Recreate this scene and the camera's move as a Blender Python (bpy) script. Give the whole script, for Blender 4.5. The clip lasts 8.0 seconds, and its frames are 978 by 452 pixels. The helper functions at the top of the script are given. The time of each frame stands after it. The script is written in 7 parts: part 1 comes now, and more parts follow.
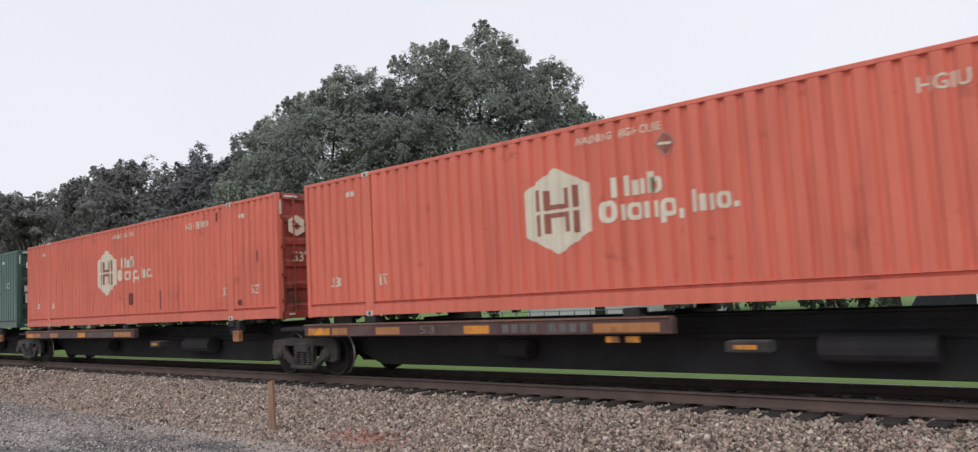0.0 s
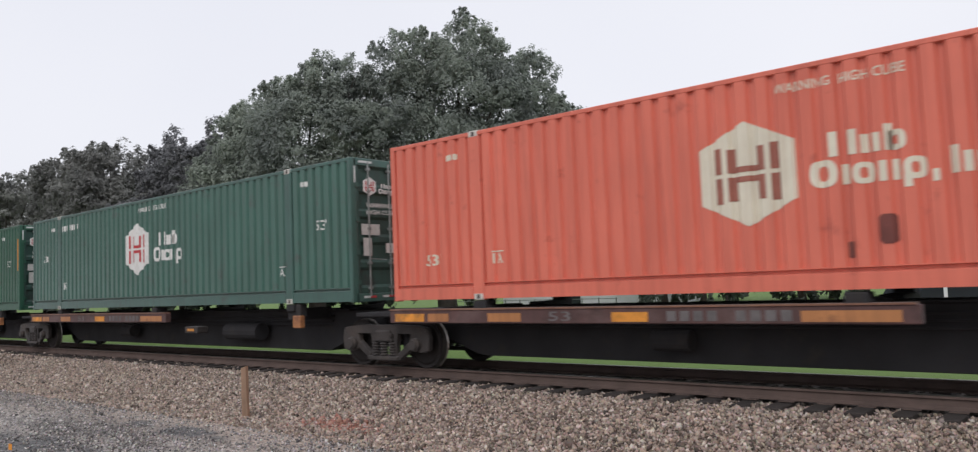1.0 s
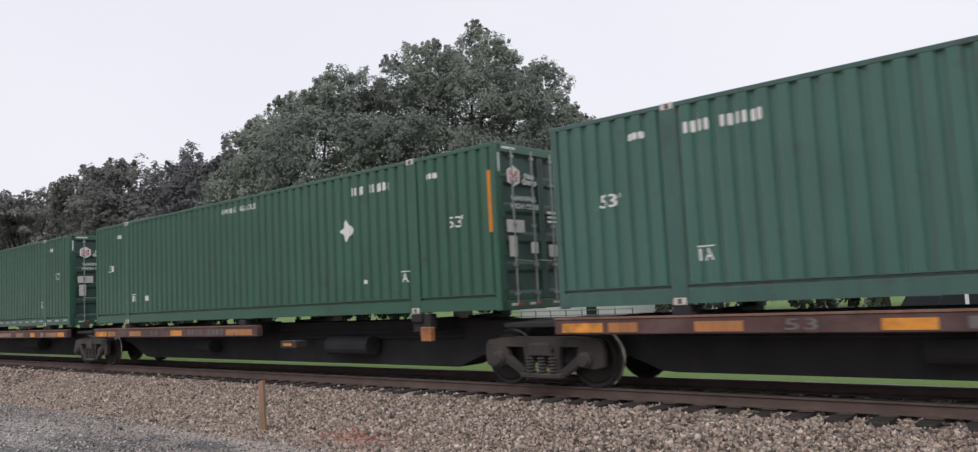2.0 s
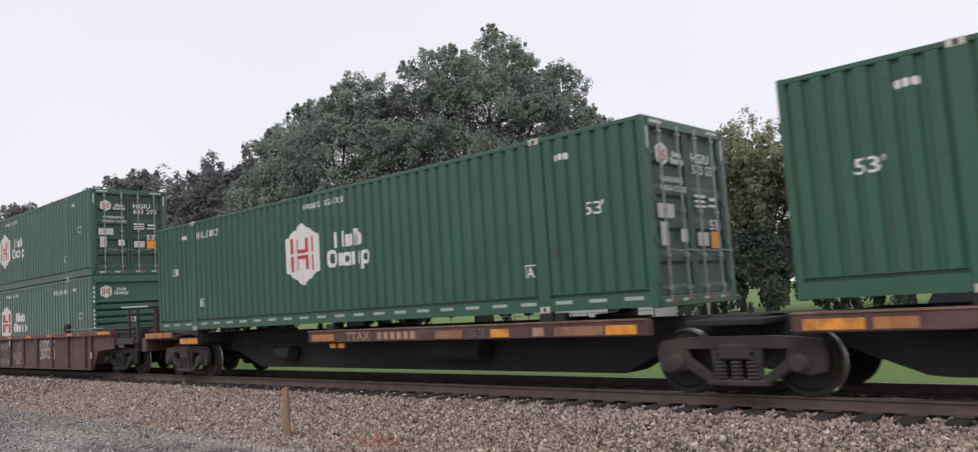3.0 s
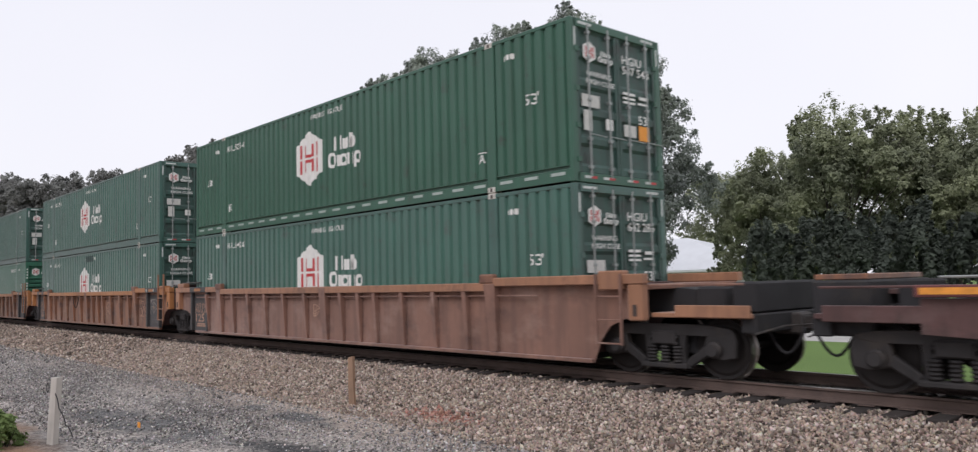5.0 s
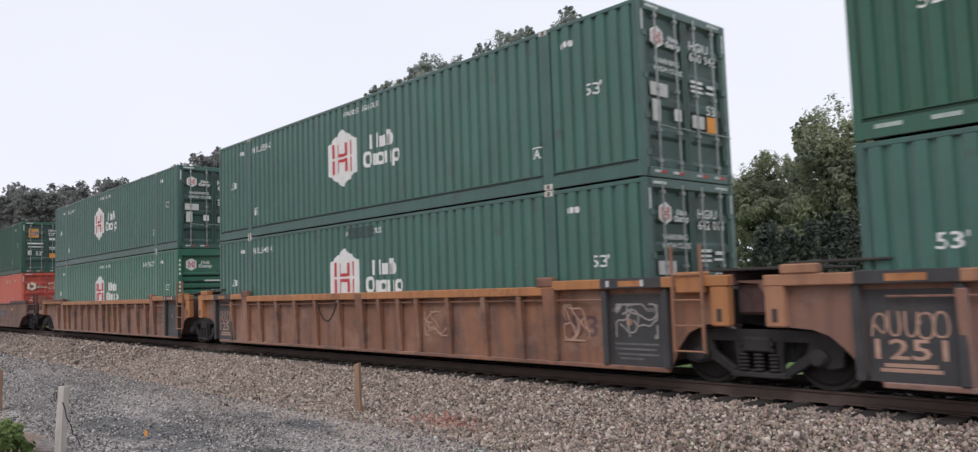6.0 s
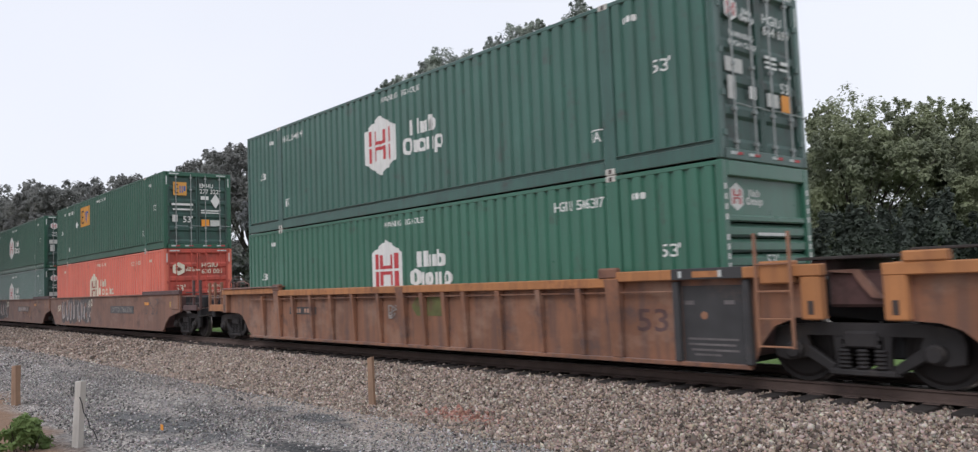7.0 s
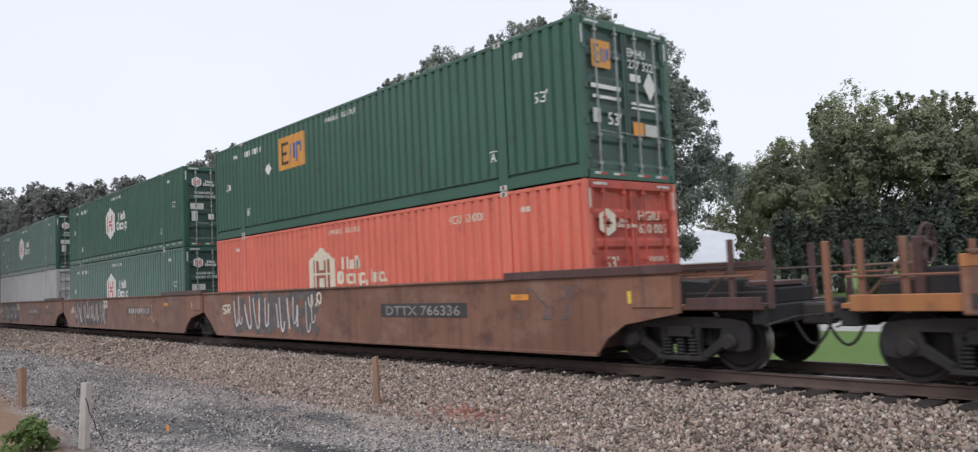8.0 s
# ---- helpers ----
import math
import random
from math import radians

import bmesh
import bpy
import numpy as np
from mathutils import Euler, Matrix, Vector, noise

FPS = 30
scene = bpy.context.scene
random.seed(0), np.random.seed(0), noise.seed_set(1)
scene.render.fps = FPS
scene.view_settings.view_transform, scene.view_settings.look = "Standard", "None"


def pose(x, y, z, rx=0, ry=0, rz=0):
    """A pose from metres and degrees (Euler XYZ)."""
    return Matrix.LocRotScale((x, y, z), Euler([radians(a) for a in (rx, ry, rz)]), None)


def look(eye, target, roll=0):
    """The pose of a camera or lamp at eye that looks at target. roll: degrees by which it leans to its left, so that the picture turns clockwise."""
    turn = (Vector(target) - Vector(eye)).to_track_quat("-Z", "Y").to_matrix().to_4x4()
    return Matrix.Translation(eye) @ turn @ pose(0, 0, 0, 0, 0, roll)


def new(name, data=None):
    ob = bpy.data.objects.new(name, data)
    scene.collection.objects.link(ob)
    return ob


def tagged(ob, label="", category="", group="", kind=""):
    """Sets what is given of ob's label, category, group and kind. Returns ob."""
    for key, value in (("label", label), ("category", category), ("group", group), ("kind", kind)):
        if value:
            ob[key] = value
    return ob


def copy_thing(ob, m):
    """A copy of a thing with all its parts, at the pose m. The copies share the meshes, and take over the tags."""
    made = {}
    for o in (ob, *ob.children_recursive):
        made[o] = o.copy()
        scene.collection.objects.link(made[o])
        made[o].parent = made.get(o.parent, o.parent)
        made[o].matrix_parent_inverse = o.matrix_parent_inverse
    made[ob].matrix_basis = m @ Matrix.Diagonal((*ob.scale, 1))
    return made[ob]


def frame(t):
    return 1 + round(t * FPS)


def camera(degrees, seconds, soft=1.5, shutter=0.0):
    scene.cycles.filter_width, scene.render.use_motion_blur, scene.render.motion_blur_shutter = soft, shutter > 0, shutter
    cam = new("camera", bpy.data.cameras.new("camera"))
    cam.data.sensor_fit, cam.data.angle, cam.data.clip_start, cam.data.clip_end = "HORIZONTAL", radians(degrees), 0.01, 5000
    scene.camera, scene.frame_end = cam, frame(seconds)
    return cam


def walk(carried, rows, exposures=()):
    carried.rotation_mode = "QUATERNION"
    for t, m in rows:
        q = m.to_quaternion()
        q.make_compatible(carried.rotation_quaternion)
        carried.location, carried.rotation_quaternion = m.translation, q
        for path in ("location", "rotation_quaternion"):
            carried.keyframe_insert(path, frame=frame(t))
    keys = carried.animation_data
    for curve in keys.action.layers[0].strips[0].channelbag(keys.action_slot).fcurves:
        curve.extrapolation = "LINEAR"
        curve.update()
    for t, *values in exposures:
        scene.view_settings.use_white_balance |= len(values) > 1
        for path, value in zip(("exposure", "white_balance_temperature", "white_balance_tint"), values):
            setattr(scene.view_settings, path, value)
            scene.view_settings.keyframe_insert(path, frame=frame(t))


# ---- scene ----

# ---------------------------------------------------------------- camera
EYE_Z = 1.546          # above the rail head
SIDE = 10.088         # near side of the containers
MID = SIDE + 1.295      # middle of the track
SPEED = 20.79          # metres a second, towards +x
FLOOR_SPINE, FLOOR_WELL = 1.266, 0.311
cam = camera(63.63, 8.0, soft=1.25, shutter=0.08)
TURNS = (
    (0, 42.13, 5.05, 2.98),
    (0.5, 41.03, 4.27, 2.73),
    (1, 40.39, 4.12, 2.34),
    (1.5, 40.74, 4.81, 2.75),
    (2.8, 42.97, 5.09, 3.33),
    (3, 43.02, 5.36, 3.79),
    (3.5, 43.87, 4.44, 2.50),
    (4, 47.03, 3.43, 1.77),
    (4.5, 45.93, 3.02, 0.58),
    (4.7, 47.16, 3.62, 1.02),
    (6, 48.12, 4.43, 1.90),
    (6.5, 48.56, 4.35, 2.09),
    (7, 49.00, 4.00, 2.20),
    (7.5, 48.76, 3.65, 2.30),
    (8, 49.27, 3.87, 2.72),
)
walk(cam, [(t, pose(0, 0, EYE_Z, 90 + pitch, roll, yaw)) for t, yaw, pitch, roll in TURNS],
     exposures=((0.0, 0.08, 6280, 12), (3.5, 0.12, 6360, 15), (4.5, 0.17, 6360, 15), (6.0, 0.15, 6180, 13), (8.0, 0.16, 6120, 12)))

# ---------------------------------------------------------------- light
world = bpy.data.worlds.new("overcast")
scene.world = world
world.use_nodes = True
_n, _l = world.node_tree.nodes, world.node_tree.links
_bg = _n["Background"]
_sky = _n.new("ShaderNodeTexSky")
_sky.sky_type = "NISHITA"
_sky.sun_disc = False
_sky.sun_elevation, _sky.sun_rotation = radians(46), radians(152)
_sky.air_density, _sky.dust_density = 1.0, 4.0
_soft = _n.new("ShaderNodeTexNoise")          # cloud cover, very soft
_soft.inputs["Scale"].default_value = 1.3
_soft.inputs["Detail"].default_value = 3
_ramp = _n.new("ShaderNodeValToRGB")
_ramp.color_ramp.elements[0].position, _ramp.color_ramp.elements[0].color = 0.3, (8.05, 8.15, 8.5, 1)
_ramp.color_ramp.elements[1].position, _ramp.color_ramp.elements[1].color = 0.72, (9.0, 9.0, 9.1, 1)
_mix = _n.new("ShaderNodeMix")
_mix.data_type = "RGBA"
_mix.inputs["Factor"].default_value = 0.93
_l.new(_soft.outputs["Fac"], _ramp.inputs["Fac"])
_l.new(_sky.outputs["Color"], _mix.inputs["A"])
_l.new(_ramp.outputs["Color"], _mix.inputs["B"])
_l.new(_mix.outputs["Result"], _bg.inputs["Color"])
_bg.inputs["Strength"].default_value = 0.1
sun = new("sun", bpy.data.lights.new("sun", "SUN"))
sun.data.energy, sun.data.angle, sun.data.color = 1.0, radians(30), (1.0, 0.98, 0.96)
sun.matrix_world = look((8, -26, 40), (-10, 8, 0))


# ---------------------------------------------------------------- materials
def mat(name, base, rough=0.6, metal=0.0, vary=0.15, scale=3.0, dirt=None, dirt_amount=0.0, streak=0.0, bump=0.0,
        bump_scale=40.0, tint=0.0, dust=0.0, pale=None):
    """A painted or natural surface: tone in two scales, stains, fall-lines of dirt, a film of dust, fine relief."""
    m = bpy.data.materials.new(name)
    m.use_nodes = True
    n, l = m.node_tree.nodes, m.node_tree.links
    b = n["Principled BSDF"]
    b.inputs["Metallic"].default_value = metal
    b.inputs["Sheen Weight"].default_value, b.inputs["Sheen Roughness"].default_value = dust, 0.42
    b.inputs["Sheen Tint"].default_value = (0.86, 0.86, 0.88, 1)
    co = n.new("ShaderNodeTexCoord")
    col = None

    def noise_tex(s, detail=4, stretch=None, rough_=0.55):
        t = n.new("ShaderNodeTexNoise")
        t.inputs["Scale"].default_value, t.inputs["Detail"].default_value = s, detail
        t.inputs["Roughness"].default_value = rough_
        if stretch:
            mp = n.new("ShaderNodeMapping")
            mp.inputs["Scale"].default_value = stretch
            l.new(co.outputs["Object"], mp.inputs["Vector"])
            l.new(mp.outputs["Vector"], t.inputs["Vector"])
        else:
            l.new(co.outputs["Object"], t.inputs["Vector"])
        return t.outputs["Fac"]

    def ramp(fac, a, b_):
        r = n.new("ShaderNodeMapRange")
        r.inputs["From Min"].default_value, r.inputs["From Max"].default_value = a, b_
        l.new(fac, r.inputs["Value"])
        return r.outputs["Result"]

    def mix(fac, a, c, kind="MIX"):
        x = n.new("ShaderNodeMix")
        x.data_type, x.blend_type = "RGBA", kind
        for sock, v in (("Factor", fac), ("A", a), ("B", c)):
            if isinstance(v, (tuple, list)):
                x.inputs[sock].default_value = (*v, 1)
            elif isinstance(v, float):
                x.inputs[sock].default_value = v
            else:
                l.new(v, x.inputs[sock])
        return x.outputs["Result"]

    lo = tuple(c * (1 - vary) for c in base)
    hi = tuple(min(1, c * (1 + vary)) for c in base)
    col = mix(ramp(noise_tex(scale), 0.3, 0.7), lo, hi)
    col = mix(ramp(noise_tex(scale * 9, 6), 0.25, 0.75), col, mix(0.5, col, tuple(c * (1 - 0.7 * vary) for c in base)))
    if streak:
        col = mix(ramp(noise_tex(1.0, 5, (7, 7, 0.45)), 0.44, 0.66), col, mix(streak, col, dirt or (0.05, 0.04, 0.035)))
    if dirt_amount:
        col = mix(ramp(noise_tex(1.7, 8, None, 0.68), 0.62 - 0.2 * dirt_amount, 0.72 - 0.1 * dirt_amount), col, dirt or (0.06, 0.045, 0.035))
    if pale:          # chalky worn patches
        col = mix(ramp(noise_tex(0.9, 7, (1, 1, 1.5), 0.62), 0.52, 0.70), col, mix(0.6, col, pale))
    if tint:
        oi = n.new("ShaderNodeObjectInfo")
        hs = n.new("ShaderNodeHueSaturation")
        mr = n.new("ShaderNodeMapRange")
        mr.inputs["To Min"].default_value, mr.inputs["To Max"].default_value = 1 - tint, 1 + tint
        l.new(oi.outputs["Random"], mr.inputs["Value"])
        l.new(mr.outputs["Result"], hs.inputs["Value"])
        l.new(col, hs.inputs["Color"])
        col = hs.outputs["Color"]
    l.new(col, b.inputs["Base Color"])
    rr = n.new("ShaderNodeMapRange")
    rr.inputs["To Min"].default_value, rr.inputs["To Max"].default_value = max(0.02, rough - 0.1), min(1, rough + 0.12)
    l.new(noise_tex(scale * 4), rr.inputs["Value"])
    l.new(rr.outputs["Result"], b.inputs["Roughness"])
    if bump:
        bp = n.new("ShaderNodeBump")
        bp.inputs["Strength"].default_value, bp.inputs["Distance"].default_value = 1.0, bump
        l.new(noise_tex(bump_scale, 6), bp.inputs["Height"])
        l.new(bp.outputs["Normal"], b.inputs["Normal"])
    return m


GREEN = mat("green_paint", (0.046, 0.130, 0.099), 0.35, vary=0.14, scale=0.8, streak=0.3, dirt=(0.06, 0.080, 0.070), dirt_amount=0.16, bump=0.002, bump_scale=5, dust=0.42)
GREEN_RICH = mat("deep_green_paint", (0.029, 0.104, 0.066), 0.40, vary=0.12, scale=0.8, streak=0.25, dirt=(0.035, 0.055, 0.04), dirt_amount=0.12, bump=0.002, bump_scale=5, dust=0.18)
GREEN_DARK = mat("green_frame_paint", (0.046, 0.116, 0.095), 0.42, vary=0.14, scale=2, streak=0.35, dirt=(0.045, 0.052, 0.045), dirt_amount=0.25, dust=0.40)
GREEN_DOOR = mat("grimy_green_door_paint", (0.034, 0.086, 0.070), 0.5, vary=0.2, scale=1.4, streak=0.45, dirt=(0.036, 0.044, 0.040), dirt_amount=0.45, dust=0.2)
RED = mat("orange_red_paint", (0.69, 0.170, 0.110), 0.46, vary=0.09, scale=0.7, streak=0.38, dirt=(0.40, 0.085, 0.055), dirt_amount=0.08, bump=0.002, bump_scale=5, dust=0.15)
RED_DOOR = mat("grimy_red_door_paint", (0.40, 0.072, 0.050), 0.62, vary=0.3, scale=1.0, streak=0.6, dirt=(0.10, 0.045, 0.036), dirt_amount=0.65)
GREEN_FRESH = mat("lighter_green_paint", (0.042, 0.148, 0.096), 0.31, vary=0.12, scale=0.8, streak=0.25, dirt=(0.05, 0.08, 0.06), dirt_amount=0.12, bump=0.002, bump_scale=5, dust=0.32)
RED_DARK = mat("faded_red_paint", (0.52, 0.090, 0.062), 0.55, vary=0.2, scale=1.2, streak=0.45, dirt=(0.24, 0.055, 0.04), dirt_amount=0.3, dust=0.15)
GREEN_PATCH = mat("touch_up_paint", (0.045, 0.075, 0.070), 0.6, vary=0.2, scale=3)
for paint in (GREEN, GREEN_RICH, GREEN_DARK, GREEN_FRESH):      # enamel with some gloss left
    paint.node_tree.nodes["Principled BSDF"].inputs["Specular IOR Level"].default_value = 0.48
WHITE_BOX = mat("white_box_paint", (0.48, 0.49, 0.49), 0.45, vary=0.10, scale=1, streak=0.4, dirt=(0.25, 0.24, 0.22))
WHITE = mat("white_lettering", (0.72, 0.72, 0.69), 0.55, vary=0.07, scale=3, streak=0.2, dirt=(0.45, 0.45, 0.42))
CREAM = mat("cream_lettering", (0.70, 0.66, 0.53), 0.6, vary=0.1, scale=2, streak=0.35, dirt=(0.5, 0.4, 0.28))
LOGO_RED = mat("logo_red", (0.48, 0.055, 0.06), 0.55, vary=0.1, scale=4)
LOGO_FADED = mat("logo_faded_brown", (0.33, 0.12, 0.085), 0.6, vary=0.2, scale=4)
LOGO_ORANGE = mat("logo_orange", (0.62, 0.30, 0.06), 0.55, vary=0.1, scale=4)
LOGO_BLUE = mat("logo_blue", (0.05, 0.12, 0.33), 0.55, vary=0.1, scale=4)
LOGO_DARK = mat("logo_dark", (0.05, 0.035, 0.03), 0.55, vary=0.1, scale=4)
GALV = mat("galvanised_steel", (0.34, 0.36, 0.35), 0.45, 0.6, vary=0.2, scale=6)
CASTING = mat("chalky_casting", (0.55, 0.53, 0.48), 0.7, vary=0.25, scale=9, dirt=(0.2, 0.12, 0.07), dirt_amount=0.3)
BLACK = mat("black_underframe", (0.025, 0.024, 0.026), 0.9, vary=0.35, scale=2, dirt=(0.036, 0.030, 0.026), dirt_amount=0.35)
BOGIE = mat("dusty_cast_steel", (0.040, 0.033, 0.030), 0.8, vary=0.4, scale=3, dirt=(0.062, 0.047, 0.038), dirt_amount=0.35, bump=0.004, bump_scale=60, dust=0.2)
# blacker bogie steel: oil, and the shade below the well cars as colour
BOGIE_SHADED = mat("oily_black_cast_steel", (0.024, 0.021, 0.021), 0.7, vary=0.4, scale=3, dirt=(0.045, 0.036, 0.030), dirt_amount=0.3, bump=0.004, bump_scale=60)
WHEEL = mat("wheel_steel", (0.022, 0.018, 0.017), 0.6, 0.5, vary=0.3, scale=4)
TREAD = mat("worn_tread_steel", (0.32, 0.30, 0.28), 0.35, 0.9, vary=0.2, scale=8)
BROWN = mat("weathered_brown_steel", (0.098, 0.049, 0.045), 0.75, vary=0.3, scale=1.0, streak=0.55, dirt=(0.055, 0.030, 0.027), dirt_amount=0.45, bump=0.002, bump_scale=30, dust=0.18, pale=(0.17, 0.115, 0.105))
MAROON = mat("maroon_sill_paint", (0.125, 0.033, 0.032), 0.6, vary=0.2, scale=1.0, streak=0.3, dirt=(0.065, 0.028, 0.025), dirt_amount=0.35, dust=0.3)
SMOOTHBROWN = mat("faded_brown_car_paint", (0.215, 0.103, 0.064), 0.7, vary=0.28, scale=0.5, streak=0.5, dirt=(0.110, 0.052, 0.038), dirt_amount=0.5, bump=0.0015, bump_scale=14, dust=0.2, pale=(0.30, 0.20, 0.15))
RUST_ORANGE = mat("rusty_orange_side", (0.245, 0.112, 0.062), 0.75, vary=0.32, scale=0.7, streak=0.7, dirt=(0.112, 0.066, 0.054), dirt_amount=0.5, bump=0.002, bump_scale=24, dust=0.24, pale=(0.34, 0.22, 0.16))
ORANGE = mat("worn_orange_yellow_paint", (0.42, 0.178, 0.062), 0.6, vary=0.18, scale=1.2, streak=0.45, dirt=(0.20, 0.08, 0.038), dirt_amount=0.38, dust=0.2)
DULL_ORANGE = mat("dull_orange_brown_paint", (0.33, 0.160, 0.088), 0.7, vary=0.2, scale=1.2, streak=0.4, dirt=(0.16, 0.08, 0.05), dirt_amount=0.4, dust=0.35)
PINKBROWN = mat("faded_pinkish_brown_side", (0.232, 0.122, 0.088), 0.8, vary=0.25, scale=0.7, streak=0.6, dirt=(0.130, 0.072, 0.056), dirt_amount=0.45, dust=0.40, pale=(0.33, 0.22, 0.18))
MOSS = mat("thin_green_stain", (0.13, 0.135, 0.05), 0.85, vary=0.3, scale=3, dirt=(0.14, 0.08, 0.05), dirt_amount=0.5)
STAIN = mat("dark_rust_stain", (0.16, 0.05, 0.04), 0.8, vary=0.3, scale=5)
FADED_PINK = mat("faded_pink_stencil", (0.42, 0.26, 0.19), 0.75, vary=0.25, scale=5, dirt=(0.2, 0.1, 0.08), dirt_amount=0.2)
PLATE = mat("dark_stencil_panel", (0.040, 0.039, 0.040), 0.6, vary=0.3, scale=3, dirt=(0.085, 0.06, 0.05), dirt_amount=0.3, dust=0.25)
REFLECT = mat("amber_reflector", (0.72, 0.29, 0.04), 0.4, vary=0.3, scale=5, dirt=(0.2, 0.1, 0.05), dirt_amount=0.4)
REFLECT_W = mat("white_reflector", (0.56, 0.59, 0.57), 0.4, vary=0.15, scale=8, dirt=(0.3, 0.32, 0.3), dirt_amount=0.3)
YELLOW = mat("yellow_sticker", (0.75, 0.52, 0.06), 0.5, vary=0.1, scale=8)
STICKER = mat("orange_sticker", (0.78, 0.30, 0.03), 0.5, vary=0.1, scale=8)
PAPER = mat("pale_sticker", (0.55, 0.55, 0.52), 0.6, vary=0.12, scale=12)
SPRAY = mat("white_spray_paint", (0.44, 0.40, 0.385), 0.8, vary=0.35, scale=6, dirt=(0.16, 0.10, 0.09), dirt_amount=0.3)
STENCIL = mat("worn_stencil_paint", (0.30, 0.275, 0.255), 0.8, vary=0.35, scale=9)
SPRAY_GREY = mat("grey_spray_paint", (0.135, 0.122, 0.120), 0.8, vary=0.35, scale=5)
SPRAY_WHITE = mat("chalky_white_spray_paint", (0.60, 0.56, 0.54), 0.8, vary=0.3, scale=4)
REFLECT_DULL = mat("dulled_reflector", (0.36, 0.42, 0.39), 0.45, vary=0.2, scale=6)
RAILSIDE = mat("rusty_rail", (0.105, 0.072, 0.060), 0.85, vary=0.25, scale=3, dirt=(0.075, 0.052, 0.045), dirt_amount=0.4)
RAILHEAD = mat("polished_rail_head", (0.45, 0.43, 0.41), 0.3, 1.0, vary=0.15, scale=6)
TIE = mat("creosoted_timber", (0.034, 0.027, 0.024), 0.9, vary=0.35, scale=3, streak=0.2, bump=0.008, bump_scale=30, tint=0.25)
STAKE = mat("weathered_stake_wood", (0.30, 0.19, 0.125), 0.85, vary=0.2, scale=5, streak=0.4, dirt=(0.14, 0.09, 0.06), bump=0.003, bump_scale=50)
PALEWOOD = mat("pale_grey_post_wood", (0.50, 0.47, 0.43), 0.85, vary=0.15, scale=5, streak=0.3, dirt=(0.25, 0.22, 0.2))
BARK = mat("bark", (0.055, 0.045, 0.038), 0.9, vary=0.35, scale=4, bump=0.02, bump_scale=14)
SIDING = mat("white_siding", (0.74, 0.75, 0.76), 0.6, vary=0.05, scale=1)
ROOFMETAL = mat("pale_metal_roof", (0.66, 0.68, 0.71), 0.5, vary=0.06, scale=1)
GLASS_DARK = mat("dark_window_glass", (0.03, 0.035, 0.04), 0.1, vary=0.1)
TYRE = mat("tyre_rubber", (0.02, 0.02, 0.02), 0.85, vary=0.2)
SILVER = mat("silver_car_paint", (0.55, 0.57, 0.60), 0.3, 0.4, vary=0.05)
ROADMAT = mat("pale_concrete", (0.42, 0.41, 0.39), 0.85, vary=0.12, scale=0.6, dirt=(0.25, 0.24, 0.22), dirt_amount=0.2)


def leaf_mat(name, a, b_):
    m = bpy.data.materials.new(name)
    m.use_nodes = True
    n, l = m.node_tree.nodes, m.node_tree.links
    p = n["Principled BSDF"]
    g = n.new("ShaderNodeNewGeometry")
    t = n.new("ShaderNodeTexNoise")
    t.inputs["Scale"].default_value = 0.35
    co = n.new("ShaderNodeTexCoord")
    l.new(co.outputs["Object"], t.inputs["Vector"])
    ad = n.new("ShaderNodeMath")
    ad.operation = "MULTIPLY_ADD"
    ad.inputs[1].default_value = 0.16
    l.new(g.outputs["Random Per Island"], ad.inputs[0])
    sc = n.new("ShaderNodeMath")
    sc.operation = "MULTIPLY"
    sc.inputs[1].default_value = 0.78
    spread = n.new("ShaderNodeMapRange")
    spread.inputs["From Min"].default_value, spread.inputs["From Max"].default_value = 0.33, 0.67
    l.new(t.outputs["Fac"], spread.inputs["Value"])
    l.new(spread.outputs["Result"], sc.inputs[0])
    l.new(sc.outputs[0], ad.inputs[2])
    mx = n.new("ShaderNodeMix")
    mx.data_type = "RGBA"
    mx.inputs["A"].default_value, mx.inputs["B"].default_value = (*a, 1), (*b_, 1)
    l.new(ad.outputs[0], mx.inputs["Factor"])
    l.new(mx.outputs["Result"], p.inputs["Base Color"])
    p.inputs["Roughness"].default_value = 0.75
    p.inputs["Specular IOR Level"].default_value = 0.25
    tr = n.new("ShaderNodeBsdfTranslucent")
    l.new(mx.outputs["Result"], tr.inputs["Color"])
    ms = n.new("ShaderNodeMixShader")          # a leaf reflects and lets through
    ms.inputs[0].default_value = 0.45
    l.new(p.outputs["BSDF"], ms.inputs[1])
    l.new(tr.outputs["BSDF"], ms.inputs[2])
    l.new(ms.outputs["Shader"], n["Material Output"].inputs["Surface"])
    return m


LEAF_DARK = leaf_mat("dark_oak_leaves", (0.205, 0.228, 0.216), (0.375, 0.420, 0.350))
LEAF_PURPLE = leaf_mat("purplish_leaves", (0.165, 0.166, 0.180), (0.275, 0.284, 0.282))
LEAF_LIGHT = leaf_mat("light_green_leaves", (0.190, 0.212, 0.155), (0.410, 0.440, 0.270))
LEAF_GREY = leaf_mat("greyish_leaves", (0.190, 0.192, 0.186), (0.320, 0.325, 0.300))
# undergrowth leaves: the gloom below the crowns is put into their colour
LEAF_SHADED = leaf_mat("evergreen_shrub_leaves", (0.085, 0.100, 0.086), (0.150, 0.178, 0.138))
LEAF_SAPLING = leaf_mat("fresh_leaves", (0.14, 0.21, 0.075), (0.30, 0.39, 0.15))


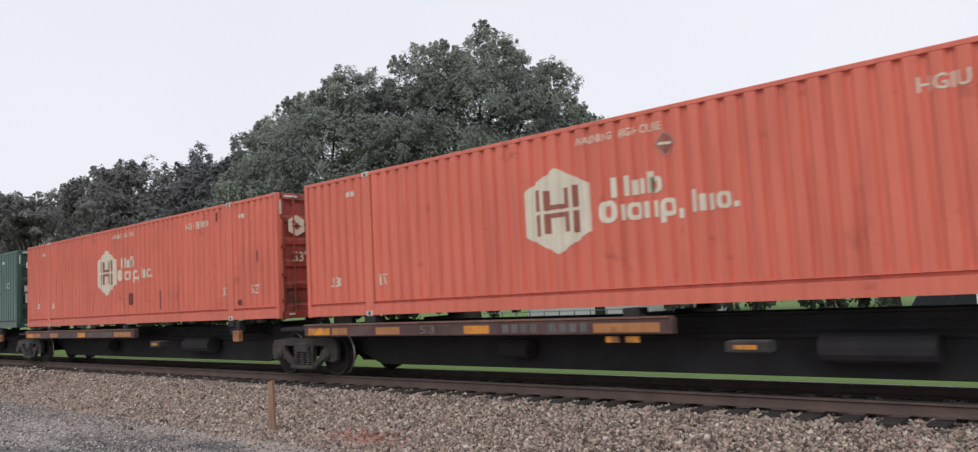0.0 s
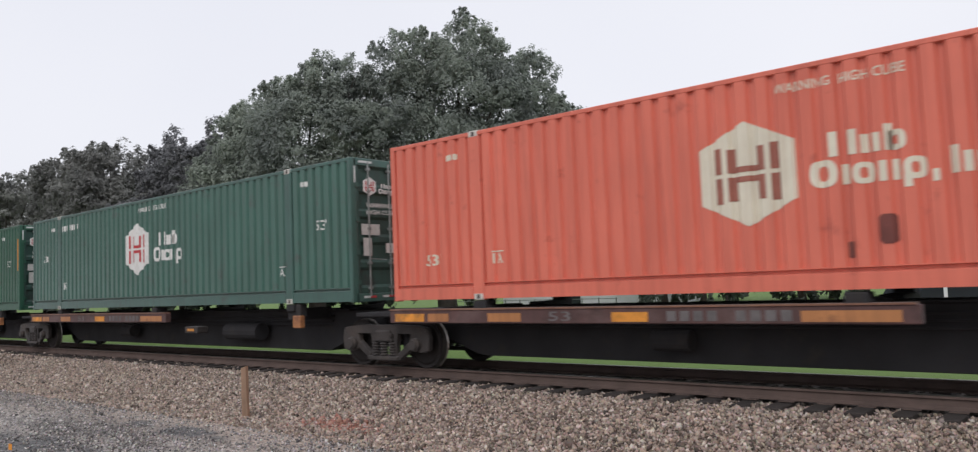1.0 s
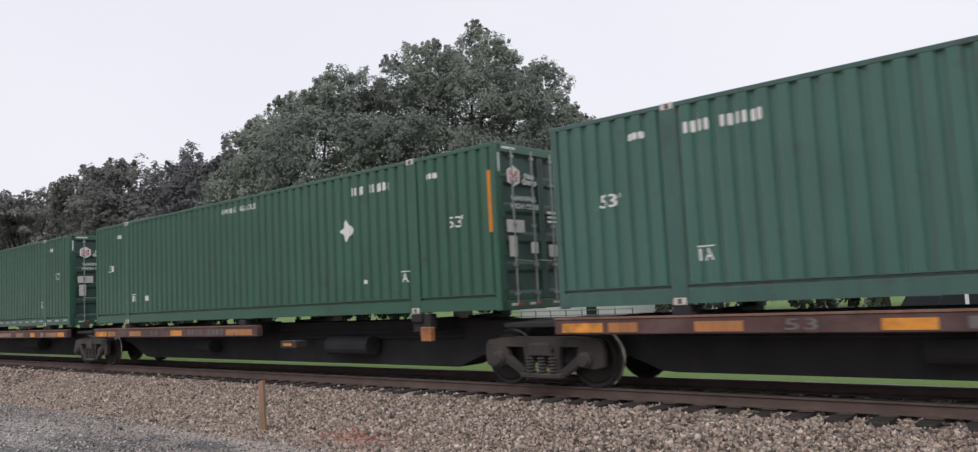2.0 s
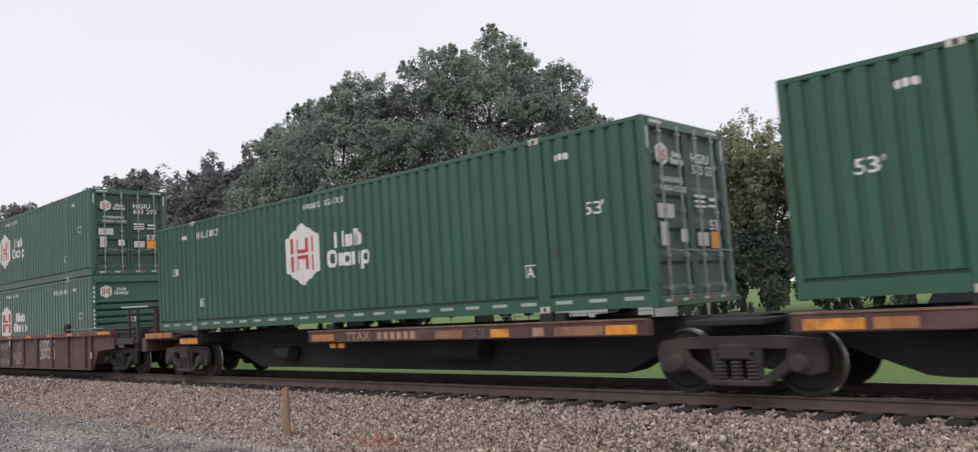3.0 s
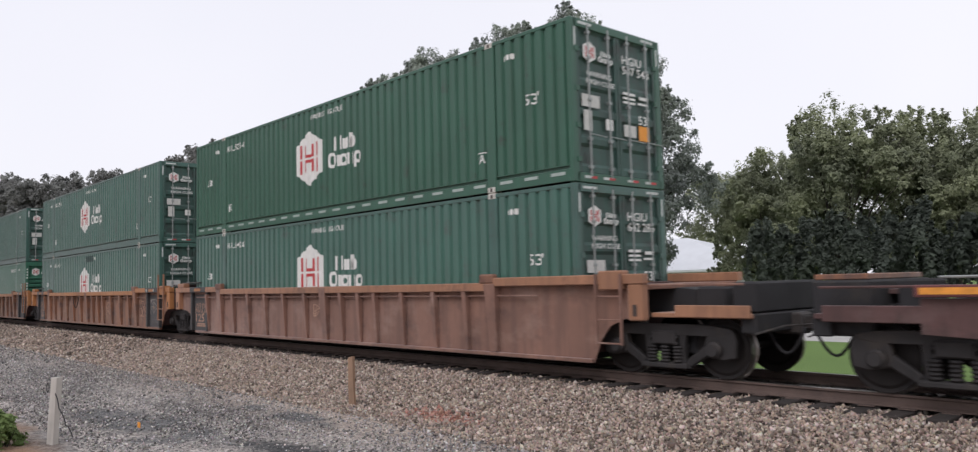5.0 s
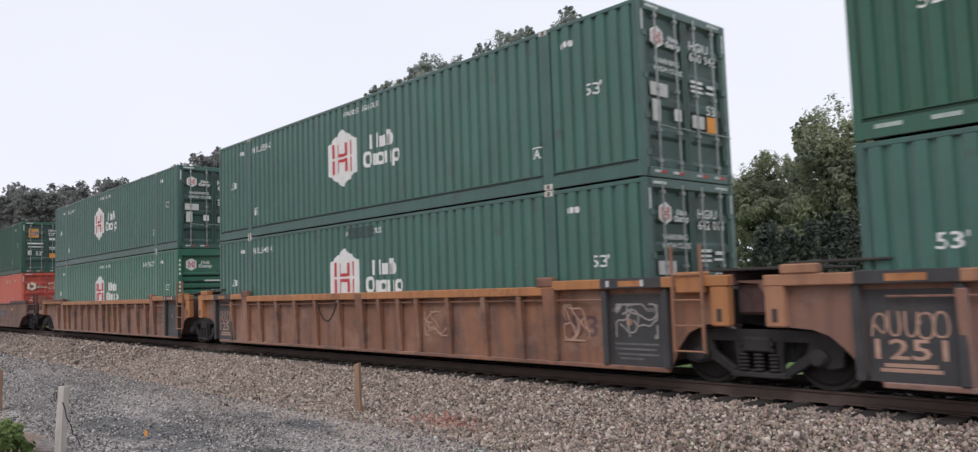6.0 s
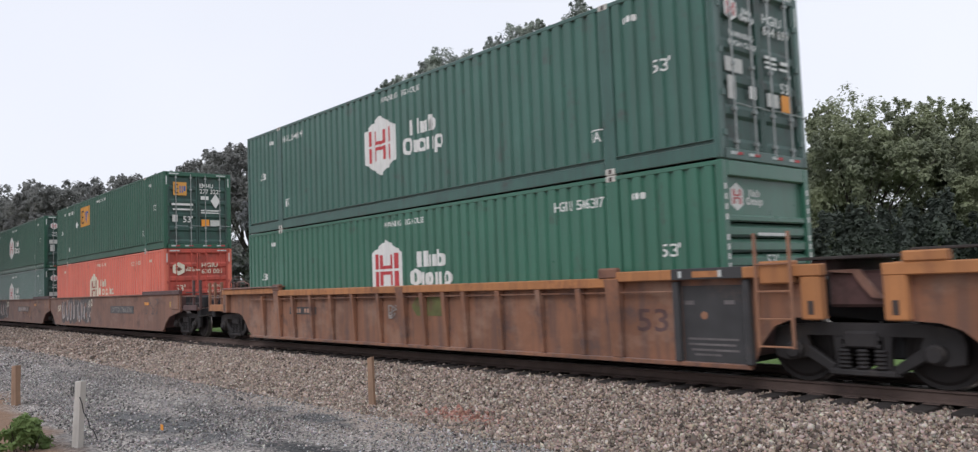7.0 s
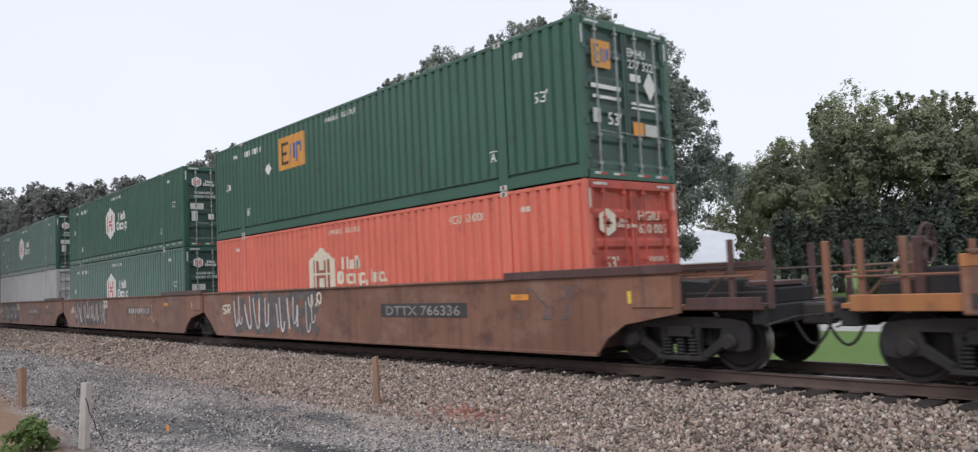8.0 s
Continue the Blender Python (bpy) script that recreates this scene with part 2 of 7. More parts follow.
def stone_mat(name, colours, dark=1.0):
    """Stones: each its own tone."""
    m = bpy.data.materials.new(name)
    m.use_nodes = True
    n, l = m.node_tree.nodes, m.node_tree.links
    p = n["Principled BSDF"]
    g = n.new("ShaderNodeNewGeometry")
    r = n.new("ShaderNodeValToRGB")
    r.color_ramp.interpolation = "LINEAR"
    els = r.color_ramp.elements
    while len(els) < len(colours):
        els.new(0.5)
    for i, c in enumerate(colours):
        els[i].position = i / (len(colours) - 1)
        els[i].color = (*(dark * v for v in c), 1)
    l.new(g.outputs["Random Per Island"], r.inputs["Fac"])
    t = n.new("ShaderNodeTexNoise")
    t.inputs["Scale"].default_value = 30
    co = n.new("ShaderNodeTexCoord")
    l.new(co.outputs["Object"], t.inputs["Vector"])
    mx = n.new("ShaderNodeMix")
    mx.data_type, mx.blend_type = "RGBA", "MULTIPLY"
    mx.inputs["Factor"].default_value = 0.5
    l.new(r.outputs["Color"], mx.inputs["A"])
    l.new(t.outputs["Color"], mx.inputs["B"])
    l.new(mx.outputs["Result"], p.inputs["Base Color"])
    p.inputs["Roughness"].default_value = 0.9
    return m


STONE = stone_mat("ballast_stone", ((0.066, 0.052, 0.043), (0.345, 0.260, 0.205), (0.575, 0.445, 0.360), (0.215, 0.176, 0.148), (0.82, 0.695, 0.590)))
# near-black stones: oil plus the shade below the train, in their colour
STONE_UNDER_TRAIN = stone_mat("oily_ballast_stone", ((0.025, 0.021, 0.019), (0.075, 0.06, 0.05), (0.12, 0.10, 0.085), (0.05, 0.042, 0.037)))
STONE_GREY = stone_mat("grey_gravel_stone", ((0.055, 0.052, 0.052), (0.29, 0.268, 0.254), (0.54, 0.500, 0.470), (0.12, 0.113, 0.111), (0.88, 0.825, 0.785)))
STONE_RED = stone_mat("reddish_ballast_stone", ((0.12, 0.05, 0.038), (0.42, 0.20, 0.15), (0.56, 0.33, 0.26)))


# damp dark patches of the gravel road: middle and half lengths
DAMP = ((-8.9, 5.0, 1.7, 0.62), (-13.7, 4.5, 2.6, 0.75), (-12.3, 6.45, 1.7, 0.32))


def ground_material():
    """Ballast bed, fine grey gravel, brown earth and mown grass, by the plan."""
    m = bpy.data.materials.new("ground")
    m.use_nodes = True
    n, l = m.node_tree.nodes, m.node_tree.links
    p = n["Principled BSDF"]
    p.inputs["Roughness"].default_value = 0.95
    co = n.new("ShaderNodeTexCoord")
    sep = n.new("ShaderNodeSeparateXYZ")
    l.new(co.outputs["Object"], sep.inputs[0])

    def nz(s, d=5, r=0.6):
        t = n.new("ShaderNodeTexNoise")
        t.inputs["Scale"].default_value, t.inputs["Detail"].default_value, t.inputs["Roughness"].default_value = s, d, r
        l.new(co.outputs["Object"], t.inputs["Vector"])
        return t.outputs["Fac"]

    def rng(v, a, b_, c=0.0, d=1.0):
        r = n.new("ShaderNodeMapRange")
        for k, x in zip(("From Min", "From Max", "To Min", "To Max"), (a, b_, c, d)):
            r.inputs[k].default_value = x
        l.new(v, r.inputs["Value"])
        return r.outputs["Result"]

    def add(a, b_, op="ADD"):
        q = n.new("ShaderNodeMath")
        q.operation = op
        for i, v in enumerate((a, b_)):
            if isinstance(v, (int, float)):
                q.inputs[i].default_value = v
            else:
                l.new(v, q.inputs[i])
        return q.outputs[0]

    def mix(f, a, b_):
        x = n.new("ShaderNodeMix")
        x.data_type = "RGBA"
        for k, v in (("Factor", f), ("A", a), ("B", b_)):
            if isinstance(v, tuple):
                x.inputs[k].default_value = (*v, 1)
            else:
                l.new(v, x.inputs[k])
        return x.outputs["Result"]

    vor = n.new("ShaderNodeTexVoronoi")
    vor.inputs["Scale"].default_value = 24
    l.new(co.outputs["Object"], vor.inputs["Vector"])
    cell = n.new("ShaderNodeSeparateColor")
    l.new(vor.outputs["Color"], cell.inputs[0])
    gravel = mix(cell.outputs[0], (0.060, 0.055, 0.052), (0.560, 0.505, 0.460))
    band = n.new("ShaderNodeMapping")
    band.inputs["Scale"].default_value = (0.22, 0.9, 1)
    l.new(co.outputs["Object"], band.inputs["Vector"])
    bands = n.new("ShaderNodeTexNoise")
    bands.inputs["Scale"].default_value, bands.inputs["Detail"].default_value = 1.0, 7
    l.new(band.outputs["Vector"], bands.inputs["Vector"])
    wet = mix(rng(bands.outputs["Fac"], 0.46, 0.58), gravel, mix(cell.outputs[1], (0.030, 0.028, 0.028), (0.300, 0.275, 0.255)))
    # bed colour kept dark: it paints the shade in gaps between the stones
    ballast = mix(cell.outputs[0], (0.07, 0.054, 0.043), (0.26, 0.20, 0.165))
    earth = mix(nz(5), (0.16, 0.095, 0.06), (0.31, 0.20, 0.13))
    grass = mix(nz(0.5), (0.095, 0.17, 0.035), (0.16, 0.26, 0.06))
    grass = mix(rng(nz(40, 3), 0.35, 0.7), grass, (0.10, 0.16, 0.04))
    y = add(sep.outputs[1], rng(nz(0.9, 5), 0, 1, -0.7, 0.7))
    tan = mix(cell.outputs[2], (0.205, 0.163, 0.132), (0.497, 0.410, 0.346))
    c = mix(rng(y, 5.6, 7.0), wet, tan)
    c = mix(rng(y, 7.0, 7.7), c, ballast)
    c = mix(rng(add(y, rng(sep.outputs[0], -30, -12, -1.0, 0.5)), 3.5, 3.0), c, earth)
    c = mix(rng(sep.outputs[1], 14.6, 15.0), c, grass)
    def spot(cx, cy, rx, ry):
        a = add(add(sep.outputs[0], -cx), 1 / rx, "MULTIPLY")
        b_ = add(add(sep.outputs[1], -cy), 1 / ry, "MULTIPLY")
        r2 = add(add(a, a, "MULTIPLY"), add(b_, b_, "MULTIPLY"))
        return rng(add(r2, rng(nz(1.1, 6), 0.25, 0.75, -1.3, 1.3)), 1.2, 0.3)

    # damp dark patches and one of reddish spill
    for n_, (cx, cy, rx, ry) in enumerate(DAMP):
        c = mix(spot(cx, cy, rx, ry), c, mix(cell.outputs[1], (0.018, 0.018, 0.020), (0.10, 0.098, 0.096)) if n_ == 0 else mix(cell.outputs[1], (0.045, 0.045, 0.048), (0.20, 0.195, 0.19)))
    c = mix(spot(-9.9, 7.9, 0.9, 0.28), c, mix(cell.outputs[0], (0.17, 0.075, 0.055), (0.40, 0.22, 0.17)))
    # oil, brake dust and the train's painted-in shade, between and beside the rails
    soot_shade = add(rng(sep.outputs[1], MID - 1.25, MID - 0.8), rng(sep.outputs[1], MID + 1.9, MID + 1.25), "MULTIPLY")
    c = mix(soot_shade, c, mix(cell.outputs[1], (0.022, 0.019, 0.017), (0.085, 0.068, 0.058)))
    l.new(c, p.inputs["Base Color"])
    bp = n.new("ShaderNodeBump")
    bp.inputs["Distance"].default_value = 0.02
    l.new(vor.outputs["Distance"], bp.inputs["Height"])
    l.new(bp.outputs["Normal"], p.inputs["Normal"])
    return m


GROUND = ground_material()


# ---------------------------------------------------------------- building helpers
def box(bm, x0, x1, y0, y1, z0, z1):
    v = [bm.verts.new(p) for p in ((x0, y0, z0), (x1, y0, z0), (x1, y1, z0), (x0, y1, z0), (x0, y0, z1), (x1, y0, z1), (x1, y1, z1), (x0, y1, z1))]
    for f in ((0, 3, 2, 1), (4, 5, 6, 7), (0, 1, 5, 4), (1, 2, 6, 5), (2, 3, 7, 6), (3, 0, 4, 7)):
        bm.faces.new([v[i] for i in f])
    return bm


def boxes(*specs):
    bm = bmesh.new()
    for s in specs:
        box(bm, *s)
    return bm


def bevelled(bm, w=0.012):
    bmesh.ops.bevel(bm, geom=list(bm.edges), offset=w, segments=1, affect="EDGES", clamp_overlap=True)
    return bm


def prism(bm, poly, y0, y1):
    """A side profile (x, z), counter-clockwise seen from -y, drawn out from y0 to y1."""
    a = [bm.verts.new((x, y0, z)) for x, z in poly]
    b = [bm.verts.new((x, y1, z)) for x, z in poly]
    bm.faces.new(a)
    bm.faces.new(b[::-1])
    k = len(poly)
    for i in range(k):
        bm.faces.new((a[i], b[i], b[(i + 1) % k], a[(i + 1) % k]))
    return bm


def rod(bm, p, q, r, seg=8):
    p, q = Vector(p), Vector(q)
    d = (q - p).normalized()
    u = d.orthogonal().normalized()
    w = d.cross(u)
    rings = []
    for c in (p, q):
        rings.append([bm.verts.new(c + r * (math.cos(2 * math.pi * i / seg) * u + math.sin(2 * math.pi * i / seg) * w)) for i in range(seg)])
    for i in range(seg):
        bm.faces.new((rings[0][i], rings[0][(i + 1) % seg], rings[1][(i + 1) % seg], rings[1][i]))
    bm.faces.new(rings[0][::-1])
    bm.faces.new(rings[1])
    return bm


def tube(points, r, seg=6):
    """A bent round bar or hose through the points, in one piece."""
    bm, rings = bmesh.new(), []
    pts = [Vector(p) for p in points]
    u = (pts[1] - pts[0]).orthogonal()
    for i, p in enumerate(pts):
        d = (pts[min(i + 1, len(pts) - 1)] - pts[max(i - 1, 0)]).normalized()
        u = (u - d * u.dot(d)).normalized()
        w = d.cross(u)
        rings.append([bm.verts.new(p + r * (math.cos(2 * math.pi * k / seg) * u + math.sin(2 * math.pi * k / seg) * w)) for k in range(seg)])
    for a, b in zip(rings, rings[1:]):
        for k in range(seg):
            bm.faces.new((a[k], a[(k + 1) % seg], b[(k + 1) % seg], b[k]))
    bm.faces.new(rings[0][::-1])
    bm.faces.new(rings[-1])
    return bm


def mesh_of(name, bm, material, smooth=False):
    bmesh.ops.recalc_face_normals(bm, faces=list(bm.faces))
    me = bpy.data.meshes.new(name)
    bm.to_mesh(me)
    bm.free()
    for m in material if isinstance(material, (list, tuple)) else (material,):
        me.materials.append(m)
    if smooth:
        me.polygons.foreach_set("use_smooth", [True] * len(me.polygons))
    return me


def part(name, bm, material, parent, label="", at=None, smooth=False):
    ob = new(name, mesh_of(name, bm, material, smooth))
    ob.parent = parent
    if at is not None:
        ob.matrix_basis = at
    return tagged(ob, label)


def again(ob, m, parent=None):
    """The same part once more, on the same mesh."""
    o = new(ob.name.split(".")[0], ob.data)
    o.parent = parent or ob.parent
    o.matrix_basis = m
    return o


def thing(name, label, category, group="", kind="", at=None):
    ob = new(name)
    ob.empty_display_size = 0.3
    if at is not None:
        ob.matrix_basis = at
    return tagged(ob, label, category, group, kind)


# ---------------------------------------------------------------- ground
def ground_z(x, y):
    """The lie of the land: the ballast shoulders fall from the track to the road and to the lawn."""
    d = abs(y - MID)
    if d < 1.65:
        return -0.24
    if d < 3.5:
        return -0.24 - 0.36 * (d - 1.65) / 1.85
    return -0.60


def build_ground():
    xs = [-900, -500, -300, -200, -150, -120] + list(np.arange(-100, 12, 2.0)) + [12, 20, 40, 80, 200, 500, 900]
    ys = [-700, -300, -100, -40, -20, -10, -4] + list(np.arange(-2, 7.5, 0.6)) + [MID - 3.5, MID - 2.9, MID - 2.3, MID - 1.65, MID - 0.6, MID + 0.6, MID + 1.65, MID + 3.5,
          15.2, 18, 22, 30, 40, 60, 100, 200, 500, 1500]
    bm = bmesh.new()
    grid = [[bm.verts.new((x, y, ground_z(x, y) + (0.03 * noise.noise((x * 0.35, y * 0.6, 0)) if -4 < y < 7.6 else 0))) for x in xs] for y in ys]
    for j in range(len(ys) - 1):
        for i in range(len(xs) - 1):
            bm.faces.new((grid[j][i], grid[j][i + 1], grid[j + 1][i + 1], grid[j + 1][i]))
    me = mesh_of("ground", bm, GROUND, True)
    tagged(new("ground", me), "grey gravel and brown earth beside a mown lawn", "ground", kind="structure")
    road = bmesh.new()
    box(road, -300, 200, 24.6, 28.8, -0.75, -0.592)
    tagged(new("road", mesh_of("road", road, ROADMAT)), "pale concrete road beyond the lawn", "road", kind="structure")


def stone_field(name, label, count, x_of, y_of, size, material, seed, bare=(), clear_ties=False):
    """Loose stones lying on the ground, in one mesh."""
    rng = np.random.default_rng(seed)
    base = np.array(((1, 0, 0), (-1, 0, 0), (0, 1, 0), (0, -1, 0), (0, 0, 1), (0, 0, -1)), float)
    faces = np.array(((0, 2, 4), (2, 1, 4), (1, 3, 4), (3, 0, 4), (2, 0, 5), (1, 2, 5), (3, 1, 5), (0, 3, 5)))
    kinds = []
    for _ in range(24):
        k = base * rng.uniform(0.7, 1.35, (6, 1)) + rng.uniform(-0.32, 0.32, (6, 3))
        kinds.append(k * rng.uniform(0.6, 1.15, (1, 3)))
    kinds = np.array(kinds)
    x, y = x_of(rng, count), y_of(rng, count)
    for cx, cy, rx, ry in bare:          # few stones lie in these patches
        edge = np.array([noise.noise((1.1 * a, 1.1 * b, 3.0)) for a, b in zip(x, y)])
        inside = ((x - cx) / rx) ** 2 + ((y - cy) / ry) ** 2 + 1.8 * edge < rng.uniform(0.3, 1.4, len(x))
        keep = ~inside | (rng.random(len(x)) < 0.3)
        x, y = x[keep], y[keep]
    if clear_ties:          # none on the tops of the sleepers
        off = np.abs((9 - x + 0.2475) % 0.495 - 0.2475)
        keep = (off > 0.125) | (y < MID - 1.3)
        x, y = x[keep], y[keep]
    count = len(x)
    z = np.array([ground_z(a, b) for a, b in zip(x, y)])
    s = size * rng.lognormal(0, 0.28, count)
    a, b, c = (rng.uniform(0, 2 * np.pi, count) for _ in range(3))
    ca, sa, cb, sb, cc, sc = np.cos(a), np.sin(a), np.cos(b * 0.2), np.sin(b * 0.2), np.cos(c), np.sin(c)
    r = np.empty((count, 3, 3))
    r[:, 0] = np.stack((ca * cb, ca * sb * sc - sa * cc, ca * sb * cc + sa * sc), 1)
    r[:, 1] = np.stack((sa * cb, sa * sb * sc + ca * cc, sa * sb * cc - ca * sc), 1)
    r[:, 2] = np.stack((-sb, cb * sc, cb * cc), 1)
    v = np.einsum("nij,nkj->nki", r, kinds[rng.integers(0, len(kinds), count)]) * s[:, None, None]
    v += np.stack((x, y, z + s * rng.uniform(0.0, 0.75, count)), 1)[:, None, :]
    nv, nf = len(base), len(faces)
    idx = (faces[None] + (np.arange(count) * nv)[:, None, None]).reshape(-1)
    me = bpy.data.meshes.new(name)
    me.vertices.add(count * nv)
    me.vertices.foreach_set("co", v.reshape(-1))
    me.loops.add(len(idx))
    me.loops.foreach_set("vertex_index", idx)
    me.polygons.add(count * nf)
    me.polygons.foreach_set("loop_start", np.arange(0, len(idx), 3))
    me.update()
    me.validate()
    me.materials.append(material)
    return tagged(new(name, me), label, "gravel", kind="stuff")


def build_track():
    track = thing("railway_track", "single railway track with rusty rails on timber sleepers", "track", kind="structure", at=pose(0, MID, 0))
    profile = ((-0.07, -0.17), (0.07, -0.17), (0.07, -0.155), (0.012, -0.13), (0.009, -0.05), (0.036, -0.036), (0.036, -0.006), (0.028, 0.0), (-0.028, 0.0), (-0.036, -0.006), (-0.036, -0.036), (-0.009, -0.05), (-0.012, -0.13), (-0.07, -0.155))
    for y in (-0.753, 0.753):
        bm = bmesh.new()
        ends = [[bm.verts.new((x, y + a, b)) for a, b in profile] for x in (-420, 160)]
        k = len(profile)
        for i in range(k):
            f = bm.faces.new((ends[0][i], ends[0][(i + 1) % k], ends[1][(i + 1) % k], ends[1][i]))
            if i in (6, 7, 8):
                f.material_index = 1
        part("rail", bm, (RAILSIDE, RAILHEAD), track, "rail with a polished head")
    tie = None
    rnd = random.Random(4)
    for i in range(296):
        m = pose(9 - i * 0.495 + rnd.uniform(-0.03, 0.03), rnd.uniform(-0.06, 0.06), -0.175 + rnd.uniform(-0.012, 0.004), 0, 0, rnd.uniform(-1.5, 1.5))
        if tie is None:
            tie = part("sleeper", bevelled(boxes((-0.115, 0.115, -1.32, 1.32, -0.18, 0.0)), 0.012), TIE, track, at=m)
        else:
            again(tie, m)
    plate = None
    for i in range(120):
        for y in (-0.753,):
            m = pose(9 - i * 0.495, y, -0.172)
            if plate is None:
                plate = part("tie_plate", boxes((-0.1, 0.1, -0.18, 0.18, 0, 0.012)), RAILSIDE, track, at=m)
            else:
                again(plate, m)


build_ground()
build_track()


# ---------------------------------------------------------------- lettering
LONG, TALL, HALF = 16.154, 2.896, 1.295
POSTS = ((1.96, 2.22), (LONG - 2.22, LONG - 1.96))
PITCH, DEEP = 0.279, 0.048


def sections():
    return ((0.11, POSTS[0][0]), (POSTS[0][1], POSTS[1][0]), (POSTS[1][1], LONG - 0.11))


def folds():
    """x and depth of every fold of the corrugated side."""
    out = []
    for a, b in sections():
        k = max(1, round((b - a) / PITCH))
        p = (b - a) / k
        out.append((a, DEEP))
        for i in range(k):
            x = a + i * p
            out += [(x + 0.12 * p, DEEP), (x + 0.23 * p, 0.0), (x + 0.77 * p, 0.0), (x + 0.88 * p, DEEP)]
        out.append((b, DEEP))
    return out


FOLDS = folds()
FOLD_X, FOLD_D = np.array([f[0] for f in FOLDS]), np.array([f[1] for f in FOLDS])


def lie_on_side(bm, proud=0.006):
    """Lay a flat shape (x, z) on the corrugated near side."""
    lo, hi = min(v.co.x for v in bm.verts), max(v.co.x for v in bm.verts)
    for x in FOLD_X[(FOLD_X > lo + 1e-4) & (FOLD_X < hi - 1e-4)]:
        bmesh.ops.bisect_plane(bm, geom=list(bm.verts) + list(bm.edges) + list(bm.faces), plane_co=(x, 0, 0), plane_no=(1, 0, 0), dist=1e-6)
    for v in bm.verts:
        v.co.y = -HALF + 0.006 + float(np.interp(v.co.x, FOLD_X, FOLD_D)) - proud
    return bm


def flat(polys):
    bm = bmesh.new()
    for poly in polys:
        bm.faces.new([bm.verts.new((x, 0, z)) for x, z in poly])
    bmesh.ops.remove_doubles(bm, verts=list(bm.verts), dist=1e-5)
    return bm


def rect(x0, x1, z0, z1):
    return ((x0, z0), (x1, z0), (x1, z1), (x0, z1))


def rounded(x0, x1, z0, z1, r=0.3):
    c = r * min(x1 - x0, z1 - z0)
    return ((x0 + c, z0), (x1 - c, z0), (x1, z0 + c), (x1, z1 - c), (x1 - c, z1), (x0 + c, z1), (x0, z1 - c), (x0, z0 + c))


FONT_CACHE = {}


def words(text, x, z, height, width=None):
    """Words in the built-in font as a flat shape, lower left at (x, z); width squeezes or stretches them."""
    key = text
    if key not in FONT_CACHE:
        cu = bpy.data.curves.new("text", "FONT")
        cu.body, cu.size, cu.resolution_u, cu.offset = text, 1.0, 2, 0.012
        ob = bpy.data.objects.new("text", cu)
        scene.collection.objects.link(ob)
        dg = bpy.context.evaluated_depsgraph_get()
        me = bpy.data.meshes.new_from_object(ob.evaluated_get(dg))
        co = np.array([v.co[:2] for v in me.vertices])
        fs = [list(p.vertices) for p in me.polygons]
        bpy.data.objects.remove(ob)
        bpy.data.curves.remove(cu)
        bpy.data.meshes.remove(me)
        co -= co.min(0)
        FONT_CACHE[key] = (co, fs)
    co, fs = FONT_CACHE[key]
    sz = height / co[:, 1].max()
    sx = width / co[:, 0].max() if width else sz
    bm = bmesh.new()
    vs = [bm.verts.new((x + a * sx, 0, z + b * sz)) for a, b in co]
    for f in fs:
        try:
            bm.faces.new([vs[i] for i in f])
        except ValueError:
            pass
    return bm


def turn_to_end(bm, x):
    """Turn a flat shape (u, z) to the end face at x; u runs from the near side."""
    for v in bm.verts:
        v.co = (x, v.co.x - HALF, v.co.z)
    return bm


def hexagon(cx, cz, w, h):
    return ((cx, cz - h / 2), (cx + w / 2, cz - h * 0.27), (cx + w / 2, cz + h * 0.27), (cx, cz + h / 2), (cx - w / 2, cz + h * 0.27), (cx - w / 2, cz - h * 0.27))


def mark_bars(cx, cz, w, h):
    """The mark in the hexagon as plain bars."""
    out = []
    bw = 0.085 * w
    for s in (-1, 1):
        for u in (0.30, 0.155):
            out.append(rect(cx + s * u * w - bw / 2, cx + s * u * w + bw / 2, cz + 0.02 * h, cz + (0.27 if u > 0.2 else 0.25) * h))
            out.append(rect(cx + s * u * w - bw / 2, cx + s * u * w + bw / 2, cz - (0.25 if u < 0.2 else 0.27) * h, cz - 0.02 * h))
    out.append(rect(cx - 0.112 * w, cx + 0.112 * w, cz + 0.02 * h, cz + 0.075 * h))
    out.append(rect(cx - 0.112 * w, cx + 0.112 * w, cz - 0.075 * h, cz - 0.02 * h))
    return out


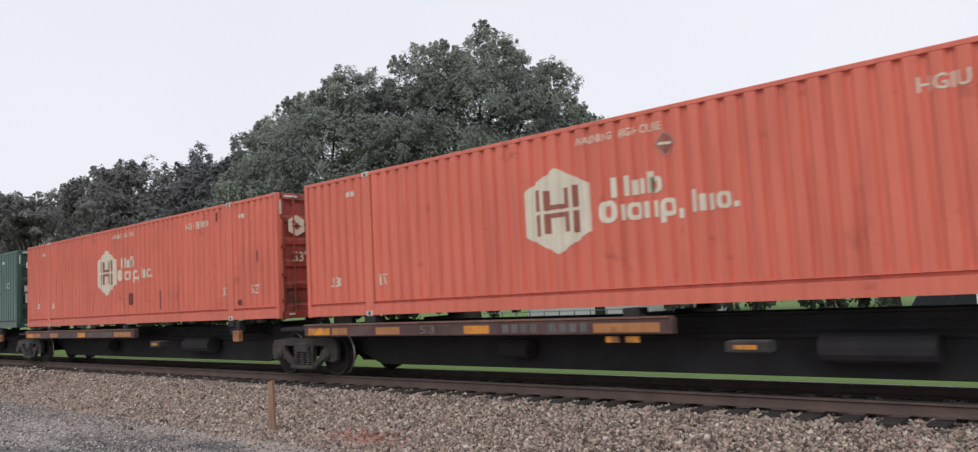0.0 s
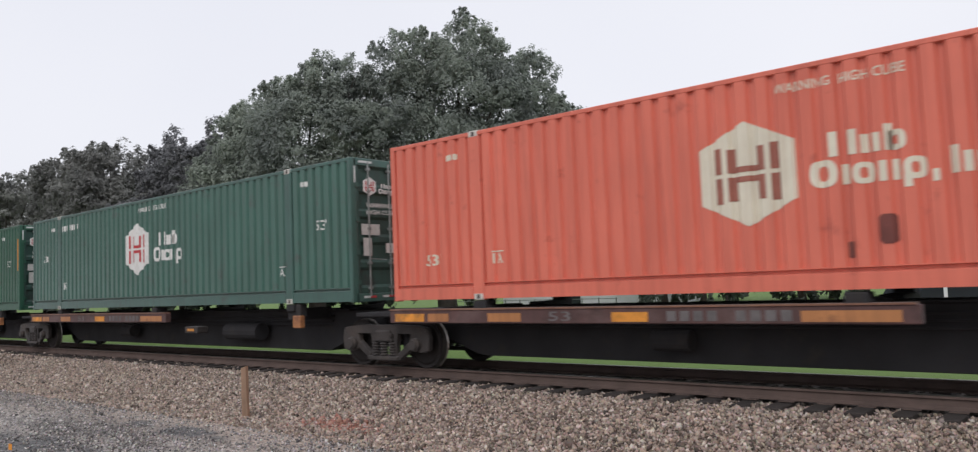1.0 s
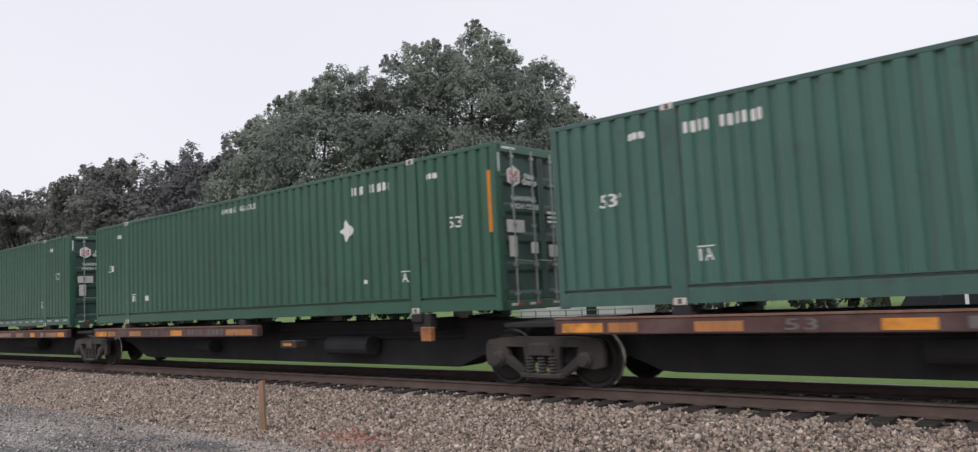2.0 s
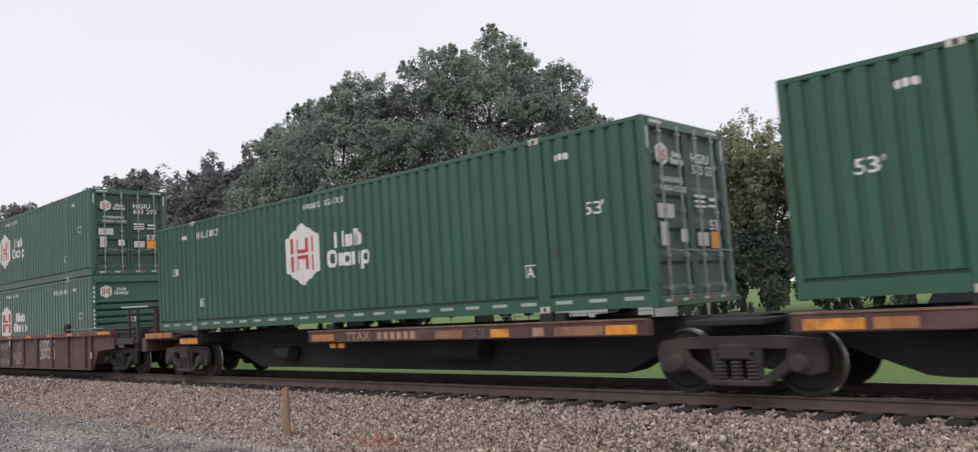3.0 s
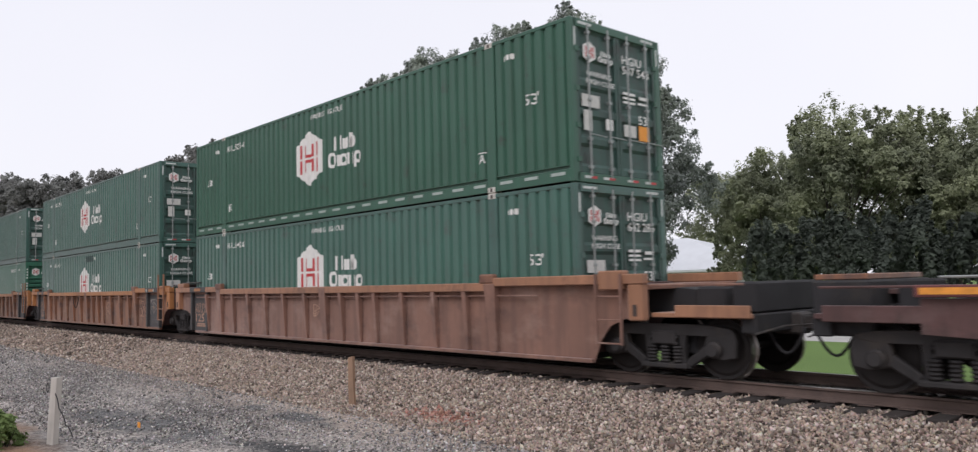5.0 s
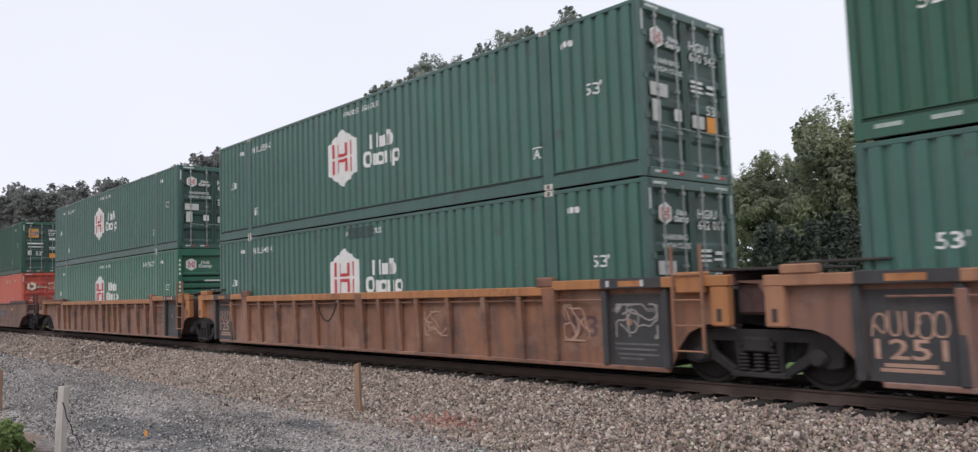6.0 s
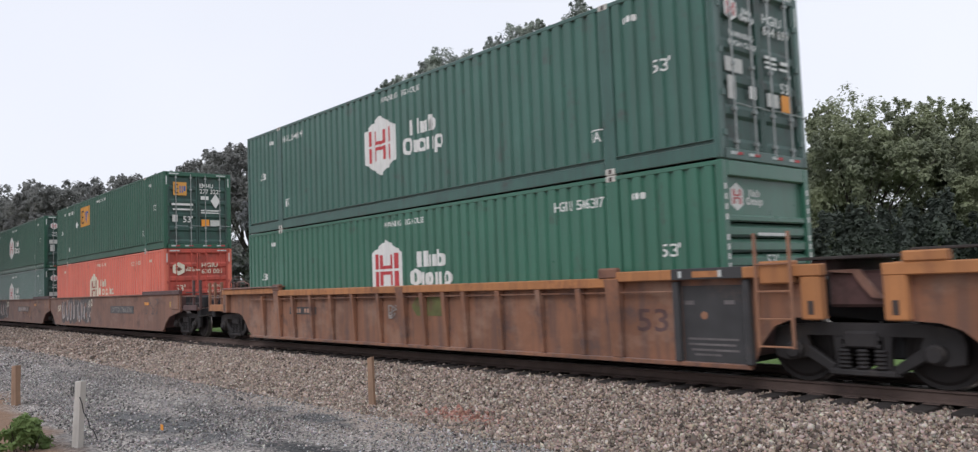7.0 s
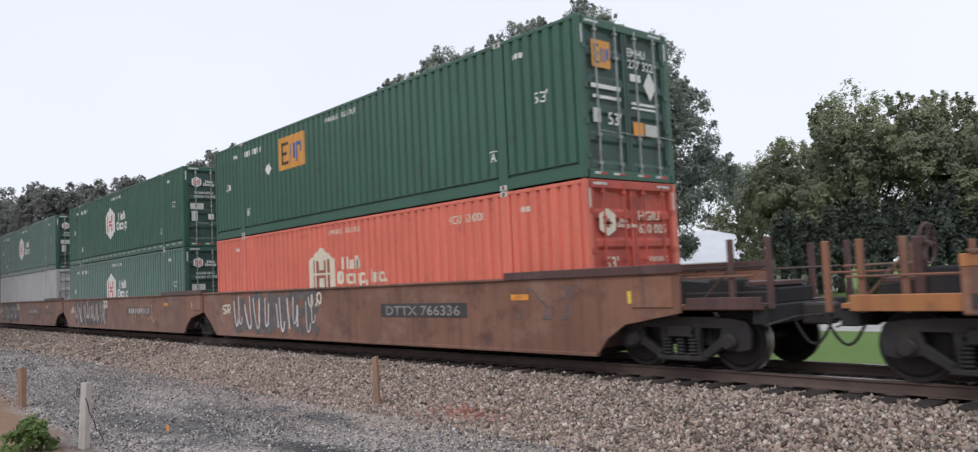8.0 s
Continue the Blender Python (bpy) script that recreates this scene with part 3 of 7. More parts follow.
def name_blocks(x, z, k, tail=False):
    """The owner's name as a row of plain bars and rings, not letters: shapes of its size and weight."""
    out = []

    def bar(u0, u1, v0, v1):
        out.append([rect(x + u0 * k, x + u1 * k, z + v0 * k, z + v1 * k)])

    def ring(u0, u1, v0, v1, t=0.10):
        def loop(a, b, c, d):
            pts = []
            for q in range(20):
                w_ = 2 * math.pi * q / 20
                cu, cv = math.cos(w_), math.sin(w_)
                pts.append((x + k * ((a + b) / 2 + (b - a) / 2 * math.copysign(abs(cu) ** 0.75, cu)), z + k * ((c + d) / 2 + (d - c) / 2 * math.copysign(abs(cv) ** 0.75, cv))))
            return pts
        o, i_ = loop(u0, u1, v0, v1), loop(u0 + t, u1 - t, v0 + 0.75 * t, v1 - 0.75 * t)
        out.append([(o[j], o[(j + 1) % 20], i_[(j + 1) % 20], i_[j]) for j in range(20)])
    bar(0.28, 0.40, 0.40, 0.75), bar(0.53, 0.65, 0.40, 0.75)
    bar(0.70, 0.80, 0.40, 0.66), bar(0.85, 0.95, 0.40, 0.66)
    bar(1.00, 1.10, 0.40, 0.76), ring(1.00, 1.27, 0.39, 0.67)
    ring(0.00, 0.38, -0.02, 0.37, 0.115)
    bar(0.43, 0.54, 0.0, 0.28)
    ring(0.57, 0.87, -0.02, 0.28)
    bar(0.91, 1.01, -0.01, 0.27), bar(1.07, 1.17, -0.01, 0.27)
    ring(1.21, 1.50, -0.02, 0.28), bar(1.21, 1.31, -0.12, 0.05)
    if tail:
        bar(1.55, 1.63, -0.08, 0.08)
        bar(1.76, 1.86, 0.0, 0.36), bar(1.91, 2.01, 0.0, 0.27), bar(2.06, 2.16, 0.0, 0.26), ring(2.20, 2.43, 0.0, 0.27, 0.085), bar(2.48, 2.57, 0.0, 0.09)
    return out


def name_part(parent, shapes, material, shape_on, label=""):
    """One part for the name, one piece for each of its shapes."""
    holder = new("owner_name")
    holder.parent = parent
    holder.empty_display_size = 0.1
    tagged(holder, label)
    for polys in shapes:
        part("name_piece", shape_on(flat(polys)), material, holder)


# ---------------------------------------------------------------- containers
def corrugated(y_sign, z0, z1):
    bm = bmesh.new()
    pts = []
    for x, d in FOLDS:
        pts.append((x, y_sign * (HALF - 0.006 - d)))
    for (xa, ya), (xb, yb) in zip(pts, pts[1:]):
        if xb - xa < 1e-6:
            continue
        q = [bm.verts.new(p) for p in ((xa, ya, z0), (xb, yb, z0), (xb, yb, z1), (xa, ya, z1))]
        bm.faces.new(q)
    bmesh.ops.remove_doubles(bm, verts=list(bm.verts), dist=1e-5)
    # thickness of the sheet
    geom = bmesh.ops.extrude_face_region(bm, geom=list(bm.faces))
    for v in [g for g in geom["geom"] if isinstance(g, bmesh.types.BMVert)]:
        v.co.y -= y_sign * 0.02
    return bm


def container_shell(box_thing, body, frame_, dashes):
    """Sides, roof, rails and posts of a 53 ft box; its rear end is at x = 0."""
    part("side_panel", corrugated(-1, 0.29, TALL - 0.075), body, box_thing)
    part("side_panel", corrugated(1, 0.29, TALL - 0.075), body, box_thing)
    bm = bmesh.new()
    k = 60
    rows = [[bm.verts.new((0.1 + (LONG - 0.2) * i / k, y, TALL - 0.03 - (0.02 if i % 2 else 0))) for i in range(k + 1)] for y in (-1.22, 1.22)]
    for i in range(k):
        bm.faces.new((rows[0][i], rows[0][i + 1], rows[1][i + 1], rows[1][i]))
    geom = bmesh.ops.extrude_face_region(bm, geom=list(bm.faces))
    for v in [g for g in geom["geom"] if isinstance(g, bmesh.types.BMVert)]:
        v.co.z -= 0.015
    part("roof_panel", bm, body, box_thing)
    for s in (-1, 1):
        a, b = sorted((s * HALF, s * (HALF - 0.075)))
        part("top_rail", bevelled(boxes((0.08, LONG - 0.08, a, b, TALL - 0.085, TALL - 0.012)), 0.01), frame_, box_thing)
        bm = bmesh.new()
        for x0, x1 in ((0.09, POSTS[0][0]), (POSTS[0][1], POSTS[1][0]), (POSTS[1][1], LONG - 0.09)):
            y_out, y_in = s * (HALF - 0.008), s * (HALF - 0.05)
            prof = ((y_out, 0.02), (y_out, 0.225), (s * (HALF - 0.06), 0.24), (s * (HALF - 0.06), 0.272), (s * (HALF - 0.004), 0.285), (s * (HALF - 0.004), 0.30), (s * (HALF - 0.09), 0.30), (s * (HALF - 0.09), 0.02))
            e = [[bm.verts.new((x, y, z)) for y, z in prof] for x in (x0, x1)]
            n_ = len(prof)
            for i in range(n_):
                bm.faces.new((e[0][i], e[0][(i + 1) % n_], e[1][(i + 1) % n_], e[1][i]))
            bm.faces.new(e[0])
            bm.faces.new(e[1][::-1])
        part("bottom_rail", bm, frame_, box_thing)
        for x0, x1 in ((0.0, 0.11), (LONG - 0.11, LONG)):
            part("corner_post", bevelled(boxes((x0, x1, min(s * HALF, s * (HALF - 0.16)), max(s * HALF, s * (HALF - 0.16)), 0.0, TALL - 0.005)), 0.014), frame_, box_thing)
        for x0, x1 in POSTS:
            part("lifting_post", bevelled(boxes((x0, x1, min(s * (HALF + 0.002), s * (HALF - 0.12)), max(s * (HALF + 0.002), s * (HALF - 0.12)), 0.0, TALL - 0.02)), 0.02), frame_, box_thing)
            xm = (x0 + x1) / 2
            for z0, z1 in ((-0.005, 0.115), (TALL - 0.115, TALL)):
                c = part("corner_casting", bevelled(boxes((xm - 0.11, xm + 0.11, min(s * (HALF + 0.006), s * (HALF - 0.16)), max(s * (HALF + 0.006), s * (HALF - 0.16)), z0, z1)), 0.015), CASTING if s < 0 else frame_, box_thing, "chalky pale casting")
                if s < 0:
                    part("casting_hole", boxes((xm - 0.03, xm + 0.03, -HALF - 0.008, -HALF - 0.005, (z0 + z1) / 2 - 0.035, (z0 + z1) / 2 + 0.035)), LOGO_DARK, c)
    under = [(0.1, 0.19)]
    for i in range(26):
        a = 0.12 + i * 0.62
        under += [(a, 0.15), (a, 0.03), (a + 0.12, 0.03), (a + 0.12, 0.15)]
    part("underframe", prism(bmesh.new(), under + [(LONG - 0.1, 0.19)], -1.2, 1.2), BLACK, box_thing)
    bm = bmesh.new()
    for i in range(8):
        box(bm, 0.03, 0.06 + 0.02 * (i % 2), -1.14 + i * 0.285, -1.14 + (i + 1) * 0.285, 0.1, TALL - 0.1)
    part("rear_end_panel", bm, frame_, box_thing)
    if dashes:
        for a, b in ((0.26, 1.9), (2.42, 13.85), (14.3, 16.0)):
            x = a
            while x + 0.33 < b + 0.05:
                part("reflector", boxes((x, x + 0.33, -HALF + 0.002, -HALF + 0.008, 0.13, 0.185)), REFLECT_DULL, box_thing)
                x += 0.655


def door_end(box_thing, body, frame_):
    """Two doors with sunk panels, lock rods and hinges at the leading end."""
    part("door_header", bevelled(boxes((LONG - 0.1, LONG, -1.2, 1.2, TALL - 0.16, TALL - 0.005)), 0.012), frame_, box_thing)
    part("door_sill", bevelled(boxes((LONG - 0.1, LONG, -1.2, 1.2, 0.0, 0.17)), 0.012), frame_, box_thing)
    for s in (-1, 1):
        y0, y1 = (-1.135, -0.012) if s < 0 else (0.012, 1.135)
        bm = bmesh.new()
        prof = []
        z, n_ = 0.18, 5
        step = (TALL - 0.16 - 0.18) / n_
        for i in range(n_):
            a = z + i * step
            prof += [(0.0, a), (0.0, a + 0.10), (-0.035, a + 0.16), (-0.035, a + step - 0.06), (0.0, a + step)]
        e = [[bm.verts.new((LONG - 0.03 + d, y, zz)) for d, zz in prof] for y in (y0 + 0.06, y1 - 0.06)]
        for i in range(len(prof) - 1):
            bm.faces.new((e[0][i], e[1][i], e[1][i + 1], e[0][i + 1]))
        bmesh.ops.remove_doubles(bm, verts=list(bm.verts), dist=1e-5)
        g = bmesh.ops.extrude_face_region(bm, geom=list(bm.faces))
        for v in [q for q in g["geom"] if isinstance(q, bmesh.types.BMVert)]:
            v.co.x -= 0.03
        for a, b in ((y0, y0 + 0.065), (y1 - 0.065, y1)):
            box(bm, LONG - 0.06, LONG - 0.018, a, b, 0.18, TALL - 0.165)
        door = part("door", bm, body, box_thing)
        for u in ((0.30, 0.86) if s < 0 else (0.27, 0.83)):
            y = y0 + u
            bm = rod(bmesh.new(), (LONG + 0.004, y, 0.1), (LONG + 0.004, y, TALL - 0.08), 0.017, 8)
            for zz in (0.25, 0.75, 1.45, 2.2, 2.65):
                box(bm, LONG - 0.035, LONG + 0.026, y - 0.04, y + 0.04, zz, zz + 0.05)
            part("lock_rod", bm, body if body in (RED_DARK, RED_DOOR) else GALV, door, "" if body in (RED_DARK, RED_DOOR) else "galvanised lock rod")
            bm = tube(((LONG + 0.02, y, 0.86), (LONG + 0.03, y + 0.1, 0.855), (LONG + 0.03, y + 0.42, 0.84)), 0.011)
            part("door_handle", bm, body if body in (RED_DARK, RED_DOOR) else GALV, door)
        for zz in (0.35, 0.95, 1.6, 2.3):
            part("hinge", boxes((LONG - 0.03, LONG + 0.012, (y0 - 0.06 if s < 0 else y1 - 0.05), (y0 + 0.05 if s < 0 else y1 + 0.06), zz, zz + 0.09)), frame_, door)
        for a in ((0.12, 0.62) if s < 0 else (0.16, 0.70)):
            part("reflector", boxes((LONG + 0.001, LONG + 0.006, y0 + a, y0 + a + 0.16, 0.075, 0.12)), REFLECT_W, box_thing)
            part("reflector", boxes((LONG + 0.001, LONG + 0.006, y0 + a + 0.16, y0 + a + 0.32, 0.075, 0.12)), LOGO_RED, box_thing)
    for y0 in (-1.08, 0.72):
        part("reflector", boxes((LONG + 0.001, LONG + 0.006, y0, y0 + 0.36, TALL - 0.1, TALL - 0.055)), REFLECT_W, box_thing)
    for y0 in (-1.205, 1.165):
        part("reflector", boxes((LONG + 0.003, LONG + 0.008, y0, y0 + 0.04, TALL - 0.52, TALL - 0.18)), REFLECT_W, box_thing)


def blind_end(box_thing, body, frame_):
    """The plain front end: a sunk plate above and folded slats below."""
    part("end_header", bevelled(boxes((LONG - 0.1, LONG, -1.14, 1.14, TALL - 0.24, TALL - 0.005)), 0.015), frame_, box_thing)
    part("end_plate", boxes((LONG - 0.12, LONG - 0.085, -1.14, 1.14, 2.07, TALL - 0.24)), body, box_thing)
    part("end_rail", bevelled(boxes((LONG - 0.1, LONG - 0.02, -1.14, 1.14, 1.98, 2.08)), 0.02), frame_, box_thing)
    for i in range(8):
        z = 0.145 + i * 0.229
        bm = bmesh.new()
        e = [[bm.verts.new((LONG - d, y, z + h)) for d, h in ((0.11, 0.0), (0.035, 0.04), (0.035, 0.145), (0.11, 0.21), (0.13, 0.21), (0.13, 0.0))] for y in (-1.14, 1.14)]
        for j in range(6):
            bm.faces.new((e[0][j], e[1][j], e[1][(j + 1) % 6], e[0][(j + 1) % 6]))
        part("end_slat", bm, body, box_thing)
    part("end_sill", bevelled(boxes((LONG - 0.13, LONG - 0.06, -1.14, 1.14, 0.0, 0.15)), 0.012), frame_, box_thing)
    for y in (-HALF + 0.05, HALF - 0.11):
        for i, z in enumerate((2.45, 2.3, 2.15, 2.0, 1.7, 1.56, 1.42, 1.28, 1.14, 1.0)):
            part("small_writing", boxes((LONG + 0.001, LONG + 0.006, y, y + 0.055, z, z + 0.085)), WHITE, box_thing)


def side_writing(box_thing, style, shift=0.0):
    pale = CREAM if style == "red" else WHITE

    def lay(name, bm, m, label=""):
        return part(name, lie_on_side(bm), m, box_thing, label)
    if style in ("green", "red"):
        cx, cz = (7.2 + shift, 1.575) if style == "green" else (6.85, 1.575)
        lay("logo_panel", flat([hexagon(cx, cz, 1.28, 1.40)]), pale, "pale hexagonal owner's mark")
        bm = lie_on_side(flat(mark_bars(cx, cz, 1.28, 1.40)), 0.010)
        part("logo_mark", bm, LOGO_RED if style == "green" else LOGO_FADED, box_thing, "bars of the owner's mark")
        if style == "green":
            name_part(box_thing, name_blocks(8.13 + shift, 1.21, 0.97), WHITE, lie_on_side, "owner's name in white shapes")
        else:
            name_part(box_thing, name_blocks(7.66, 1.30, 0.88, True), CREAM, lie_on_side, "owner's name in cream shapes")
    if style == "orange_mark":
        lay("logo_panel", flat([rect(4.62, 6.1, 1.66, 2.58)]), LOGO_ORANGE, "orange owner's mark")
        bars = [rect(4.82, 4.90, 1.80, 2.42), rect(4.82, 5.22, 2.34, 2.42), rect(4.82, 5.14, 2.07, 2.15), rect(4.82, 5.22, 1.80, 1.88)]
        part("logo_mark", lie_on_side(flat(bars), 0.010), LOGO_DARK, box_thing)
        bars = [rect(5.30, 5.38, 1.80, 2.34), rect(5.50, 5.58, 1.92, 2.34), rect(5.68, 5.76, 1.80, 2.34), rect(5.76, 5.98, 2.24, 2.34), rect(5.90, 5.98, 2.05, 2.24)]
        part("logo_mark", lie_on_side(flat(bars), 0.010), LOGO_BLUE, box_thing)
    if style in ("orange_mark", "placard"):
        px, pz = (3.93, 1.82) if style == "orange_mark" else (12.1, 1.72)
        lay("placard", flat([((px, pz - 0.23), (px + 0.2, pz), (px, pz + 0.23), (px - 0.2, pz))]), WHITE)
    if style == "placard":
        lay("label", flat([rounded(3.2, 3.42, 0.60, 0.74), rounded(12.55, 12.72, 0.62, 0.70)]), WHITE)
        lay("end_strip", flat([rect(15.98, 16.09, 1.35, 2.42)]), STICKER, "yellow reflective strip")
    z53 = 1.50 if style != "red" else 0.62
    lay("length_mark", words("53'", 0.85, z53, 0.21, 0.37), pale)
    lay("length_mark", words("53'", 15.0, z53, 0.21, 0.37), pale)
    if style != "plain":
        lay("warning", words("WARNING", 7.27, 2.55, 0.125, 0.70), pale)
        lay("warning", words("HIGH CUBE", 8.07, 2.55, 0.125, 0.75), pale)
    for x in (2.43, 13.67):
        lay("small_writing", words("1A", x, 0.60, 0.17, 0.22), pale)
        lay("small_writing", flat([rect(x - 0.02, x + 0.24, 0.79, 0.81)]), pale)
    for x in (1.40, 14.45):
        lay("small_writing", flat([rounded(x + i * 0.1, x + i * 0.1 + 0.075, 2.45, 2.56) for i in range(3)]), pale)


def number_side(box_thing, text, x, m):
    if text == "HGIU":
        part("owner_code", lie_on_side(words(text, x, 2.36, 0.19, 0.55)), m, box_thing)
        part("container_number", lie_on_side(flat([rounded(x + 0.72 + 0.12 * i, x + 0.81 + 0.12 * i, 2.36, 2.55) for i in range(6)])), m, box_thing)
    elif text:
        code, digits = text.split()
        part("owner_code", lie_on_side(words(code, x, 2.40, 0.175, 0.44)), m, box_thing)
        part("container_number", lie_on_side(words(digits, x + 0.54, 2.40, 0.175, 0.61)), m, box_thing)
    else:
        for k, (a, n_) in enumerate(((0.0, 4), (0.55, 6))):
            part("container_number" if k else "owner_code", lie_on_side(flat([rounded(x + a + 0.105 * i, x + a + 0.105 * i + 0.06, 2.40, 2.57) for i in range(n_)])), m, box_thing)


def door_writing(box_thing, style, owner, number):
    pale = CREAM if style == "red" else WHITE
    e = LONG + 0.001

    def put(name, bm, m, label="", x=e):
        return part(name, turn_to_end(bm, x), m, box_thing, label)
    if style == "orange_mark":
        put("logo_panel", flat([rect(0.36, 0.86, 2.00, 2.50)]), LOGO_ORANGE)
        put("logo_mark", flat([rect(0.42, 0.46, 2.07, 2.42), rect(0.42, 0.55, 2.38, 2.42), rect(0.42, 0.55, 2.23, 2.27), rect(0.42, 0.55, 2.07, 2.11)]), LOGO_DARK, x=e + 0.003)
        put("logo_mark", flat([rect(0.60, 0.64, 2.10, 2.36), rect(0.68, 0.72, 2.10, 2.36), rect(0.75, 0.82, 2.16, 2.36)]), LOGO_BLUE, x=e + 0.003)
        put("placard", flat([((1.97, 1.54), (2.16, 1.82), (1.97, 2.10), (1.78, 1.82))]), WHITE)
        put("length_mark", words("53'", 0.72, 0.98, 0.24, 0.36), WHITE)
        put("owner_code", words(owner, 1.36, 2.32, 0.16, 0.52), WHITE)
        put("container_number", words(number, 1.36, 2.10, 0.17, 0.74), WHITE)
        put("sticker", flat([rect(1.42, 1.72, 0.84, 1.10)]), STICKER)
        put("sticker", flat([rect(1.76, 2.16, 0.86, 1.08)]), PAPER)
        put("sticker", flat([rect(0.32, 0.52, 1.0, 1.26)]), PAPER)
        rows = ((0.30, 1.10, 1.62, 1.70), (0.34, 1.10, 1.44, 1.50), (1.40, 2.1, 1.42, 1.47), (1.40, 2.1, 1.34, 1.38), (1.40, 1.7, 1.86, 2.0))
    elif style == "red":
        put("logo_panel", flat([hexagon(0.54, 2.14, 0.44, 0.50)]), CREAM)
        put("logo_mark", flat([rect(0.42, 0.66, 2.10, 2.15), rect(0.50, 0.60, 2.05, 2.2)]), LOGO_FADED, x=e + 0.003)
        name_part(box_thing, name_blocks(0.80, 2.05, 0.22, True), CREAM, lambda bm: turn_to_end(bm, e))
        if number:
            put("owner_code", words(owner, 1.40, 2.18, 0.17, 0.62), CREAM)
            put("container_number", words(number, 1.40, 1.94, 0.18, 0.80), CREAM)
        put("length_mark", words("53'", 0.42, 1.30, 0.24, 0.36), CREAM)
        put("warning", words("WARNING", 1.56, 1.42, 0.10, 0.64), CREAM)
        put("warning", words("HIGH CUBE", 1.56, 1.22, 0.10, 0.70), CREAM)
        rows = ()
    else:
        put("logo_panel", flat([hexagon(0.50, 2.33, 0.34, 0.38)]), WHITE, "small hexagonal mark")
        put("logo_mark", flat(mark_bars(0.50, 2.33, 0.34, 0.38)), LOGO_RED, x=e + 0.003)
        name_part(box_thing, name_blocks(0.74, 2.20, 0.27), WHITE, lambda bm: turn_to_end(bm, e))
        if number:
            put("owner_code", words(owner, 1.42, 2.27, 0.16, 0.58), WHITE)
            put("container_number", words(number, 1.42, 2.08, 0.16, 0.80), WHITE)
        put("warning", words("WARNING", 0.40, 1.90, 0.09, 0.70), WHITE)
        put("warning", words("HIGH CUBE", 0.40, 1.76, 0.09, 0.78), WHITE)
        put("length_mark", words("53'", 1.86, 1.18, 0.18, 0.32), WHITE)
        put("sticker", flat([rect(0.26, 0.74, 1.34, 1.56)]), PAPER)
        put("sticker", flat([rect(0.30, 0.52, 0.92, 1.28)]), PAPER)
        put("sticker", flat([rect(0.90, 1.10, 0.98, 1.18)]), WHITE)
        put("sticker", flat([rect(1.42, 1.78, 0.92, 1.14)]), PAPER)
        put("sticker", flat([rect(1.86, 2.18, 0.88, 1.16)]), STICKER)
        rows = ((1.42, 1.78, 1.70, 1.75), (1.42, 1.78, 1.62, 1.66), (1.42, 1.78, 1.54, 1.58), (1.90, 2.18, 1.66, 1.72), (1.86, 2.18, 1.56, 1.60))
    for a, b, c, d in rows:
        put("small_writing", flat([rect(a, b, c, d)]), pale)


def blind_writing(box_thing):
    e = LONG - 0.082
    part("logo_panel", turn_to_end(flat([hexagon(0.50, 2.36, 0.36, 0.43)]), e), WHITE, box_thing)
    part("logo_mark", turn_to_end(flat(mark_bars(0.50, 2.36, 0.36, 0.43)), e + 0.003), LOGO_RED, box_thing)
    name_part(box_thing, name_blocks(0.76, 2.25, 0.31), WHITE, lambda bm: turn_to_end(bm, e))
    part("length_mark", turn_to_end(words("53'", 1.18, 1.30, 0.19, 0.34), LONG - 0.030), WHITE, box_thing)
    part("small_writing", turn_to_end(flat([rect(0.95, 1.85, 1.77, 1.82)]), LONG - 0.030), WHITE, box_thing)


LABELS = {
    ("green", "door"): "green corrugated freight container with lock-rod doors",
    ("green", "blind"): "green corrugated freight container with a slatted plain end",
    ("red", "door"): "faded orange-red corrugated freight container with doors",
    ("orange_mark", "door"): "dark green freight container with an orange mark",
    ("placard", "door"): "dark green freight container with a white diamond placard",
    ("plain", "door"): "plain white freight container in a well car",
}


def make_container(style, end, dashes, grimy=False, fresh=False):
    body, frame_ = {"red": (RED, RED_DARK), "plain": (WHITE_BOX, WHITE_BOX)}.get(style, (GREEN, GREEN_DARK))
    if style == "red":
        frame_ = RED
    elif dashes or style in ("orange_mark", "placard"):
        body = frame_ = GREEN_RICH
    if end == "blind":
        body = frame_ = GREEN_FRESH if fresh else GREEN
    label = LABELS[style, end]
    if dashes:
        label = label.replace("corrugated", "corrugated reflector-striped")
    ob = thing("freight_container", label, "container", "containers of the train")
    container_shell(ob, body, frame_, dashes)
    if style == "plain":
        door_end(ob, body, frame_)
        return ob
    side_writing(ob, style, 0.13 if end == "blind" else 0.0)
    if end == "door":
        door = RED_DOOR if grimy else RED_DARK if style == "red" else GREEN_DOOR
        door_end(ob, door, door if style == "red" else frame_)
    else:
        blind_end(ob, body, frame_)
        blind_writing(ob)
    return ob


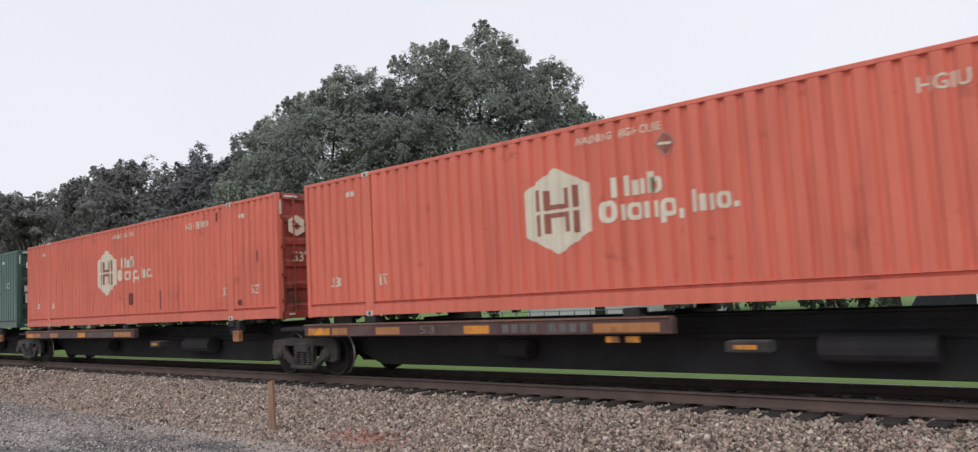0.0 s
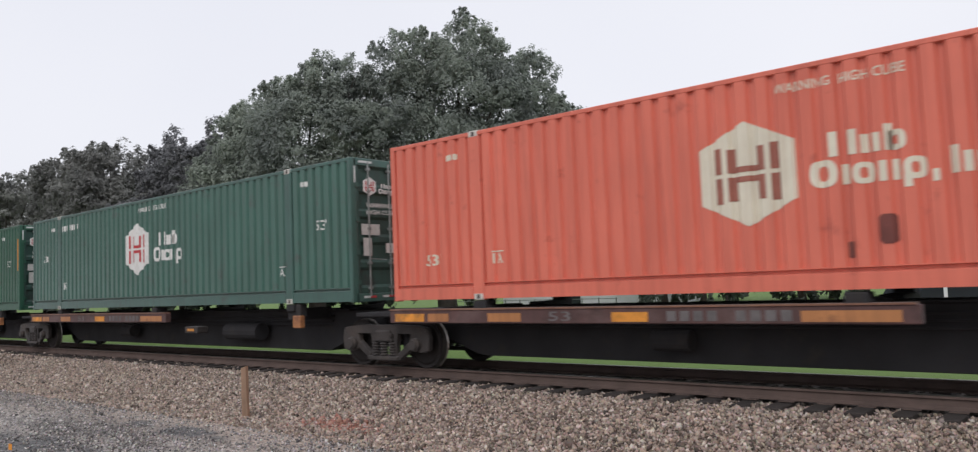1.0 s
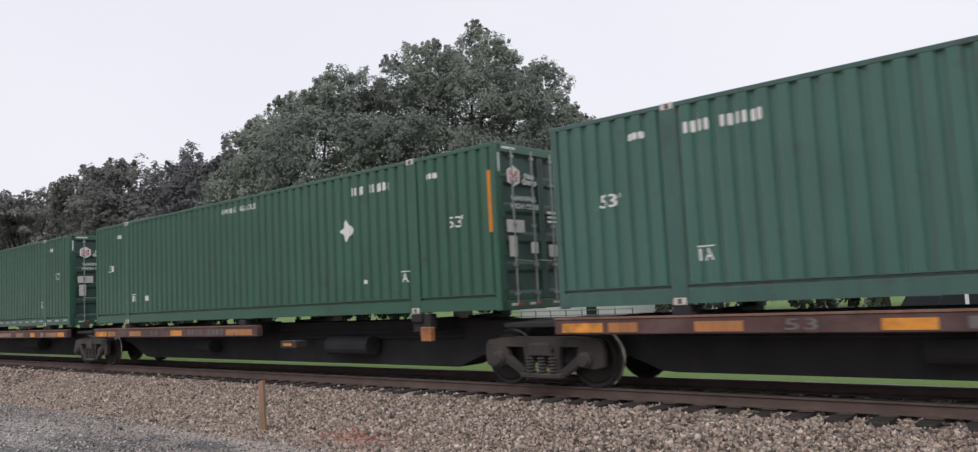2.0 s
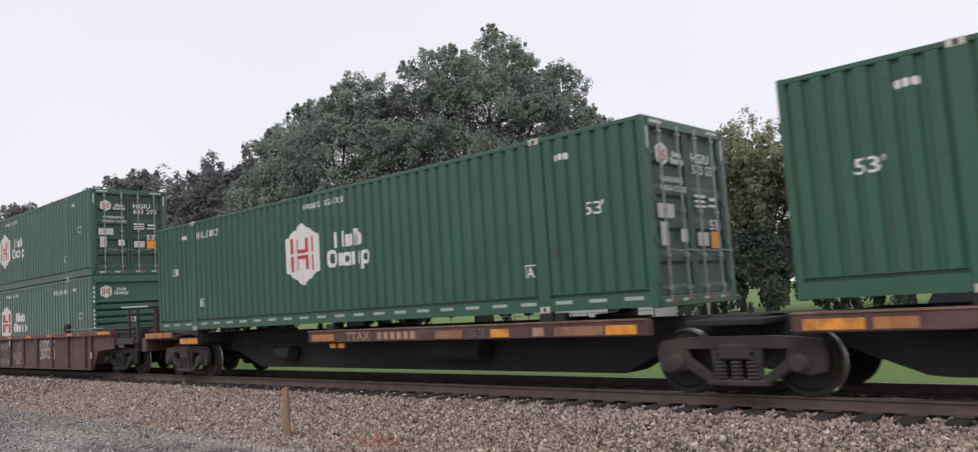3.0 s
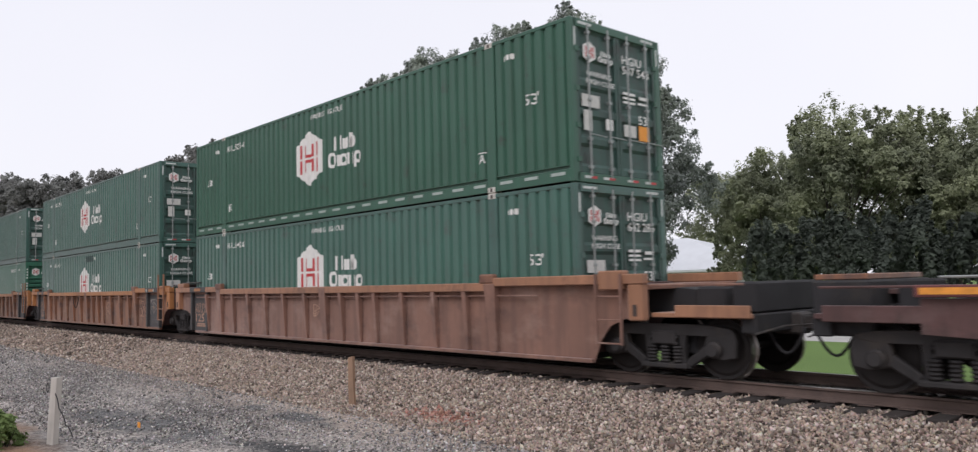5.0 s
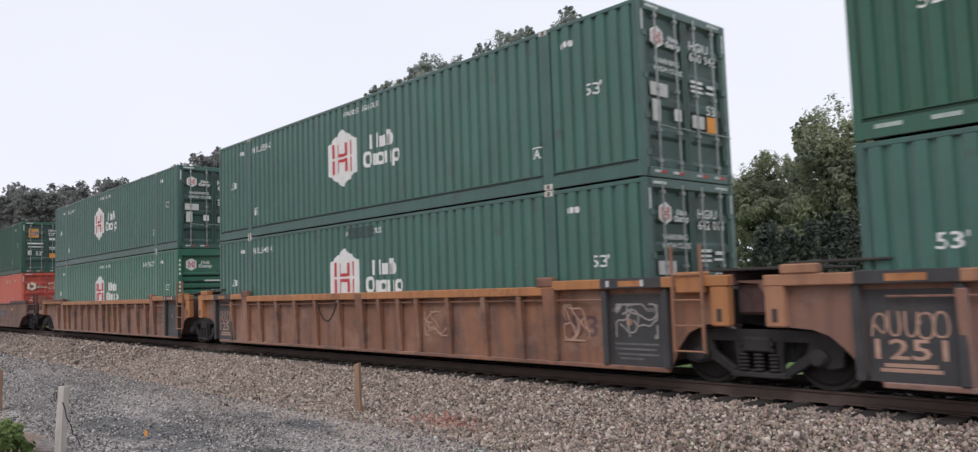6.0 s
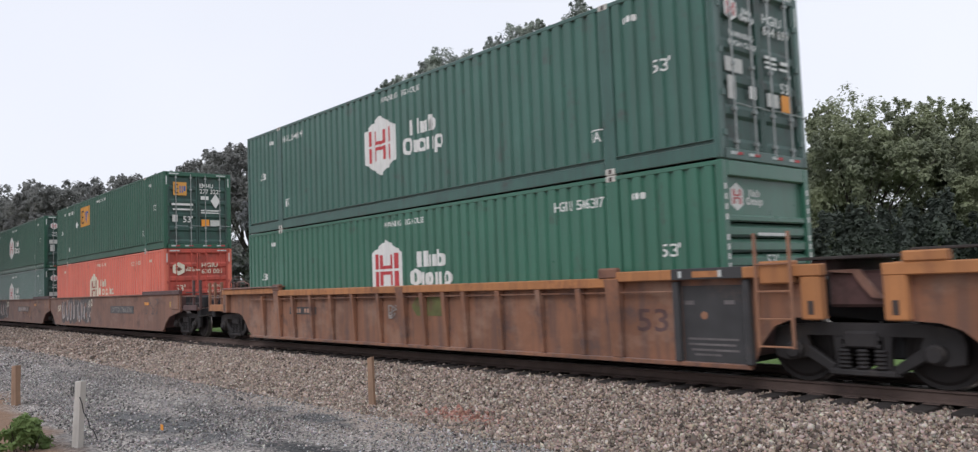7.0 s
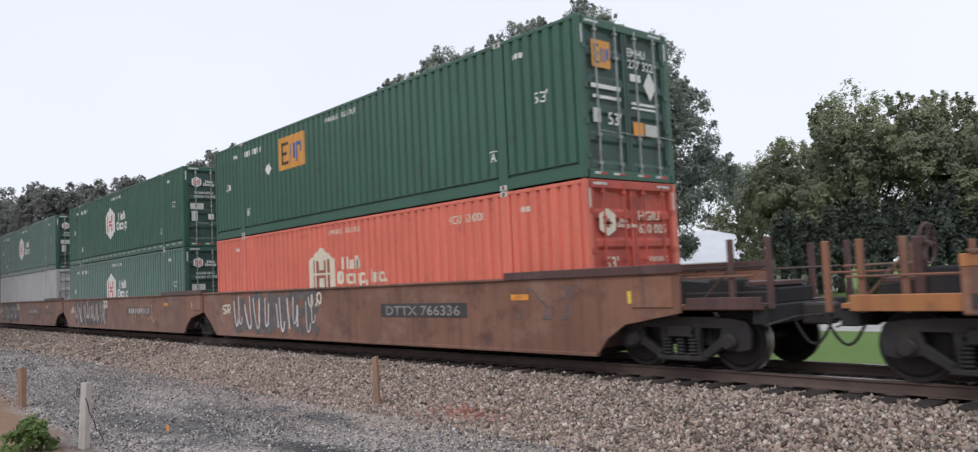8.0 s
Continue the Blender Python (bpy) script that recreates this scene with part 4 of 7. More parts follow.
# car, level (0 on the floor, 1 stacked), style, leading end, reflectors, side number, place of it, door code and number
FLOORS = {"K": FLOOR_SPINE, "L": FLOOR_WELL}
REAR = {"K1": -14.43, "K2": -31.70, "K3": -49.03, "K4": -66.40, "K5": -84.61, "L1": -105.69, "L2": -128.97,
        "L3": -148.39, "L4": -168.03, "L5": -191.55, "L6": -210.68, "L7": -229.85, "L8": -253.3}
LOADS = (
    ("K1", 0, "red", "door", 0, "HGIU", 12.18, "", ""), ("K2", 0, "red", "door", 0, "HGIU 857090", 11.9, "", ""),
    ("K3", 0, "green", "door", 0, "", 2.33, "", ""), ("K4", 0, "placard", "door", 0, "", 12.3, "", ""),
    ("K5", 0, "green", "door", 1, "HGIU 510037", 2.33, "HGIU", "510 037"),
    ("L1", 0, "green", "blind", 0, "HGIU 641458", 12.74, "", ""), ("L1", 1, "green", "door", 0, "HGIU 643298", 2.33, "HGIU", "643 298"),
    ("L2", 0, "green", "door", 0, "HGIU 642286", 2.33, "HGIU", "642 286"), ("L2", 1, "green", "door", 1, "HGIU 507548", 2.33, "HGIU", "507 548"),
    ("L3", 0, "green", "door", 0, "HGIU 642014", 2.33, "HGIU", "642 014"), ("L3", 1, "green", "door", 0, "HGIU 650942", 2.33, "HGIU", "650 942"),
    ("L4", 0, "green", "blind", 0, "HGIU 506337", 12.74, "", ""), ("L4", 1, "green", "door", 0, "HGIU 644699", 2.33, "HGIU", "644 699"),
    ("L5", 0, "red", "door", 0, "HGIU 630005", 12.3, "HGIU", "630 005"), ("L5", 1, "orange_mark", "door", 0, "", 2.33, "EMHU", "277 322"),
    ("L6", 0, "green", "door", 0, "", 2.33, "", ""), ("L6", 1, "green", "door", 1, "", 2.33, "", ""),
    ("L7", 0, "plain", "door", 0, "", 2.33, "", ""), ("L7", 1, "green", "door", 0, "", 2.33, "", ""),
    ("L8", 0, "green", "door", 0, "", 2.33, "", ""), ("L8", 1, "green", "door", 0, "", 2.33, "", ""),
)
MOVERS = []          # things that roll with the train, with their place at the start


STAINS = ((8.42, 8.62, 0.55, 0.90), (10.35, 10.43, 0.38, 0.90), (8.05, 8.12, 0.40, 0.6), (15.22, 15.34, 1.35, 1.64), (14.4, 14.62, 0.36, 0.5), (12.82, 12.9, 2.5, 2.74), (13.46, 13.54, 2.48, 2.72))


def load_train():
    first, made = {}, []
    for car_name, level, style, end, dashes, number, nx, code, door_no in LOADS:
        m = pose(REAR[car_name], MID, FLOORS[car_name[0]] + level * (TALL + 0.012))
        key = (style, end, dashes, car_name == "K2", car_name == "L4")
        if key in first:
            ob = copy_thing(first[key], m)
        else:
            ob = first[key] = make_container(*key)
            ob.matrix_basis = m
        MOVERS.append((ob, m))
        made.append((ob, style, end, number, nx, code, door_no))
    for ob, style, end, number, nx, code, door_no in made:
        if style == "plain":
            continue
        number_side(ob, number, nx, CREAM if style == "red" else WHITE)
        if number == "HGIU 857090":          # dark patches on this one
            for a, b, lo, hi in STAINS:
                part("rust_stain", lie_on_side(flat([rounded(a, b, lo, hi, 0.2)]), 0.008), STAIN, ob, "dark rust stain")
        if number == "HGIU":          # a hazard placard on the leading red box
            part("placard", lie_on_side(flat([((8.86, 2.15), (9.03, 2.34), (8.86, 2.53), (8.69, 2.34))]), 0.010), FADED_PINK, ob, "faded diamond placard")
            part("placard_band", lie_on_side(flat([((8.86, 2.18), (9.00, 2.34), (8.86, 2.50), (8.72, 2.34))]), 0.014), LOGO_FADED, ob)
            part("placard_text", lie_on_side(flat([rect(8.76, 8.96, 2.32, 2.36)]), 0.018), CREAM, ob)
        if number == "HGIU 642014":          # its warning is painted over
            part("painted_patch", lie_on_side(flat([rounded(7.42, 8.52, 2.49, 2.74, 0.1)]), 0.012), GREEN_PATCH, ob, "dull touch-up paint")
        if end == "door":
            door_writing(ob, style, code, door_no)


load_train()


# ---------------------------------------------------------------- bogies
WHEEL_R = 0.457
WHEELS = []          # wheelsets with their place on their bogie


def lathe(profile, axis_y0, seg=28):
    """Rings (y, radius) about the y axis."""
    bm = bmesh.new()
    rings = []
    for y, r in profile:
        rings.append([bm.verts.new((r * math.cos(2 * math.pi * i / seg), axis_y0 + y, r * math.sin(2 * math.pi * i / seg))) for i in range(seg)])
    for a, b in zip(rings, rings[1:]):
        for i in range(seg):
            bm.faces.new((a[i], a[(i + 1) % seg], b[(i + 1) % seg], b[i]))
    bm.faces.new(rings[0])
    bm.faces.new(rings[-1][::-1])
    return bm


def make_bogie(parent, x, cast):
    """A three-piece freight bogie, 1.78 m between the axles."""
    b = new("bogie")
    b.parent = parent
    b.matrix_basis = pose(x, 0, 0)
    tagged(b, "dusty cast steel bogie with coil springs" if cast is BOGIE else "oily black steel bogie, darkened for shade, with coil springs")
    half = 0.89
    for s in (-1, 1):
        y0, y1 = sorted((s * 0.94, s * 1.07))
        bm = bmesh.new()
        top = ((-1.20, 0.70), (-0.86, 0.655), (0.86, 0.655), (1.20, 0.70), (1.14, 0.77), (0.90, 0.80), (0.55, 0.82), (-0.55, 0.82), (-0.90, 0.80), (-1.14, 0.77))
        prism(bm, top, y0, y1)
        prism(bm, ((-0.46, 0.15), (0.46, 0.15), (0.40, 0.235), (-0.40, 0.235)), y0 - 0.004, y1 + 0.004)
        for k in (-1, 1):
            end_leg = [(k * a, b_) for a, b_ in ((1.20, 0.34), (1.23, 0.58), (1.19, 0.72), (0.76, 0.70), (0.70, 0.52), (0.74, 0.36), (0.80, 0.335), (1.02, 0.30))]
            diagonal = [(k * a, b_) for a, b_ in ((0.80, 0.39), (0.77, 0.56), (0.36, 0.27), (0.42, 0.16))]
            column = [(k * a, b_) for a, b_ in ((0.26, 0.22), (0.36, 0.22), (0.34, 0.48), (0.40, 0.70), (0.25, 0.70))]
            for n_, poly in enumerate((end_leg, diagonal, column)):
                prism(bm, poly if k > 0 else poly[::-1], y0 + 0.005 * (n_ + 1), y1 - 0.005 * (n_ + 1))
        part("side_frame", bevelled(bm, 0.018), cast, b)
        for z0_ in (0.50, 0.60):
            part("bolster_end", bevelled(boxes((-0.25, 0.25, min(s * 0.98, s * 1.10), max(s * 0.98, s * 1.10), z0_, z0_ + 0.05)), 0.01), cast, b)
        for sx in (-0.23, 0.0, 0.23):
            bm = bmesh.new()
            rings = []
            for i in range(11):
                rr_ = 0.088 if i % 2 else 0.06
                rings.append([bm.verts.new((sx + rr_ * math.cos(a * math.pi / 5), s * 1.05 + rr_ * math.sin(a * math.pi / 5), 0.23 + 0.026 * i)) for a in range(10)])
            for p, q in zip(rings, rings[1:]):
                for a in range(10):
                    bm.faces.new((p[a], p[(a + 1) % 10], q[(a + 1) % 10], q[a]))
            part("spring", bm, cast, b)
        part("spring_plank", bevelled(boxes((-0.42, 0.42, min(s * 0.98, s * 1.13), max(s * 0.98, s * 1.13), 0.15, 0.225)), 0.015), cast, b)
        for wx in (-half, half):
            bm = lathe(((0, 0.125), (s * 0.08, 0.125), (s * 0.10, 0.10), (s * 0.13, 0.09)), s * 1.05, 16)
            part("axle_box", bm, cast, b, at=pose(wx, 0, WHEEL_R), smooth=False)
    for k in (-1, 1):
        part("brake_beam", bevelled(boxes((min(k * 0.30, k * 0.44), max(k * 0.30, k * 0.44), -0.86, 0.86, 0.36, 0.66)), 0.02), BLACK, b)
    part("bolster", bevelled(boxes((-0.22, 0.22, -1.12, 1.12, 0.50, 0.72)), 0.03), cast, b)
    for wx in (-half, half):
        bm = lathe(((-0.80, 0.07), (0.80, 0.07)), 0, 10)
        w = part("wheelset", bm, WHEEL, b, at=pose(wx, 0, WHEEL_R))
        for s in (-1, 1):
            bm = lathe(((s * 0.075, 0.13), (s * 0.075, 0.36), (s * 0.06, 0.40), (s * 0.07, WHEEL_R - 0.004), (s * -0.055, WHEEL_R), (s * -0.07, WHEEL_R + 0.026), (s * -0.09, WHEEL_R + 0.01), (s * -0.085, 0.38), (s * -0.03, 0.32), (s * -0.04, 0.13)), s * 0.76)
            bm.faces.ensure_lookup_table()
            for f in bm.faces:
                c = f.calc_center_median()
                if math.hypot(c.x, c.z) > WHEEL_R - 0.012 and abs(c.y) > 0.69:
                    f.material_index = 1
            part("wheel", bm, (WHEEL, TREAD), w)
    return b


def bogie(parent, x, cast):
    if cast not in BOGIE_FIRST:
        b = BOGIE_FIRST[cast] = make_bogie(parent, x, cast)
    else:
        b = copy_thing(BOGIE_FIRST[cast], pose(x, 0, 0))
        b.parent = parent
    for c in b.children:
        if c.name.startswith("wheelset"):
            WHEELS.append((c, c.matrix_basis.copy()))
    return b


BOGIE_FIRST = {}


def coupler(parent, x, sign):
    bm = boxes((min(x, x + sign * 0.7), max(x, x + sign * 0.7), -0.09, 0.09, 0.72, 0.92))
    box(bm, min(x + sign * 0.7, x + sign * 1.0), max(x + sign * 0.7, x + sign * 1.0), -0.2, 0.2, 0.66, 0.98)
    box(bm, min(x + sign * 0.95, x + sign * 1.12), max(x + sign * 0.95, x + sign * 1.12), -0.2, -0.02, 0.66, 0.98)
    part("coupler", bevelled(bm, 0.03), BOGIE, parent)
    pts = [(x + sign * (0.5 + 0.6 * k / 8), -0.45, 0.78 - 0.38 * math.sin(math.pi * k / 8)) for k in range(9)]
    part("brake_hose", tube(pts, 0.022), BLACK, parent)


def brake_wheel(parent, x, y, z):
    bm = bmesh.new()
    pts = [(x, y + 0.26 * math.cos(2 * math.pi * i / 18), z + 0.26 * math.sin(2 * math.pi * i / 18)) for i in range(19)]
    for a, b in zip(pts, pts[1:]):
        rod(bm, a, b, 0.016, 6)
    for i in range(4):
        rod(bm, pts[0 + i * 4], (x, y, z), 0.012, 5)
    rod(bm, (x - 0.1, y, z), (x + 0.04, y, z), 0.04, 8)
    part("brake_wheel", bm, BROWN, parent)
    part("brake_stand", bevelled(boxes((x - 0.16, x - 0.04, y - 0.1, y + 0.1, z - 0.95, z + 0.1)), 0.015), BROWN, parent)


# ---------------------------------------------------------------- spine cars
def flat_words(text, x, z, height, width, y):
    bm = words(text, x, z, height, width)
    for v in bm.verts:
        v.co.y = y
    return bm


def flat_on(polys, y):
    bm = flat(polys)
    for v in bm.verts:
        v.co.y = y
    return bm


def spine_car(x, front_x, rear_end, label):
    """A skeleton car: one deep middle sill, narrow outriggers and a strip of side platform."""
    m = pose(x, MID, 0)
    c = thing("spine_car", label, "rail car", "cars of the train", at=m)
    MOVERS.append((c, m))
    z = FLOOR_SPINE
    bm = bmesh.new()
    x0 = 2.9 if rear_end else 0.45
    prism(bm, ((-0.6 if not rear_end else 0.3, 0.72), (x0 - 0.2, 0.62), (x0 + 0.15, 0.46), (x0 + 0.72, 0.24), (x0 + 1.0, 0.22), ((14.9 if rear_end else 14.2), 0.20), ((15.6 if rear_end else 15.1), 0.55), (front_x, 0.72), (front_x, 1.08), (-0.6 if not rear_end else 0.3, 1.08)), -0.34, 0.34)
    part("middle_sill", bevelled(bm, 0.02), BLACK, c)
    part("sill_flange", boxes((x0, 15.0, -0.46, 0.46, 1.081, 1.11)), BLACK, c)
    for bx in (2.09, 8.1, 14.06):
        for s in (-1, 1):
            bm = bmesh.new()
            prism(bm, ((bx - 0.17, 0.92), (bx + 0.17, 0.92), (bx + 0.17, z - 0.10), (bx - 0.17, z - 0.10)), min(s * 0.3, s * 1.22), max(s * 0.3, s * 1.22))
            part("outrigger", bevelled(bm, 0.015), BLACK, c)
        for s in (-1, 1):
            part("container_pedestal", bevelled(boxes((bx - 0.14, bx + 0.14, min(s * 1.0, s * 1.29), max(s * 1.0, s * 1.29), z - 0.16, z - 0.012)), 0.015), BLACK, c)
    if not rear_end:
        part("pedestal_tip", bevelled(boxes((14.20, 14.46, -1.33, -1.2, 0.76, 1.02)), 0.015), ORANGE, c, "orange painted bracket tip")
    part("pedestal_arm", bevelled(boxes((14.24, 14.42, -1.28, -1.1, 0.98, z - 0.01)), 0.015), BLACK, c)
    # side platform strip along one half
    x_a, x_b = (7.36, 16.0) if rear_end else (-0.1, 8.8)
    part("side_platform", bevelled(boxes((x_a, x_b, -1.33, -1.18, 0.87, 1.10)), 0.012), BROWN, c, "rusty brown side platform")
    part("platform_lip", boxes((x_a, x_b - 0.05, -1.345, -1.17, 1.10, 1.125)), SMOOTHBROWN, c)
    for a, b, m_ in (((15.25, 15.8, REFLECT), (12.85, 13.27, REFLECT), (7.5, 8.3, ORANGE), (14.25, 15.2, DULL_ORANGE), (13.8, 14.03, FADED_PINK), (11.45, 12.15, DULL_ORANGE)) if rear_end else ((0.05, 0.8, REFLECT), (0.9, 1.4, ORANGE), (2.3, 3.0, ORANGE), (4.7, 5.3, REFLECT), (7.45, 8.6, ORANGE))):
        part("reflector" if m_ is REFLECT else "worn_paint", boxes((a, b, -1.338, -1.331, 0.90, 1.04)), m_, c)
    if rear_end:
        part("owner_letters", flat_words("TTAX", 8.72, 0.90, 0.17, 0.80, -1.336), FADED_PINK, c)
        for i in range(6):
            part("car_number", flat_on([rect(9.75 + 0.2 * i, 9.88 + 0.2 * i, 0.91, 1.05)], -1.336), FADED_PINK, c)
        for a in (8.02, 8.32):
            part("reflector", bevelled(boxes((a, a + 0.2, -1.25, -1.2, 0.74, 0.84)), 0.01), REFLECT, c)
    else:
        for i in range(9):
            if i != 4:
                part("owner_letter" if i < 4 else "car_number", flat_on([rect(5.6 + i * 0.2, 5.74 + i * 0.2, 0.91, 1.05)], -1.336), SPRAY_GREY, c)
    part("length_mark", flat_words("53", 12.3 if rear_end else 3.55, 0.91, 0.15, 0.42, -1.337), SPRAY_GREY, c)
    if x == REAR["K1"]:
        for a in (7.6, 7.95):
            part("reflector", bevelled(boxes((a, a + 0.24, -1.25, -1.2, 0.74, 0.84)), 0.01), REFLECT, c)
    if not rear_end:
        part("lamp_box", bevelled(boxes((9.5, 10.1, -1.2, -0.9, 0.60, 0.76)), 0.02), BOGIE, c)
        part("reflector", boxes((9.62, 9.95, -1.207, -1.201, 0.65, 0.71)), REFLECT, c)
    for k in range(3):
        part("brake_pipe", rod(bmesh.new(), (x0 + 0.5, -0.38 - 0.03 * k, 0.95 - 0.09 * k), (14.4, -0.38 - 0.03 * k, 0.95 - 0.09 * k), 0.018, 6), BLACK, c)
    part("air_tank", rod(bmesh.new(), (10.6, -0.62, 0.62), (12.0, -0.62, 0.62), 0.2, 14), BLACK, c)
    part("brake_cylinder", rod(bmesh.new(), (5.0, -0.6, 0.58), (5.6, -0.6, 0.58), 0.16, 14), BLACK, c)
    bogie(c, front_x, BOGIE)
    part("articulation", bevelled(boxes((front_x - 0.8, front_x + 0.8, -0.42, 0.42, 0.74, 1.06)), 0.03), BLACK, c)
    part("end_deck", bevelled(boxes((front_x - 0.65, front_x + 0.5, -1.2, 1.2, 0.98, 1.06)), 0.012), BLACK, c)
    if rear_end:
        bogie(c, 1.03, BOGIE)
        part("end_platform", bevelled(boxes((-1.15, 0.9, -1.25, 1.25, 1.02, 1.12)), 0.012), BLACK, c)
        for a, b in ((-0.88, -0.2), (-0.15, 0.25), (0.3, 0.72)):
            part("worn_step", bevelled(boxes((a, b, -1.34, -1.25, 1.08, 1.23)), 0.01), ORANGE, c)
        part("side_step", bevelled(boxes((1.25, 2.3, -1.33, -1.2, 0.88, 1.07)), 0.01), BLACK, c)
        part("reflector", boxes((1.3, 2.28, -1.342, -1.335, 0.91, 1.05)), REFLECT, c)
        part("end_sill", bevelled(boxes((-1.2, -0.9, -1.3, 1.3, 0.7, 1.1)), 0.02), BROWN, c)
        coupler(c, -1.2, -1)
    return c


# ---------------------------------------------------------------- well cars
def rounded_line(pts, times=2):
    for _ in range(times):
        out = [pts[0]]
        for (ax, az), (bx, bz) in zip(pts, pts[1:]):
            out += [(0.75 * ax + 0.25 * bx, 0.75 * az + 0.25 * bz), (0.25 * ax + 0.75 * bx, 0.25 * az + 0.75 * bz)]
        pts = out + [pts[-1]]
    return pts


def ribbon(bm, pts, w, y):
    """A painted stroke along pts; it rises by hairs so that it can cross itself."""
    prev = None
    for i, (px, pz) in enumerate(pts):
        ax, az = pts[max(0, i - 1)]
        bx, bz = pts[min(len(pts) - 1, i + 1)]
        d = max(1e-4, math.hypot(bx - ax, bz - az))
        nx, nz = -(bz - az) / d * w / 2, (bx - ax) / d * w / 2
        yy = y - 0.00025 * i
        cur = (bm.verts.new((px + nx, yy, pz + nz)), bm.verts.new((px - nx, yy, pz - nz)))
        if prev:
            bm.faces.new((prev[0], prev[1], cur[1], cur[0]))
        prev = cur
    return y - 0.00025 * len(pts)


def strokes(bm, x0, x1, z0, z1, y, seed, n=5, w=0.035):
    """Loose sprayed strokes on the side sheet."""
    r = random.Random(seed)
    for _ in range(n):
        x, z = r.uniform(x0, x1), r.uniform(z0, z1)
        pts = []
        a = r.uniform(0, 6.28)
        for k in range(9):
            pts.append((x, z))
            a += r.uniform(-0.9, 1.2)
            x = min(x1, max(x0, x + 0.12 * math.cos(a)))
            z = min(z1, max(z0, z + 0.14 * math.sin(a)))
        ribbon(bm, rounded_line(pts), w, y)
        y -= 0.0004
    return bm


def tag_letters(bm, x0, x1, z0, z1, y, seed, n=5, w=0.04):
    """A row of loose sprayed letter-like loops; no words."""
    r = random.Random(seed)
    step = (x1 - x0) / n
    for i in range(n):
        a, b = x0 + i * step + 0.06 * step, x0 + (i + 1) * step - 0.1 * step
        m_ = (z0 + z1) / 2
        forms = (((a, z0), (a, z1), (b, z1), (b, m_), (a, m_), (b, z0)), ((b, z1), (a, z1), (a, z0), (b, z0), (b, m_)), ((a, z1), (a, z0), (b, z0), (b, z1)), ((a, z0), (a, z1), (b, z1), (b, z0), (a, m_)), ((b, z1), (a, z1), (a, m_), (b, m_), (b, z0), (a, z0)), ((a, m_), (a, z1), (b, z1), (b, z0), (a, z0), (a, m_)))
        pts = forms[r.randrange(len(forms))]
        k_ = 0.10 * (z1 - z0)
        ribbon(bm, rounded_line([(p + r.uniform(-k_, k_), q + r.uniform(-k_, k_)) for p, q in pts]), w, y)
        y -= 0.0003
    return bm


def streaks(bm, x0, x1, z0, z1, y, seed, n=14, w=0.05):
    """Tall slanted sprayed strokes side by side, some with a hook."""
    r = random.Random(seed)
    for i in range(n):
        a = x0 + (x1 - x0) * (i + r.uniform(0.1, 0.6)) / n
        lo, hi = z0 + r.uniform(0, 0.3) * (z1 - z0), z1 - r.uniform(0, 0.3) * (z1 - z0)
        lean = r.uniform(-0.05, 0.30)
        pts = [(a, hi), (a + 0.3 * lean, hi * 0.6 + lo * 0.4), (a + lean, lo)]
        if r.random() < 0.5:
            pts += [(a + lean + 0.16, lo + 0.05), (a + lean + 0.2, lo + 0.3 * (hi - lo))]
        ribbon(bm, rounded_line(pts), w * r.uniform(0.6, 1.3), y)
        y -= 0.0004
    return bm


# sprayed capitals on a grid 2 wide and 4 high, one stroke a word
SPRAYED = {"A": "00 14 20 12 02 22", "C": "23 14 03 01 10 21", "E": "24 04 02 12 02 00 20", "G": "23 14 03 01 10 21 22 12",
           "I": "14 10", "L": "04 00 20", "N": "00 04 20 24", "R": "00 04 14 23 12 02 20", "T": "10 14 04 24", "U": "04 01 10 21 24"}


def sprayed_word(text, x0, x1, z0, z1, y, seed, w=0.034):
    """A word in loose sprayed capitals."""
    r = random.Random(seed)
    bm = bmesh.new()
    step = (x1 - x0) / len(text)
    for i, ch in enumerate(text):
        pts = [(x0 + step * (i + 0.36 * int(p[0]) + r.uniform(-0.03, 0.03)), z0 + (z1 - z0) * (int(p[1]) / 4 + r.uniform(-0.03, 0.03))) for p in SPRAYED[ch].split()]
        ribbon(bm, rounded_line(pts), w, y)
        y -= 0.0003
    return bm


def ladder(parent, xa, xb, z0, z1, m, y=-1.42):
    bm = bmesh.new()
    for x in (xa, xb):
        box(bm, x - 0.014, x + 0.014, y - 0.025, y + 0.025, z0, z1)
    n = max(2, round((z1 - z0) / 0.37))
    part("ladder_side", bm, m, parent)
    for i in range(n):
        z = z0 + 0.02 + i * 0.37
        if z < z1:
            part("rung", rod(bmesh.new(), (xa, y, z), (xb, y, z), 0.014, 6), m, parent)


def posts(parent, xs, z0, z1, m, y=-1.2):
    for x in xs:
        part("stanchion", bevelled(boxes((x - 0.04, x + 0.04, y - 0.04, y + 0.04, z0, z1)), 0.01), m, parent)


